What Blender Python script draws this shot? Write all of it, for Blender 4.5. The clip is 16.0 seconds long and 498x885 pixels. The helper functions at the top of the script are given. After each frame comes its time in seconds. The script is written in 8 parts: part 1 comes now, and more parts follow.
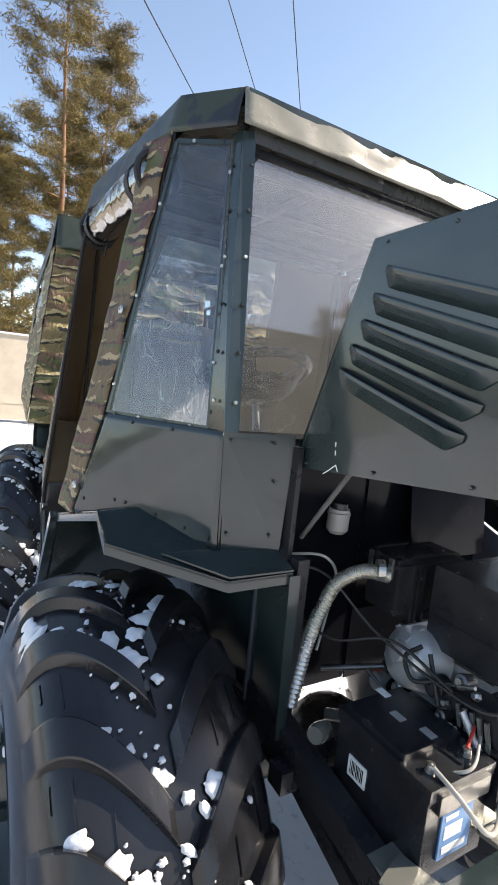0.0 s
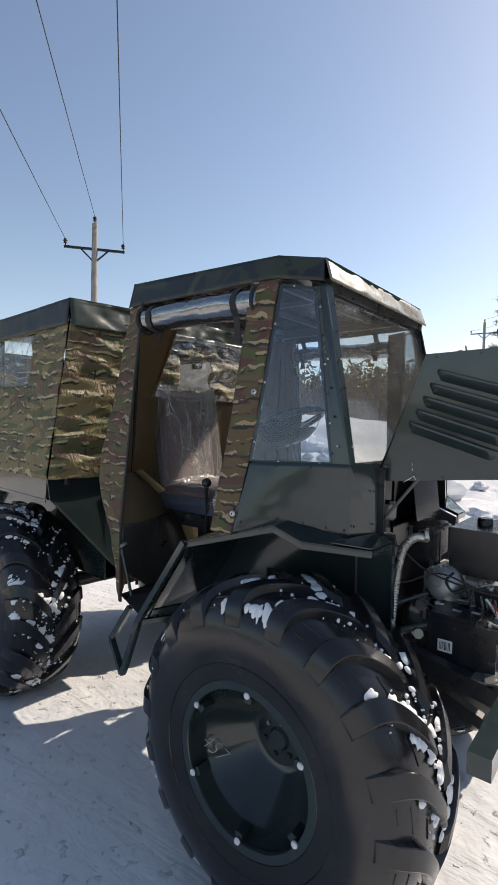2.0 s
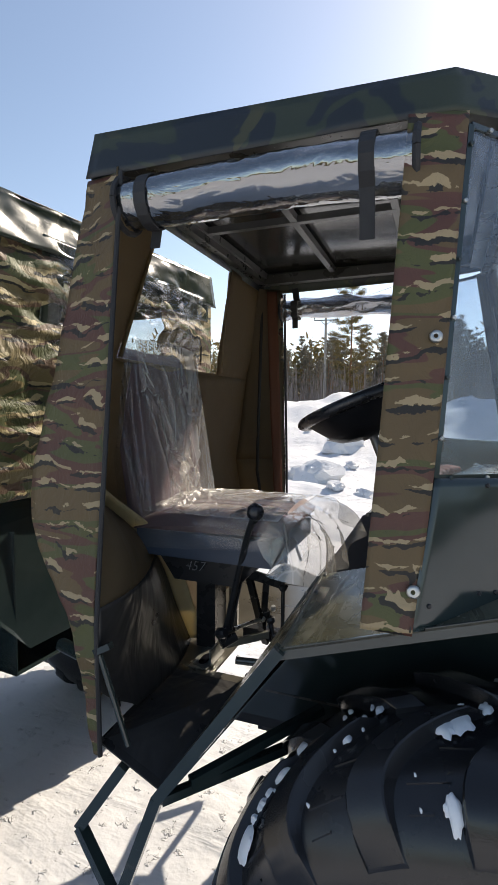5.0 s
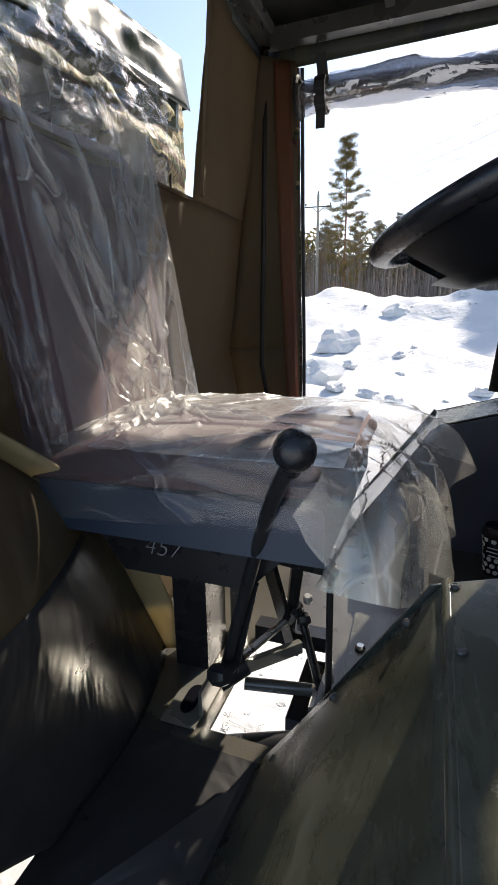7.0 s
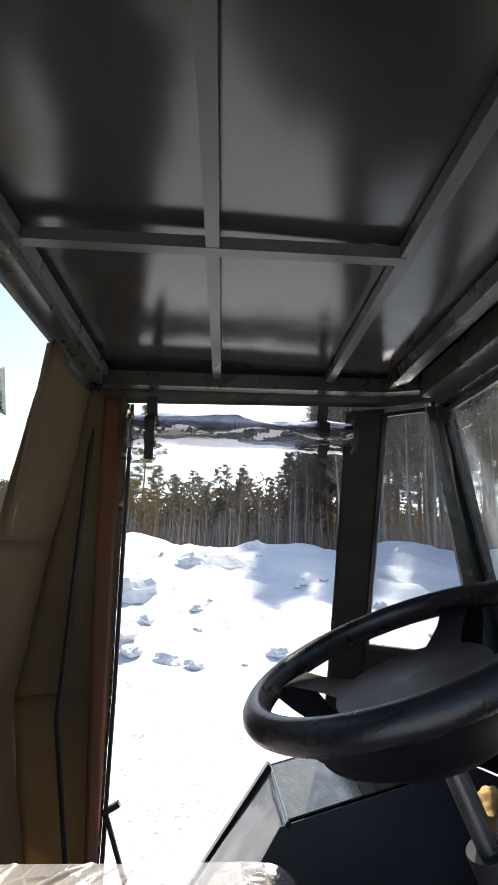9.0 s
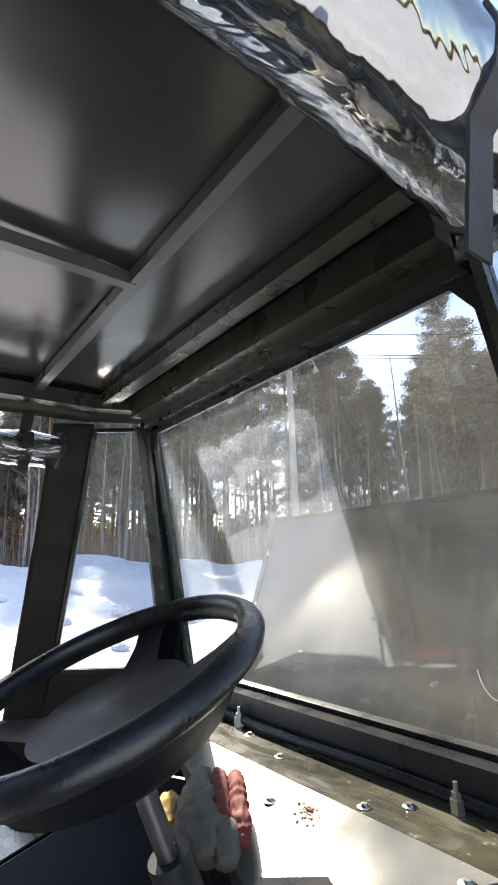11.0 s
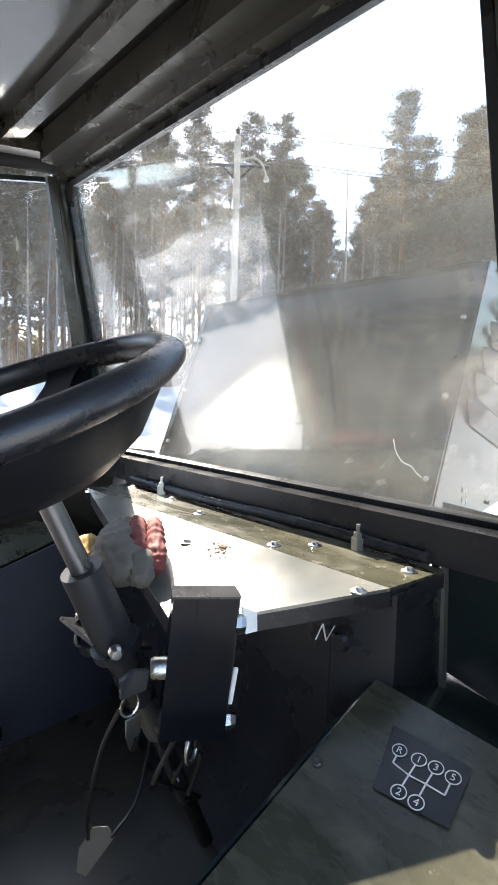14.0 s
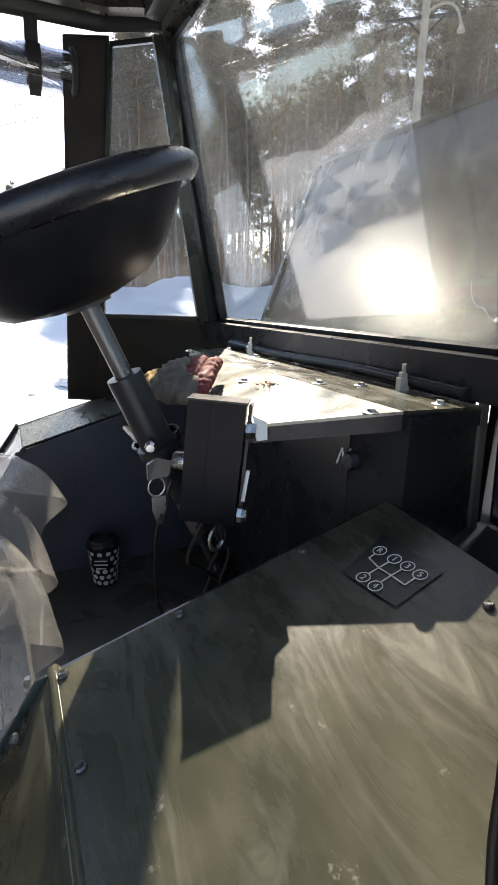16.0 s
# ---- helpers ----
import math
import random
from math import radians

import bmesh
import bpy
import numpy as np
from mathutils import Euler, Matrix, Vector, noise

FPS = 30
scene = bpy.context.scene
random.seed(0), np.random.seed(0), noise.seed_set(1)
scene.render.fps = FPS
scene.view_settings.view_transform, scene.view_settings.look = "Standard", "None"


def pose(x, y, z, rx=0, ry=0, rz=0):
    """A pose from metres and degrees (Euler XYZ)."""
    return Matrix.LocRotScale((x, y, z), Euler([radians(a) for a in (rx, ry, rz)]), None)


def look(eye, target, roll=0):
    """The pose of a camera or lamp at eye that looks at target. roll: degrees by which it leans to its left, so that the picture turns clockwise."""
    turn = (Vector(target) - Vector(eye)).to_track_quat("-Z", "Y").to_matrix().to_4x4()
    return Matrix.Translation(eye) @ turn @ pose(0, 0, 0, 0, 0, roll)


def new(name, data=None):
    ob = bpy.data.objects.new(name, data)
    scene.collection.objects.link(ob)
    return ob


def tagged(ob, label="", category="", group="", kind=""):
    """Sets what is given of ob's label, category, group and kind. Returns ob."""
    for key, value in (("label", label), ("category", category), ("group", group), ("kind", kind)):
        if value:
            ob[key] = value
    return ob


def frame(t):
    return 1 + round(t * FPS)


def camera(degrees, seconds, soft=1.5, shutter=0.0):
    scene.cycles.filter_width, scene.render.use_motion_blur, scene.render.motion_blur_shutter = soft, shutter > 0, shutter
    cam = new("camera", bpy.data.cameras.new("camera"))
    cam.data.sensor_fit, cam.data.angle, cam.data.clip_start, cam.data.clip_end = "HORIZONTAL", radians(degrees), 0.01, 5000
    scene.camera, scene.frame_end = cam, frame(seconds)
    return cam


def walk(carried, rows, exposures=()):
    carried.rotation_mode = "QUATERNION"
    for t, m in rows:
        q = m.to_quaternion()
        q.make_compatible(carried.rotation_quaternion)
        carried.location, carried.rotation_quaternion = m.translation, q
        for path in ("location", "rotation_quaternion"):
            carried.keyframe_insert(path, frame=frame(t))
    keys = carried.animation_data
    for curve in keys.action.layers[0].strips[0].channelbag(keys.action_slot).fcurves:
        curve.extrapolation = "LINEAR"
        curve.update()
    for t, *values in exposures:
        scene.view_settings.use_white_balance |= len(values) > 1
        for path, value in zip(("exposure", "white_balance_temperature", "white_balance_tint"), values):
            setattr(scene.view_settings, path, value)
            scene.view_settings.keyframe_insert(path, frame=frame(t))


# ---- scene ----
cam = camera(53.16, 16.0)
PATH = [  # seconds, x, y, z, yaw, pitch, roll
    (0.0, 1.0730, -1.0221, 1.6260, 60.299, -6.792, -5.870),
    (0.5, 0.9760, -1.3360, 1.6493, 51.466, -4.158, -3.744),
    (1.0, 0.9958, -1.6478, 1.6779, 45.223, -3.014, -2.226),
    (1.5, 1.0573, -1.9053, 1.6613, 41.976, -2.250, -1.499),
    (2.0, 0.9567, -2.1244, 1.6526, 38.593, -2.101, -1.425),
    (2.5, 0.8765, -2.2358, 1.6601, 34.861, -1.939, -1.549),
    (3.0, 0.8207, -2.2204, 1.6425, 32.201, -1.835, -1.382),
    (3.5, 0.6510, -2.0180, 1.5943, 30.220, -2.289, -0.957),
    (4.0, 0.3744, -1.8000, 1.6252, 28.627, -3.043, -0.634),
    (4.5, 0.0471, -1.7516, 1.6434, 25.616, -3.195, -0.635),
    (5.0, -0.1563, -1.6450, 1.6366, 21.017, -3.691, -0.544),
    (5.2, -0.2255, -1.5524, 1.6475, 18.913, -4.652, -0.388),
    (7.3, -0.4694, -0.9144, 1.5099, 19.727, -15.118, 0.830),
    (7.5, -0.4820, -0.8978, 1.5305, 18.953, -12.821, 0.761),
    (8.0, -0.5571, -0.8719, 1.5899, 13.103, -5.170, -1.060),
    (8.2, -0.5591, -0.8469, 1.6328, 9.550, -1.204, -1.430),
    (10.3, -0.6220, -0.7510, 1.8290, -22.577, 22.069, 1.854),
    (10.5, -0.6220, -0.7600, 1.8220, -26.416, 20.781, 2.525),
    (11.0, -0.6010, -0.7652, 1.7785, -36.770, 14.117, 1.338),
    (11.5, -0.5403, -0.7566, 1.7225, -43.652, 8.483, -0.387),
    (12.0, -0.5402, -0.7394, 1.7227, -48.003, 5.299, -1.966),
    (12.5, -0.5299, -0.7141, 1.7053, -49.596, 2.489, -2.765),
    (13.0, -0.5154, -0.7112, 1.6936, -48.369, 0.879, -1.973),
    (13.5, -0.5248, -0.7085, 1.7022, -45.530, -0.759, -1.126),
    (14.0, -0.5427, -0.7113, 1.6753, -44.257, -5.496, -1.697),
    (14.5, -0.5421, -0.7292, 1.5875, -44.625, -12.074, -3.366),
    (15.0, -0.5423, -0.7246, 1.5680, -41.590, -16.202, -3.040),
    (15.5, -0.4997, -0.7487, 1.5672, -33.740, -16.533, -1.715),
    (16.0, -0.4302, -0.8595, 1.5757, -25.508, -16.124, -0.922),
]
EXPOSURES = [(0.0, 1.2, 7400, 13), (1.0, 0.64, 7300, 14), (2.0, 0.36, 7300, 13), (5.2, 0.64, 7400, 12), (7.3, 0.95, 7200, 12), (8.2, 0.95, 7200, 12), (10.3, 1.65, 7300, 12), (11.0, 1.8, 7300, 12), (11.5, 2.32, 7500, 12), (12.0, 2.18, 7500, 12), (12.5, 2.1, 7500, 12), (14.0, 2.4, 7200, 12), (15.5, 2.6, 7400, 12), (16.0, 1.6, 7400, 12)]
walk(cam, [(t, pose(x, y, z, 90 + p, r, w)) for t, x, y, z, w, p, r in PATH], EXPOSURES)

# ---- light: clear winter sky, low sun from the far side of the vehicle ----
SUN_WAY = Vector((0.275, 0.735, 0.62)).normalized()
world = bpy.data.worlds.new("winter_sky")
scene.world = world
world.use_nodes = True
wn = world.node_tree
wn.nodes.clear()
sky = wn.nodes.new("ShaderNodeTexSky")
sky.sky_type = "NISHITA"
sky.sun_disc = False
sky.sun_elevation = math.asin(SUN_WAY.z)
sky.sun_rotation = math.atan2(SUN_WAY.x, SUN_WAY.y)
sky.air_density, sky.dust_density, sky.ozone_density = 1.0, 0.6, 1.3
bg = wn.nodes.new("ShaderNodeBackground")
bg.inputs["Strength"].default_value = 0.135
wo = wn.nodes.new("ShaderNodeOutputWorld")
wn.links.new(sky.outputs[0], bg.inputs[0])
wn.links.new(bg.outputs[0], wo.inputs[0])
sun_data = bpy.data.lights.new("sun", "SUN")
sun_data.energy, sun_data.angle, sun_data.color = 3.8, radians(0.53), (1.0, 0.95, 0.87)
sun = new("sun", sun_data)
sun.matrix_world = look((SUN_WAY * 60)[:], (0, 0, 0))

# ---- materials ----
def mat_new(name):
    m = bpy.data.materials.new(name)
    m.use_nodes = True
    nt = m.node_tree
    return m, nt, nt.nodes["Principled BSDF"]


def nd(nt, kind, **vals):
    n = nt.nodes.new("ShaderNode" + kind)
    for k, v in vals.items():
        if k in n.inputs:
            n.inputs[k].default_value = v
    return n


def ramp(nt, src, stops, mode="LINEAR"):
    r = nt.nodes.new("ShaderNodeValToRGB")
    r.color_ramp.interpolation = mode
    e = r.color_ramp.elements
    while len(e) < len(stops):
        e.new(0.5)
    for q, (p, c) in zip(e, stops):
        q.position = p
        q.color = c if len(c) == 4 else (*c, 1)
    nt.links.new(src, r.inputs[0])
    return r.outputs[0]


def coords(nt, scale=(1, 1, 1), kind="Object"):
    tc = nt.nodes.new("ShaderNodeTexCoord")
    mp = nt.nodes.new("ShaderNodeMapping")
    mp.inputs["Scale"].default_value = scale
    nt.links.new(tc.outputs[kind], mp.inputs[0])
    return mp.outputs[0]


def noise_tex(nt, vec, scale, detail=4, rough=0.55, dist=0.0):
    n = nd(nt, "TexNoise", Scale=scale, Detail=detail, Roughness=rough, Distortion=dist)
    nt.links.new(vec, n.inputs["Vector"])
    return n.outputs["Fac"]


def bump(nt, bsdf, src, strength, dist, chain=None):
    b = nd(nt, "Bump", Strength=strength, Distance=dist)
    nt.links.new(src, b.inputs["Height"])
    if chain:
        nt.links.new(chain, b.inputs["Normal"])
    nt.links.new(b.outputs[0], bsdf.inputs["Normal"])
    return b.outputs[0]


def grained(name, c1, c2, rough=(0.4, 0.6), scale=14, fine=220, metal=0.0, bump_h=0.0006, coat=0.0, big=2.5):
    """Two-scale varied surface: broad stains from c1 to c2, fine grain in gloss and relief."""
    m, nt, b = mat_new(name)
    v = coords(nt)
    broad, grain = noise_tex(nt, v, scale, 5), noise_tex(nt, v, fine, 3)
    big_n = noise_tex(nt, v, big, 3)
    mixn = nd(nt, "Math")
    mixn.operation = "MULTIPLY_ADD"
    nt.links.new(broad, mixn.inputs[0])
    mixn.inputs[1].default_value = 0.6
    nt.links.new(big_n, mixn.inputs[2])
    col = ramp(nt, mixn.outputs[0], [(0.45, c1), (1.05, c2)])
    nt.links.new(col, b.inputs["Base Color"])
    rr = ramp(nt, broad, [(0.3, (rough[0],) * 3), (0.75, (rough[1],) * 3)])
    nt.links.new(rr, b.inputs["Roughness"])
    b.inputs["Metallic"].default_value = metal
    b.inputs["Coat Weight"].default_value = coat
    if bump_h:
        bump(nt, b, grain, 0.5, bump_h)
    return m


def scuffed_paint():
    """Dusty olive paint: cloudy dirt, rubbed smears and pale scratches."""
    m, nt, b = mat_new("dusty_green_paint")
    v = coords(nt)
    cloud = noise_tex(nt, v, 5, 5, 0.6, 0.8)
    smear = noise_tex(nt, coords(nt, (9, 2.4, 2)), 2.2, 6, 0.7, 0.9)
    spots = noise_tex(nt, v, 34, 4, 0.7)
    col = ramp(nt, cloud, [(0.30, (0.026, 0.028, 0.020)), (0.52, (0.056, 0.056, 0.038)), (0.72, (0.10, 0.096, 0.066))])
    col = mix_col(nt, ramp(nt, smear, [(0.52, (0, 0, 0)), (0.72, (0.55, 0.55, 0.55))]), col, (0.17, 0.165, 0.125))
    col = mix_col(nt, ramp(nt, spots, [(0.66, (0, 0, 0)), (0.74, (0.8, 0.8, 0.8))]), col, (0.26, 0.25, 0.21))
    nt.links.new(col, b.inputs["Base Color"])
    nt.links.new(ramp(nt, smear, [(0.35, (0.18,) * 3), (0.7, (0.42,) * 3)]), b.inputs["Roughness"])
    return m


def mix_col(nt, fac, a, b):
    mx = nt.nodes.new("ShaderNodeMix")
    mx.data_type = "RGBA"
    nt.links.new(fac, mx.inputs[0])
    for q, sock in ((a, mx.inputs[6]), (b, mx.inputs[7])):
        if isinstance(q, tuple):
            sock.default_value = (*q, 1)
        else:
            nt.links.new(q, sock)
    return mx.outputs[2]


DIRTY = scuffed_paint()
GREEN = grained("green_paint", (0.013, 0.023, 0.0235), (0.026, 0.039, 0.0385), (0.10, 0.24), 9, 420, bump_h=0.0002, coat=0.35)
BLACKP = grained("black_paint", (0.009, 0.010, 0.012), (0.024, 0.025, 0.028), (0.2, 0.4), 11, 400, bump_h=0.0002)
CEILING = grained("grey_ceiling_paint", (0.032, 0.033, 0.031), (0.06, 0.06, 0.056), (0.10, 0.22), 2.2, 400, bump_h=0.0002)
NAVY = grained("navy_vinyl", (0.040, 0.044, 0.064), (0.080, 0.086, 0.112), (0.3, 0.5), 6, 400, bump_h=0.0004)
PLASTIC = grained("black_plastic", (0.008, 0.0085, 0.010), (0.022, 0.023, 0.026), (0.12, 0.32), 20, 700, bump_h=0.0006)
WHEELBLACK = grained("dull_wheel_plastic", (0.004, 0.0045, 0.006), (0.010, 0.011, 0.014), (0.3, 0.5), 20, 700, bump_h=0.0006)
FLOORPAINT = grained("scuffed_floor_paint", (0.032, 0.031, 0.027), (0.085, 0.078, 0.062), (0.22, 0.42), 8, 200, bump_h=0.0005)
def chipped_paint():
    """Dark olive paint rubbed through to pale metal in short scrapes."""
    m, nt, b = mat_new("chipped_olive_paint")
    v = coords(nt)
    col = ramp(nt, noise_tex(nt, v, 5, 4), [(0.35, (0.026, 0.026, 0.021)), (0.7, (0.058, 0.056, 0.046))])
    chips = noise_tex(nt, coords(nt, (9, 3.0, 9)), 5.0, 4, 0.6, 0.6)
    mask = ramp(nt, chips, [(0.66, (0, 0, 0)), (0.69, (1, 1, 1))])
    col = mix_col(nt, mask, col, (0.20, 0.195, 0.17))
    nt.links.new(col, b.inputs["Base Color"])
    nt.links.new(ramp(nt, noise_tex(nt, v, 14, 4), [(0.3, (0.22,) * 3), (0.7, (0.40,) * 3)]), b.inputs["Roughness"])
    return m


HEADER = chipped_paint()
FLAPVINYL = grained("dark_flap_vinyl", (0.016, 0.016, 0.017), (0.040, 0.038, 0.037), (0.24, 0.42), 6, 400, bump_h=0.0004)
SHAFT = grained("dull_shaft_steel", (0.07, 0.07, 0.075), (0.15, 0.15, 0.15), (0.25, 0.45), 30, 500, metal=0.8)
RIB = grained("grey_tube_paint", (0.07, 0.07, 0.067), (0.12, 0.12, 0.113), (0.25, 0.4), 12, 400, bump_h=0.0002)
FOIL = grained("foil_hose", (0.50, 0.48, 0.42), (0.76, 0.73, 0.66), (0.22, 0.4), 20, 500, metal=0.8)
RUBBER = grained("tyre_rubber", (0.007, 0.0075, 0.009), (0.024, 0.0235, 0.025), (0.12, 0.32), 6, 260, bump_h=0.0005)
STEEL = grained("bright_steel", (0.35, 0.35, 0.34), (0.6, 0.6, 0.58), (0.22, 0.45), 30, 500, metal=1.0)
CASTING = grained("cast_aluminium", (0.38, 0.39, 0.40), (0.66, 0.66, 0.65), (0.3, 0.55), 18, 500, metal=0.6, bump_h=0.001)
DASHPLATE = grained("worn_dash_plate", (0.15, 0.153, 0.135), (0.25, 0.25, 0.222), (0.14, 0.34), 9, 300, metal=0.45, bump_h=0.0002)
CANVAS = grained("brown_canvas_lining", (0.10, 0.073, 0.043), (0.185, 0.138, 0.082), (0.6, 0.85), 12, 900, bump_h=0.0006)
ORANGE = grained("orange_brown_binding", (0.10, 0.036, 0.016), (0.18, 0.065, 0.028), (0.5, 0.8), 14, 700)
TAN = grained("tan_canvas_fold", (0.36, 0.30, 0.16), (0.55, 0.47, 0.28), (0.6, 0.85), 12, 800)
WEB = grained("black_webbing", (0.010, 0.010, 0.012), (0.028, 0.028, 0.03), (0.6, 0.85), 40, 900, bump_h=0.001)
VINYL = grained("dark_green_vinyl", (0.018, 0.026, 0.018), (0.038, 0.048, 0.032), (0.14, 0.34), 7, 300)
ROOFVINYL = grained("pale_front_vinyl", (0.08, 0.08, 0.06), (0.25, 0.24, 0.195), (0.2, 0.35), 9, 300)
SEATCLOTH = grained("plum_seat_cloth", (0.056, 0.029, 0.036), (0.112, 0.064, 0.074), (0.5, 0.8), 16, 800, bump_h=0.001)
SEATBASE = grained("blue_grey_seat_base", (0.018, 0.032, 0.058), (0.038, 0.056, 0.088), (0.35, 0.55), 16, 300, bump_h=0)
BLUEPIPE = grained("white_hose", (0.24, 0.235, 0.21), (0.42, 0.41, 0.37), (0.4, 0.6), 20, 500)
CHALK = grained("faint_chalk", (0.22, 0.24, 0.27), (0.4, 0.42, 0.45), (0.6, 0.8), 30, 400, bump_h=0)
WHITEP = grained("white_print", (0.72, 0.72, 0.7), (0.85, 0.85, 0.83), (0.5, 0.7), 30, 400, bump_h=0)
BLUEP = grained("blue_print", (0.10, 0.22, 0.45), (0.2, 0.36, 0.6), (0.3, 0.5), 30, 400, bump_h=0)
REDP = grained("red_plastic", (0.45, 0.03, 0.02), (0.6, 0.06, 0.04), (0.3, 0.5), 30, 400, bump_h=0)
TANK = grained("translucent_plastic", (0.20, 0.195, 0.18), (0.32, 0.31, 0.285), (0.3, 0.5), 18, 400, bump_h=0)
REDCLOTH = grained("red_glove_knit", (0.115, 0.018, 0.018), (0.21, 0.045, 0.042), (0.7, 0.95), 40, 260, bump_h=0.0008)
GREYCLOTH = grained("grey_glove_cloth", (0.06, 0.052, 0.044), (0.15, 0.135, 0.115), (0.7, 0.95), 40, 260, bump_h=0.0008)
YELLOWCLOTH = grained("yellow_glove_cuff", (0.35, 0.2, 0.05), (0.5, 0.32, 0.1), (0.7, 0.95), 40, 500, bump_h=0.002)
WIRE = grained("wire_black", (0.008, 0.008, 0.008), (0.02, 0.02, 0.02), (0.4, 0.6), 30, 400, bump_h=0)
POLE = grained("weathered_pole", (0.22, 0.2, 0.18), (0.36, 0.33, 0.29), (0.7, 0.9), 6, 120, bump_h=0.003)
CONCRETE = grained("beige_concrete", (0.42, 0.36, 0.28), (0.55, 0.48, 0.38), (0.75, 0.95), 3, 120, bump_h=0.003)
BARK = grained("pine_bark", (0.085, 0.052, 0.038), (0.31, 0.165, 0.09), (0.8, 0.95), 5, 60, bump_h=0.01)
BIRCH = grained("grey_bark", (0.14, 0.12, 0.11), (0.34, 0.31, 0.29), (0.8, 0.95), 5, 60, bump_h=0.006)


def let_light_through(m, share, tint):
    """Cloth that glows a little when lit from behind."""
    nt = m.node_tree
    b = nt.nodes["Principled BSDF"]
    t = nd(nt, "BsdfTranslucent")
    t.inputs[0].default_value = (*tint, 1)
    mx = nd(nt, "MixShader")
    mx.inputs[0].default_value = share
    nt.links.new(b.outputs[0], mx.inputs[1])
    nt.links.new(t.outputs[0], mx.inputs[2])
    nt.links.new(mx.outputs[0], nt.nodes["Material Output"].inputs[0])


let_light_through(CANVAS, 0.5, (0.34, 0.245, 0.125))
let_light_through(TAN, 0.4, (0.6, 0.5, 0.28))
let_light_through(ORANGE, 0.4, (0.36, 0.13, 0.05))


def camo(name, stretch, scale, cols, cuts, gloss=0.6):
    """Layered blots in several colours with a woven grain."""
    m, nt, b = mat_new(name)
    v = coords(nt, stretch)
    out = None
    for i, (c, k) in enumerate(zip(cols[1:], cuts)):
        off = nd(nt, "VectorMath")
        off.operation = "ADD"
        off.inputs[1].default_value = (3.7 * i, 1.9 * i, 7.3 * i)
        nt.links.new(v, off.inputs[0])
        f = ramp(nt, noise_tex(nt, off.outputs[0], scale * (1 + 0.25 * i), 3, 0.5, 0.6), [(k, (0, 0, 0)), (k + 0.012, (1, 1, 1))])
        out = mix_col(nt, f, out or cols[0], c)
    nt.links.new(out, b.inputs["Base Color"])
    b.inputs["Roughness"].default_value = gloss
    bump(nt, b, noise_tex(nt, coords(nt), 900, 2), 0.4, 0.0006)
    return m


def math_node(nt, op, a, b):
    n = nd(nt, "Math")
    n.operation = op
    for q, sock in ((a, n.inputs[0]), (b, n.inputs[1])):
        if isinstance(q, (int, float)):
            sock.default_value = q
        else:
            nt.links.new(q, sock)
    return n.outputs[0]


def brush_camo(name, rows, wide, tones, wrinkle=0.0):
    """Horizontal bands in olive, brown and tan, each with ragged pale brush strokes edged in black."""
    m, nt, b = mat_new(name)
    v = coords(nt)
    sep = nd(nt, "SeparateXYZ")
    nt.links.new(v, sep.inputs[0])
    slow = noise_tex(nt, coords(nt, (wide, wide, wide)), 0.8, 2, 0.5, 0.4)
    ragged = noise_tex(nt, coords(nt, (wide * 2.4, wide * 2.4, rows * 0.5)), 1.6, 6, 0.68, 0.3)
    z = math_node(nt, "MULTIPLY", sep.outputs[2], rows * 0.9)
    z = math_node(nt, "ADD", z, math_node(nt, "MULTIPLY", slow, 2.4))
    z = math_node(nt, "ADD", z, math_node(nt, "MULTIPLY", ragged, 0.55))
    fr = math_node(nt, "FRACT", z, 0)
    base = noise_tex(nt, coords(nt, (wide * 0.42, wide * 0.42, rows * 0.42)), 1.0, 2.5, 0.5, 0.8)
    col = ramp(nt, base, [(0.0, tones[0]), (0.43, tones[0]), (0.437, tones[1]), (0.50, tones[1]), (0.507, tones[2]), (0.575, tones[2]), (0.582, tones[0])])
    taper = noise_tex(nt, coords(nt, (wide * 1.5, wide * 1.5, rows * 0.66)), 1.4, 3, 0.55)
    width = ramp(nt, taper, [(0.46, (0, 0, 0)), (0.64, (1, 1, 1))])
    rise = math_node(nt, "SUBTRACT", width, math_node(nt, "MULTIPLY", math_node(nt, "ABSOLUTE", math_node(nt, "SUBTRACT", fr, 0.72), 0), 5.6))
    pale = ramp(nt, rise, [(0.0, (0, 0, 0)), (0.06, (1, 1, 1))])
    under = math_node(nt, "SUBTRACT", width, math_node(nt, "MULTIPLY", math_node(nt, "ABSOLUTE", math_node(nt, "SUBTRACT", fr, 0.50), 0), 5.2))
    dark = ramp(nt, under, [(0.0, (0, 0, 0)), (0.06, (1, 1, 1))])
    col = mix_col(nt, dark, col, tones[4])
    col = mix_col(nt, pale, col, tones[3])
    nt.links.new(col, b.inputs["Base Color"])
    b.inputs["Roughness"].default_value = 0.55
    ch = bump(nt, b, noise_tex(nt, v, 900, 2), 0.4, 0.0006)
    if wrinkle:
        bump(nt, b, noise_tex(nt, coords(nt, (1.5, 1.5, 1.0)), 12, 4, 0.55, 2.2), 0.8, wrinkle, ch)
    return m


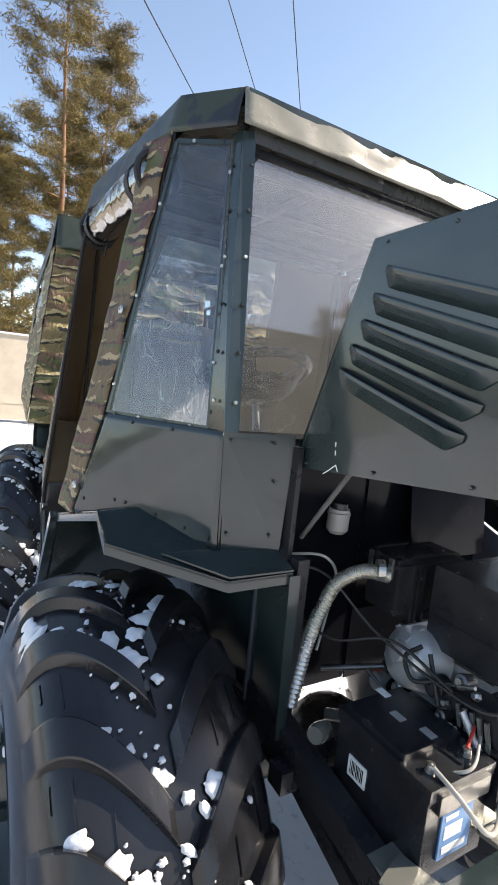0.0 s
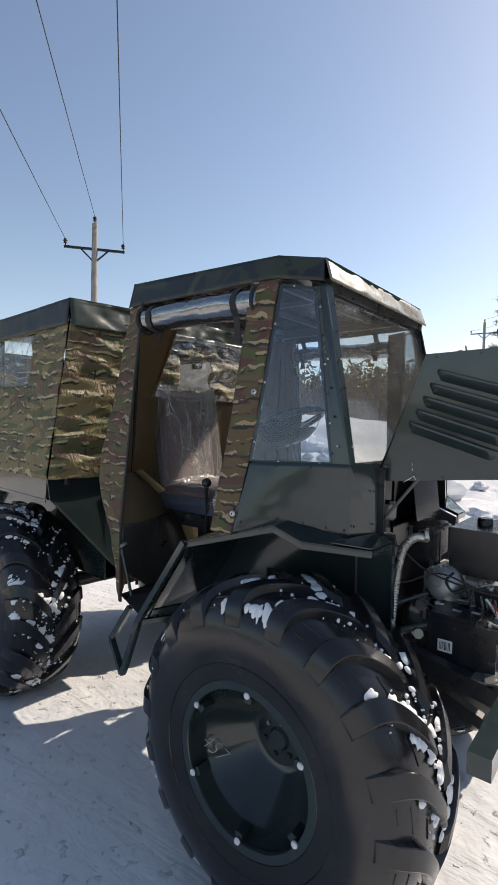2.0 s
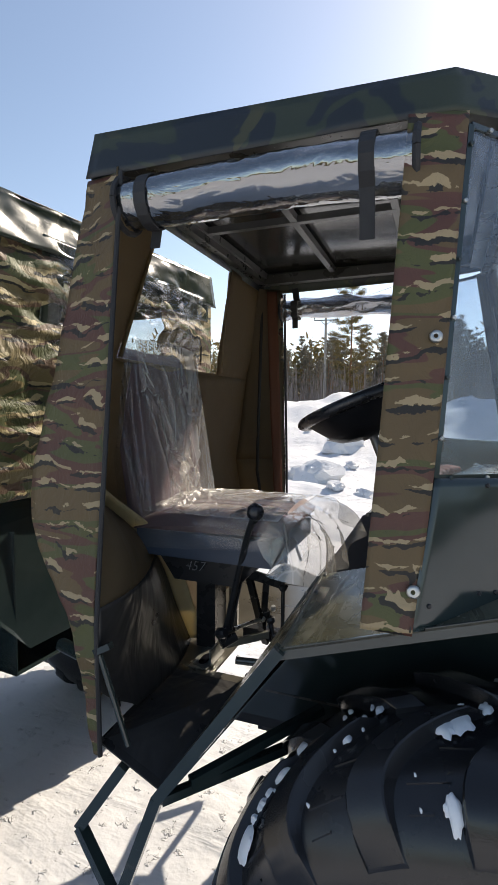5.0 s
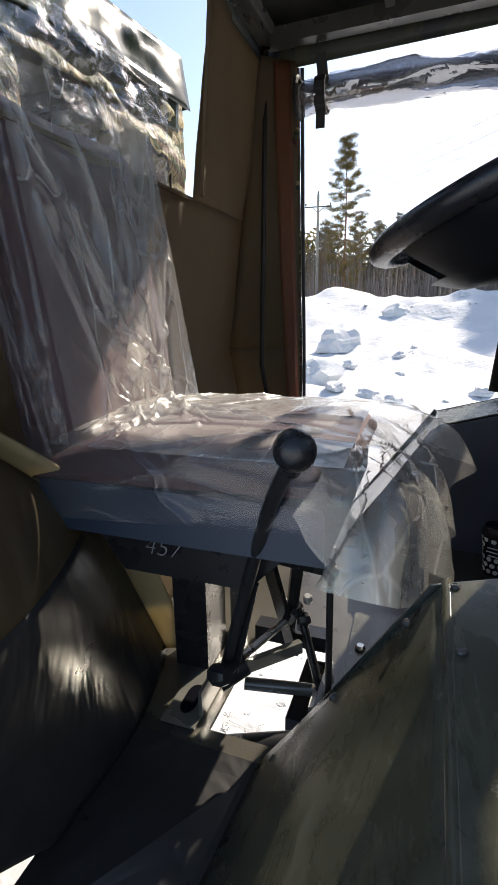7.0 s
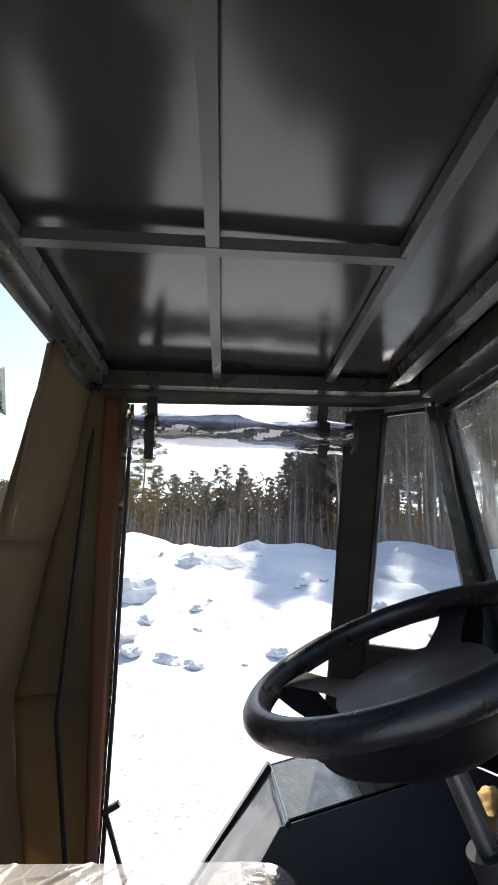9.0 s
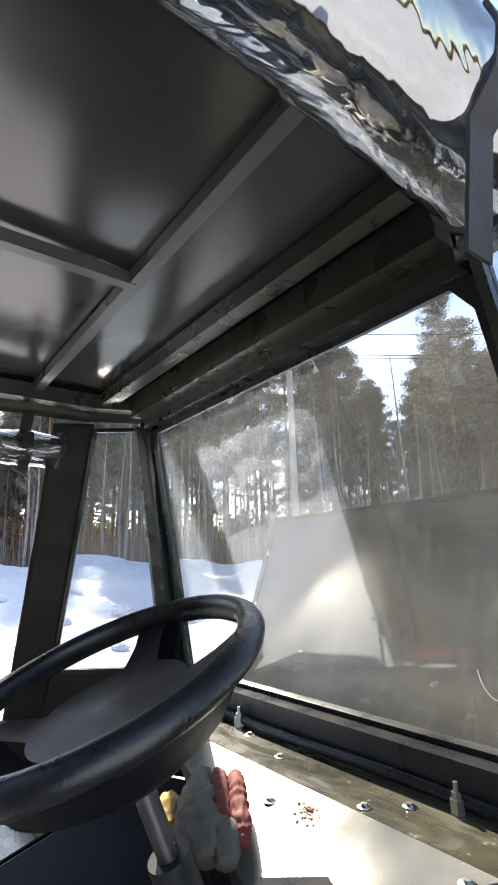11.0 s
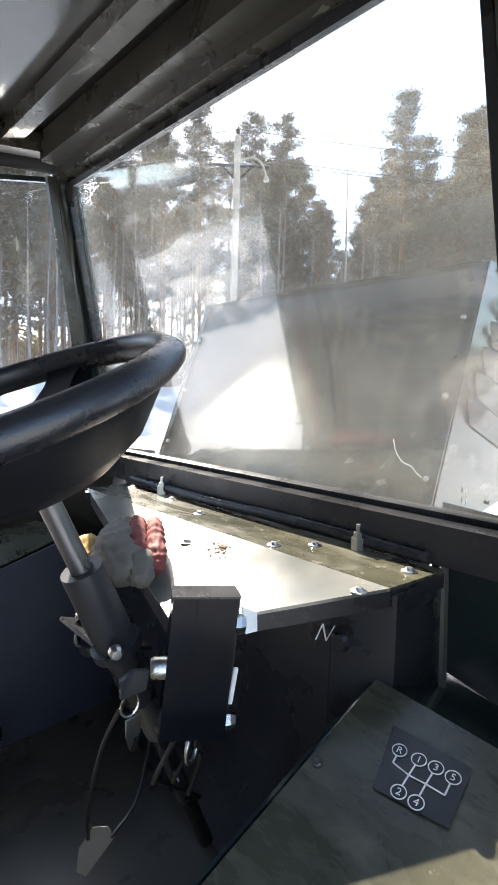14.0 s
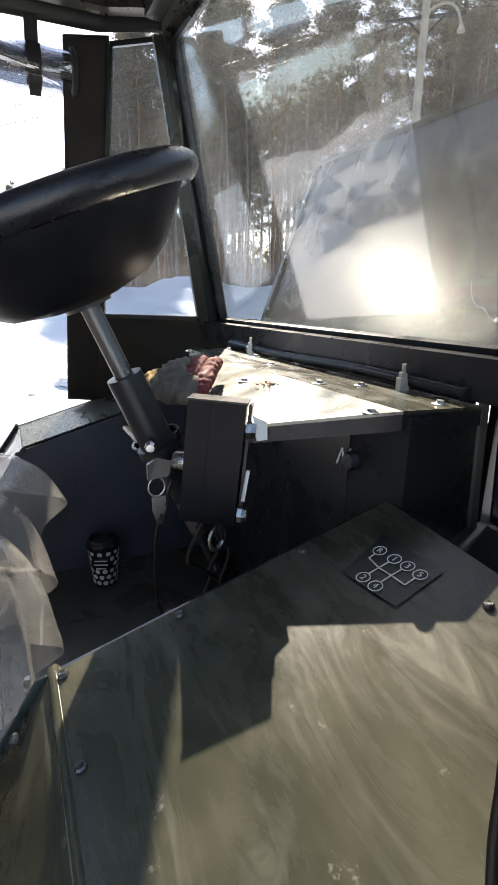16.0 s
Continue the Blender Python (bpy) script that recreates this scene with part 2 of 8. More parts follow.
CAMO_STRIP = brush_camo("brush_camo", 23, 7, [(0.110, 0.070, 0.028), (0.088, 0.034, 0.023), (0.070, 0.073, 0.021), (0.32, 0.24, 0.135), (0.014, 0.011, 0.008)], 0.006)
CAMO_LEAF = brush_camo("tent_camo", 20, 6, [(0.20, 0.155, 0.065), (0.13, 0.078, 0.045), (0.085, 0.098, 0.034), (0.44, 0.36, 0.19), (0.018, 0.018, 0.012)], 0.017)
CAMO_ROOF = camo("dark_roof_camo", (3, 3, 3), 1.7, [(0.030, 0.038, 0.024), (0.014, 0.018, 0.022), (0.05, 0.05, 0.026)], (0.5, 0.6), 0.42)


def clear_film(name, tint, haze, rough, wrinkle, scale, gloss=0.05, glow=0.0, soft_gloss=0.0, crease=0.0, stretch=(1, 1, 1)):
    """Thin clear sheet: see-through, with sharp gloss and a little milky haze."""
    m, nt, b = mat_new(name)
    nt.nodes.remove(b)
    out = nt.nodes["Material Output"]
    v = coords(nt, stretch)
    tr = nd(nt, "BsdfTransparent")
    tr.inputs[0].default_value = (*tint, 1)
    gl = nd(nt, "BsdfGlossy", Roughness=rough)
    df = nd(nt, "BsdfDiffuse")
    df.inputs[0].default_value = (0.7, 0.7, 0.68, 1)
    hz = nd(nt, "MixShader")
    hf = ramp(nt, noise_tex(nt, v, scale * 0.35, 5), [(0.35, (haze * 0.3,) * 3), (0.8, (haze,) * 3)])
    nt.links.new(hf, hz.inputs[0])
    nt.links.new(tr.outputs[0], hz.inputs[1])
    body = df.outputs[0]
    if glow:
        tl = nd(nt, "BsdfTranslucent")
        tl.inputs[0].default_value = (0.78, 0.76, 0.71, 1)
        both = nd(nt, "MixShader")
        both.inputs[0].default_value = glow
        nt.links.new(df.outputs[0], both.inputs[1])
        nt.links.new(tl.outputs[0], both.inputs[2])
        body = both.outputs[0]
    nt.links.new(body, hz.inputs[2])
    lw = nd(nt, "LayerWeight", Blend=0.5)
    pw = nd(nt, "Math")
    pw.operation = "POWER"
    nt.links.new(lw.outputs["Facing"], pw.inputs[0])
    pw.inputs[1].default_value = 4.0
    fr = nd(nt, "Math")
    fr.operation = "MULTIPLY_ADD"
    nt.links.new(pw.outputs[0], fr.inputs[0])
    fr.inputs[1].default_value, fr.inputs[2].default_value = 0.9, gloss
    ms = nd(nt, "MixShader")
    nt.links.new(fr.outputs[0], ms.inputs[0])
    nt.links.new(hz.outputs[0], ms.inputs[1])
    shine = gl.outputs[0]
    if soft_gloss:  # dust film: part of the reflection is blurred
        g2 = nd(nt, "BsdfGlossy", Roughness=soft_gloss)
        two = nd(nt, "MixShader")
        two.inputs[0].default_value = 0.4
        nt.links.new(gl.outputs[0], two.inputs[1])
        nt.links.new(g2.outputs[0], two.inputs[2])
        shine = two.outputs[0]
    nt.links.new(shine, ms.inputs[2])
    if crease:  # network of sharp creases; whitening along the ridges paints in their glints
        warp = nd(nt, "VectorMath")
        warp.operation = "MULTIPLY_ADD"
        nz = nd(nt, "TexNoise", Scale=scale * 0.5, Detail=2)
        nt.links.new(v, nz.inputs["Vector"])
        nt.links.new(nz.outputs["Color"], warp.inputs[0])
        warp.inputs[1].default_value = (0.12, 0.12, 0.12)
        nt.links.new(v, warp.inputs[2])
        vo = nd(nt, "TexVoronoi", Scale=scale)
        vo.feature = "DISTANCE_TO_EDGE"
        nt.links.new(warp.outputs[0], vo.inputs["Vector"])
        patchy = ramp(nt, noise_tex(nt, v, scale * 0.8, 3), [(0.42, (0, 0, 0)), (0.60, (1, 1, 1))])
        line = ramp(nt, vo.outputs["Distance"], [(0.0, (1, 1, 1)), (0.028, (0, 0, 0))])
        line = math_node(nt, "MULTIPLY", line, patchy)
        whiter = math_node(nt, "MULTIPLY_ADD", line, crease)
        nt.links.new(hf, whiter.node.inputs[2])
        nt.links.new(whiter, hz.inputs[0])
        bc = nd(nt, "Bump", Strength=1.0, Distance=0.0022)
        nt.links.new(ramp(nt, vo.outputs["Distance"], [(0.0, (1, 1, 1)), (0.30, (0, 0, 0))]), bc.inputs["Height"])
        for q in (lw, gl, df):
            nt.links.new(bc.outputs[0], q.inputs["Normal"])
    if wrinkle:
        bp = nd(nt, "Bump", Strength=1.0, Distance=wrinkle)
        nt.links.new(noise_tex(nt, v, scale, 4, 0.6, 1.5), bp.inputs["Height"])
        if crease:
            nt.links.new(bc.outputs[0], bp.inputs["Normal"])
        for q in (lw, gl, df):
            nt.links.new(bp.outputs[0], q.inputs["Normal"])
    nt.links.new(ms.outputs[0], out.inputs[0])
    return m


GLASS = clear_film("dusty_window_glass", (0.93, 0.945, 0.935), 0.115, 0.02, 0, 13, 0.12, glow=0.38, soft_gloss=0.13)
PANE = clear_film("clear_side_pane", (0.81, 0.86, 0.91), 0.055, 0.02, 0.0008, 2.2, 0.08, glow=0.5)
FILM = clear_film("wrinkled_clear_film", (0.93, 0.94, 0.95), 0.10, 0.05, 0.012, 13, 0.16)
ROLLFILM = clear_film("rolled_clear_film", (0.45, 0.48, 0.54), 0.08, 0.05, 0.007, 7.0, 0.34, stretch=(0.45, 1, 1))
SEATFILM = clear_film("seat_cover_film", (0.93, 0.92, 0.91), 0.52, 0.24, 0.003, 11, 0.07, 0.3, crease=0.28, stretch=(1, 1, 0.3))
SIDEFILM = clear_film("tight_side_film", (0.95, 0.95, 0.96), 0.09, 0.16, 0.006, 14, 0.07, crease=0.3, stretch=(0.4, 1, 1))
# cushion-top film: the extra haze stands in for sunlight falling on it
TOPFILM = clear_film("sun_painted_cushion_film", (0.96, 0.95, 0.94), 0.95, 0.26, 0.004, 12, 0.05, 0.3, crease=0.25, stretch=(1, 0.45, 1))
MILKFILM = clear_film("loose_milky_film", (0.90, 0.89, 0.87), 0.52, 0.14, 0.006, 9, 0.10, 0.4, crease=0.2, stretch=(1, 1, 0.4))


def snow_mat():
    m, nt, b = mat_new("snow")
    v = coords(nt)
    col = ramp(nt, noise_tex(nt, v, 0.6, 6), [(0.3, (0.60, 0.61, 0.635)), (0.7, (0.74, 0.74, 0.74))])
    nt.links.new(col, b.inputs["Base Color"])
    b.inputs["Roughness"].default_value = 0.75
    ch = bump(nt, b, noise_tex(nt, v, 2.6, 5, 0.52), 0.8, 0.06)
    streak = noise_tex(nt, coords(nt, (1.0, 4, 1)), 1.3, 4, 0.55, 0.8)
    ch = bump(nt, b, ramp(nt, streak, [(0.45, (0, 0, 0)), (0.62, (1, 1, 1))]), 0.22, 0.02, ch)
    crumbs = ramp(nt, noise_tex(nt, v, 16, 5, 0.65), [(0.60, (0, 0, 0)), (0.78, (1, 1, 1))])
    ch = bump(nt, b, crumbs, 0.7, 0.045, ch)
    bump(nt, b, noise_tex(nt, v, 110, 4, 0.6), 0.35, 0.003, ch)
    return m


SNOW = snow_mat()
# darker than SNOW: some dirt, and the bank's shade put into the colour
DIMSNOW = grained("dirty_shaded_snow", (0.22, 0.22, 0.226), (0.44, 0.44, 0.44), (0.7, 0.9), 3, 40, bump_h=0.02)
CAKED = grained("caked_snow", (0.74, 0.75, 0.77), (0.88, 0.88, 0.88), (0.6, 0.8), 60, 300, bump_h=0.002)
LINING = grained("dark_lining", (0.010, 0.0085, 0.007), (0.026, 0.021, 0.017), (0.45, 0.7), 12, 900, bump_h=0.0006)


def stained_plate():
    """Smooth dark paint with cloudy dirt, runs and pale specks."""
    m, nt, b = mat_new("stained_hood_paint")
    v = coords(nt)
    cloud = noise_tex(nt, v, 5, 6, 0.62, 0.8)
    runs = noise_tex(nt, coords(nt, (3, 14, 2.2)), 2.0, 5, 0.6, 0.4)
    specks = noise_tex(nt, v, 46, 3, 0.6)
    col = ramp(nt, cloud, [(0.32, (0.024, 0.029, 0.024)), (0.55, (0.046, 0.052, 0.043)), (0.74, (0.095, 0.10, 0.082))])
    col = mix_col(nt, ramp(nt, runs, [(0.54, (0, 0, 0)), (0.72, (0.6, 0.6, 0.6))]), col, (0.12, 0.125, 0.105))
    col = mix_col(nt, ramp(nt, specks, [(0.70, (0, 0, 0)), (0.76, (0.8, 0.8, 0.8))]), col, (0.20, 0.20, 0.17))
    nt.links.new(col, b.inputs["Base Color"])
    nt.links.new(ramp(nt, cloud, [(0.3, (0.15,) * 3), (0.7, (0.30,) * 3)]), b.inputs["Roughness"])
    return m


HOODPAINT = stained_plate()
GLOSSBLACK = grained("gloss_black_paint", (0.003, 0.0033, 0.005), (0.007, 0.0074, 0.010), (0.1, 0.2), 11, 400, bump_h=0.0001)
for m_, k_ in ((GLOSSBLACK, 0.1), (BLACKP, 0.32), (NAVY, 0.45), (LINING, 0.3), (WHEELBLACK, 0.15), (CEILING, 0.7)):
    m_.node_tree.nodes["Principled BSDF"].inputs["Specular IOR Level"].default_value = k_
GRIP = grained("black_grained_grip", (0.008, 0.0085, 0.011), (0.018, 0.019, 0.023), (0.22, 0.38), 20, 380, bump_h=0.0009)


def needle_mat(name, c1, c2):
    m, nt, b = mat_new(name)
    gi = nt.nodes.new("ShaderNodeNewGeometry")
    col = ramp(nt, gi.outputs["Random Per Island"], [(0.0, c1), (1.0, c2)])
    nt.links.new(col, b.inputs["Base Color"])
    b.inputs["Roughness"].default_value = 0.65
    return m


NEEDLES = needle_mat("pine_needles", (0.034, 0.044, 0.015), (0.27, 0.19, 0.055))
# needles of the farther trees: the view's haze is put into their grey
HAZENEEDLES = needle_mat("hazed_pine_needles", (0.07, 0.07, 0.058), (0.22, 0.20, 0.16))
let_light_through(NEEDLES, 0.2, (0.2, 0.15, 0.065))
let_light_through(HAZENEEDLES, 0.2, (0.16, 0.14, 0.09))
TWIGS = needle_mat("bare_twigs", (0.12, 0.10, 0.09), (0.28, 0.24, 0.22))


def soft_folds(m, scale, height):
    """Broad slack folds for hanging cloth and vinyl."""
    nt = m.node_tree
    b = nt.nodes["Principled BSDF"]
    bump(nt, b, noise_tex(nt, coords(nt, (1, 1, 0.55)), scale, 3, 0.5, 1.1), 0.7, height)


soft_folds(CANVAS, 6, 0.03)
soft_folds(NAVY, 5, 0.012)
soft_folds(FLAPVINYL, 6, 0.016)

# ---- building tools ----
def V(*a):
    return Vector(a)


def mesh_ob(name, bm, material, smooth=None):
    me = bpy.data.meshes.new(name)
    bmesh.ops.recalc_face_normals(bm, faces=bm.faces)
    bm.to_mesh(me)
    bm.free()
    me.materials.append(material)
    if smooth is not None:
        me.polygons.foreach_set("use_smooth", [True] * len(me.polygons))
        if smooth < 180:
            me.set_sharp_from_angle(angle=radians(smooth))
    return new(name, me)


def part(name, bm, material, parent, label="", smooth=None):
    ob = mesh_ob(name, bm, material, smooth)
    ob.parent = parent
    if label:
        tagged(ob, label)
    return ob


def thing(name, label, category, group="", kind="", at=(0, 0, 0)):
    ob = new(name)
    ob.empty_display_size = 0.1
    ob.location = at
    return tagged(ob, label, category, group, kind)


def put(bm, verts, faces):
    vs = [bm.verts.new(v) for v in verts]
    for f in faces:
        try:
            bm.faces.new([vs[i] for i in f])
        except ValueError:
            pass
    return vs


def slab(bm, pts, thick, way=None):
    """A flat polygon with thickness, pushed along way (or its normal)."""
    pts = [Vector(p) for p in pts]
    n = Vector()
    for i in range(len(pts)):
        n += (pts[i] - pts[0]).cross(pts[(i + 1) % len(pts)] - pts[0])
    n = (Vector(way) if way else n).normalized() * thick
    k = len(pts)
    put(bm, pts + [p + n for p in pts], [list(range(k))[::-1], list(range(k, 2 * k))] + [[i, (i + 1) % k, (i + 1) % k + k, i + k] for i in range(k)])
    return bm


def soften(bm, w=0.003, seg=2):
    es = [e for e in bm.edges if len(e.link_faces) == 2 and e.calc_face_angle(0) > 0.5]
    if es:
        bmesh.ops.bevel(bm, geom=es, offset=w, segments=seg, affect="EDGES", clamp_overlap=True)
    return bm


def frame_axes(d, up=(0, 0, 1)):
    d = Vector(d).normalized()
    u = Vector(up)
    if abs(d.dot(u)) > 0.98:
        u = Vector((1, 0, 0))
    s = d.cross(u).normalized()
    return d, s, s.cross(d).normalized()


def bar(bm, p, q, w, h, up=(0, 0, 1), shift=(0, 0)):
    """A square bar from p to q."""
    p, q = Vector(p), Vector(q)
    d, s, u = frame_axes(q - p, up)
    o = s * shift[0] + u * shift[1]
    c = [(-1, -1), (1, -1), (1, 1), (-1, 1)]
    vs = [e + o + s * a * w / 2 + u * b * h / 2 for e in (p, q) for a, b in c]
    put(bm, vs, [[3, 2, 1, 0], [4, 5, 6, 7], [0, 1, 5, 4], [1, 2, 6, 5], [2, 3, 7, 6], [3, 0, 4, 7]])
    return bm


def block(bm, lo, hi):
    x0, y0, z0 = lo
    x1, y1, z1 = hi
    put(bm, [(x0, y0, z0), (x1, y0, z0), (x1, y1, z0), (x0, y1, z0), (x0, y0, z1), (x1, y0, z1), (x1, y1, z1), (x0, y1, z1)],
        [[3, 2, 1, 0], [4, 5, 6, 7], [0, 1, 5, 4], [1, 2, 6, 5], [2, 3, 7, 6], [3, 0, 4, 7]])
    return bm


def smooth_line(pts, n=6):
    """A rounder line through pts (Catmull-Rom)."""
    P = [Vector(p) for p in pts]
    P = [P[0] * 2 - P[1]] + P + [P[-1] * 2 - P[-2]]
    out = []
    for i in range(1, len(P) - 2):
        a, b, c, d = P[i - 1:i + 3]
        for k in range(n):
            t = k / n
            out.append(0.5 * ((2 * b) + (c - a) * t + (2 * a - 5 * b + 4 * c - d) * t * t + (3 * b - a - 3 * c + d) * t ** 3))
    return out + [P[-2]]


def tube(bm, pts, r, seg=10, radii=None):
    pts = [Vector(p) for p in pts]
    rings = []
    ref = Vector((0.3, 0.2, 1)).normalized()
    for i, p in enumerate(pts):
        d = (pts[min(i + 1, len(pts) - 1)] - pts[max(i - 1, 0)]).normalized()
        s = d.cross(ref)
        s = s.normalized() if s.length > 1e-4 else d.orthogonal().normalized()
        u = s.cross(d)
        ref = u
        rr = radii[i] if radii else r
        rings.append([bm.verts.new(p + (s * math.cos(2 * math.pi * k / seg) + u * math.sin(2 * math.pi * k / seg)) * rr) for k in range(seg)])
    for a, b in zip(rings, rings[1:]):
        for k in range(seg):
            bm.faces.new([a[k], a[(k + 1) % seg], b[(k + 1) % seg], b[k]])
    bm.faces.new(rings[0][::-1])
    bm.faces.new(rings[-1])
    return bm


def lathe(bm, prof, at, axis, seg=48, arc=None):
    """Turns a profile of (radius, along axis) round the axis."""
    d, s, u = frame_axes(axis)
    at = Vector(at)
    rows = []
    for r, a in prof:
        rows.append([bm.verts.new(at + d * a + (s * math.cos(2 * math.pi * k / seg) + u * math.sin(2 * math.pi * k / seg)) * r) for k in range(seg)])
    for p, q in zip(rows, rows[1:]):
        for k in range(seg):
            bm.faces.new([p[k], p[(k + 1) % seg], q[(k + 1) % seg], q[k]])
    return bm


def rod(bm, p, q, r, seg=10):
    return tube(bm, [p, q], r, seg)


def ball(bm, at, r, sx=1, sy=1, sz=1, seg=14, rough=0.0, seed=0):
    res = bmesh.ops.create_icosphere(bm, subdivisions=3 if seg > 10 else 2, radius=1)
    for v in res["verts"]:
        k = 1 + (noise.noise(v.co * 2.1 + Vector((seed, seed * 2, 0))) * rough if rough else 0)
        v.co = Vector(at) + Vector((v.co.x * sx, v.co.y * sy, v.co.z * sz)) * r * k
    return bm


def sheet(bm, corners, nu, nv, amp=0.0, freq=6.0, seed=0.0, way=None, stretch=(1, 1, 1), pin=True):
    """A four-cornered cloth (a, b, c, d round), bulged by noise."""
    a, b, c, d = [Vector(p) for p in corners]
    n = Vector(way) if way else (b - a).cross(d - a).normalized()
    st = Vector(stretch)
    g = []
    for j in range(nv + 1):
        row = []
        for i in range(nu + 1):
            u, v = i / nu, j / nv
            p = a.lerp(b, u).lerp(d.lerp(c, u), v)
            k = 1.0
            if pin:
                k = min(1, 6 * u, 6 * (1 - u), 6 * v, 6 * (1 - v)) * 0.9 + 0.1
            q = Vector((p.x * st.x, p.y * st.y, p.z * st.z)) * freq + Vector((seed, seed * 1.7, -seed))
            h = noise.noise(q) + 0.5 * noise.noise(q * 2.3) + 0.3 * (1 - abs(noise.noise(q * 4.1)) * 2)
            row.append(bm.verts.new(p + n * amp * k * h))
        g.append(row)
    for j in range(nv):
        for i in range(nu):
            bm.faces.new([g[j][i], g[j][i + 1], g[j + 1][i + 1], g[j + 1][i]])
    return bm


def thicken(ob, t):
    mo = ob.modifiers.new("thickness", "SOLIDIFY")
    mo.thickness = t
    mo.offset = 0
    return ob


def bolt(bm, at, way, r=0.007, h=0.005):
    d = Vector(way).normalized()
    lathe(bm, [(0.0001, h), (r * 0.7, h), (r, h * 0.5), (r, -0.002)], at, d, 8)
    return bm


def mir(p, s):
    return (p[0], p[1] * s, p[2])

# ---- ground ----
def ground_h(x, y):
    """Trodden snow near the vehicle, ploughed heaps and banks farther off."""
    r = math.hypot(x + 0.6, y)
    p = Vector((x, y, 0))
    h = 0.016 * noise.noise(p * 2.3) + 0.006 * noise.noise(p * 7.0)
    far = min(1, max(0, (r - 3.5) / 5))
    h += far * (0.10 * noise.noise(p * 0.45) + 0.05 * noise.noise(p * 1.3))
    lump = min(1, max(0, (r - 6) / 3)) * max(0, 1 - max(0, r - 26) / 14)
    h += lump * 0.55 * max(0, noise.noise(p * 0.33 + Vector((4, 2, 1))) - 0.18)
    h += lump * 0.22 * max(0, noise.noise(p * 1.1 + Vector((1, 7, 1))) - 0.2)
    # the yard rises to a long snow bank at the wood's edge, and has a low ploughed ridge of clods behind the cab's far side
    th = math.atan2(y, x + 0.6)
    arc = max(0.0, min(1.0, (th - 0.05) / 0.3)) * max(0.0, min(1.0, (2.75 - th) / 0.4))
    up = max(0.0, min(1.0, (r - 15) / 12))
    up = up * up * (3 - 2 * up) * max(0.0, 1 - max(0.0, r - 60) / 60)
    h += arc * up * (1.95 + 0.45 * noise.noise(p * 0.22) + 0.22 * noise.noise(p * 0.7))
    ridge = math.exp(-((th - 2.28) / 0.26) ** 4) * math.exp(-((r - 14.5) / 3.6) ** 2)
    h += ridge * (1.2 + 0.45 * noise.noise(p * 0.6) + 0.16 * abs(noise.noise(p * 1.9)))
    d = r - 27
    h += (1 - arc) * math.exp(-(d / 3.0) ** 2) * (0.45 + 0.5 * noise.noise(p * 0.3))
    mound = max(0.0, noise.noise(p * 0.42 + Vector((2, 8, 3))) - 0.12) * min(1, max(0, (r - 9) / 5)) * max(0.0, 1 - max(0.0, r - 30) / 8)
    h += arc * 0.9 * mound
    rough = min(1, max(0, (r - 4.5) / 3)) * max(0, 1 - max(0, r - 24) / 10)
    h += rough * (0.13 * (0.35 - abs(noise.noise(p * 0.8 + Vector((9, 3, 0))))) + 0.045 * noise.noise(p * 2.3) + 0.03 * noise.noise(Vector((x * 0.7, y * 3.2, 5))))
    # two wheel ruts alongside
    for ry in (2.9, 4.7):
        w = (y - ry - 0.1 * math.sin(x * 0.3)) / 0.22
        h -= 0.05 * math.exp(-w * w)
    return h


def build_ground():
    bm = bmesh.new()
    rings, seg, rows = [], 380, []
    r = 0.25
    while r < 3200:
        rings.append(r)
        r *= 1.026 if r < 30 else (1.10 if r < 200 else 1.5)
    mid = bm.verts.new((-0.6, 0, ground_h(-0.6, 0)))
    for r in rings:
        row = []
        for k in range(seg):
            a = 2 * math.pi * (k + 0.5 * (len(rows) % 2)) / seg
            x, y = -0.6 + r * math.cos(a), r * math.sin(a)
            row.append(bm.verts.new((x, y, ground_h(x, y))))
        rows.append(row)
    for k in range(seg):
        bm.faces.new([mid, rows[0][k], rows[0][(k + 1) % seg]])
    for p, q in zip(rows, rows[1:]):
        for k in range(seg):
            bm.faces.new([p[k], q[k], q[(k + 1) % seg], p[(k + 1) % seg]])
    ob = mesh_ob("ground", bm, SNOW, 180)
    tagged(ob, "trodden white snow ground with ploughed heaps and ruts", "ground", kind="structure")


build_ground()

# ---- front half of the articulated vehicle ----
ATV = thing("all_terrain_vehicle", "dark green articulated snow vehicle with camouflage cab and raised hood", "vehicle")

TYRE_R, TYRE_Y0, TYRE_Y1 = 0.57, 0.462, 0.93


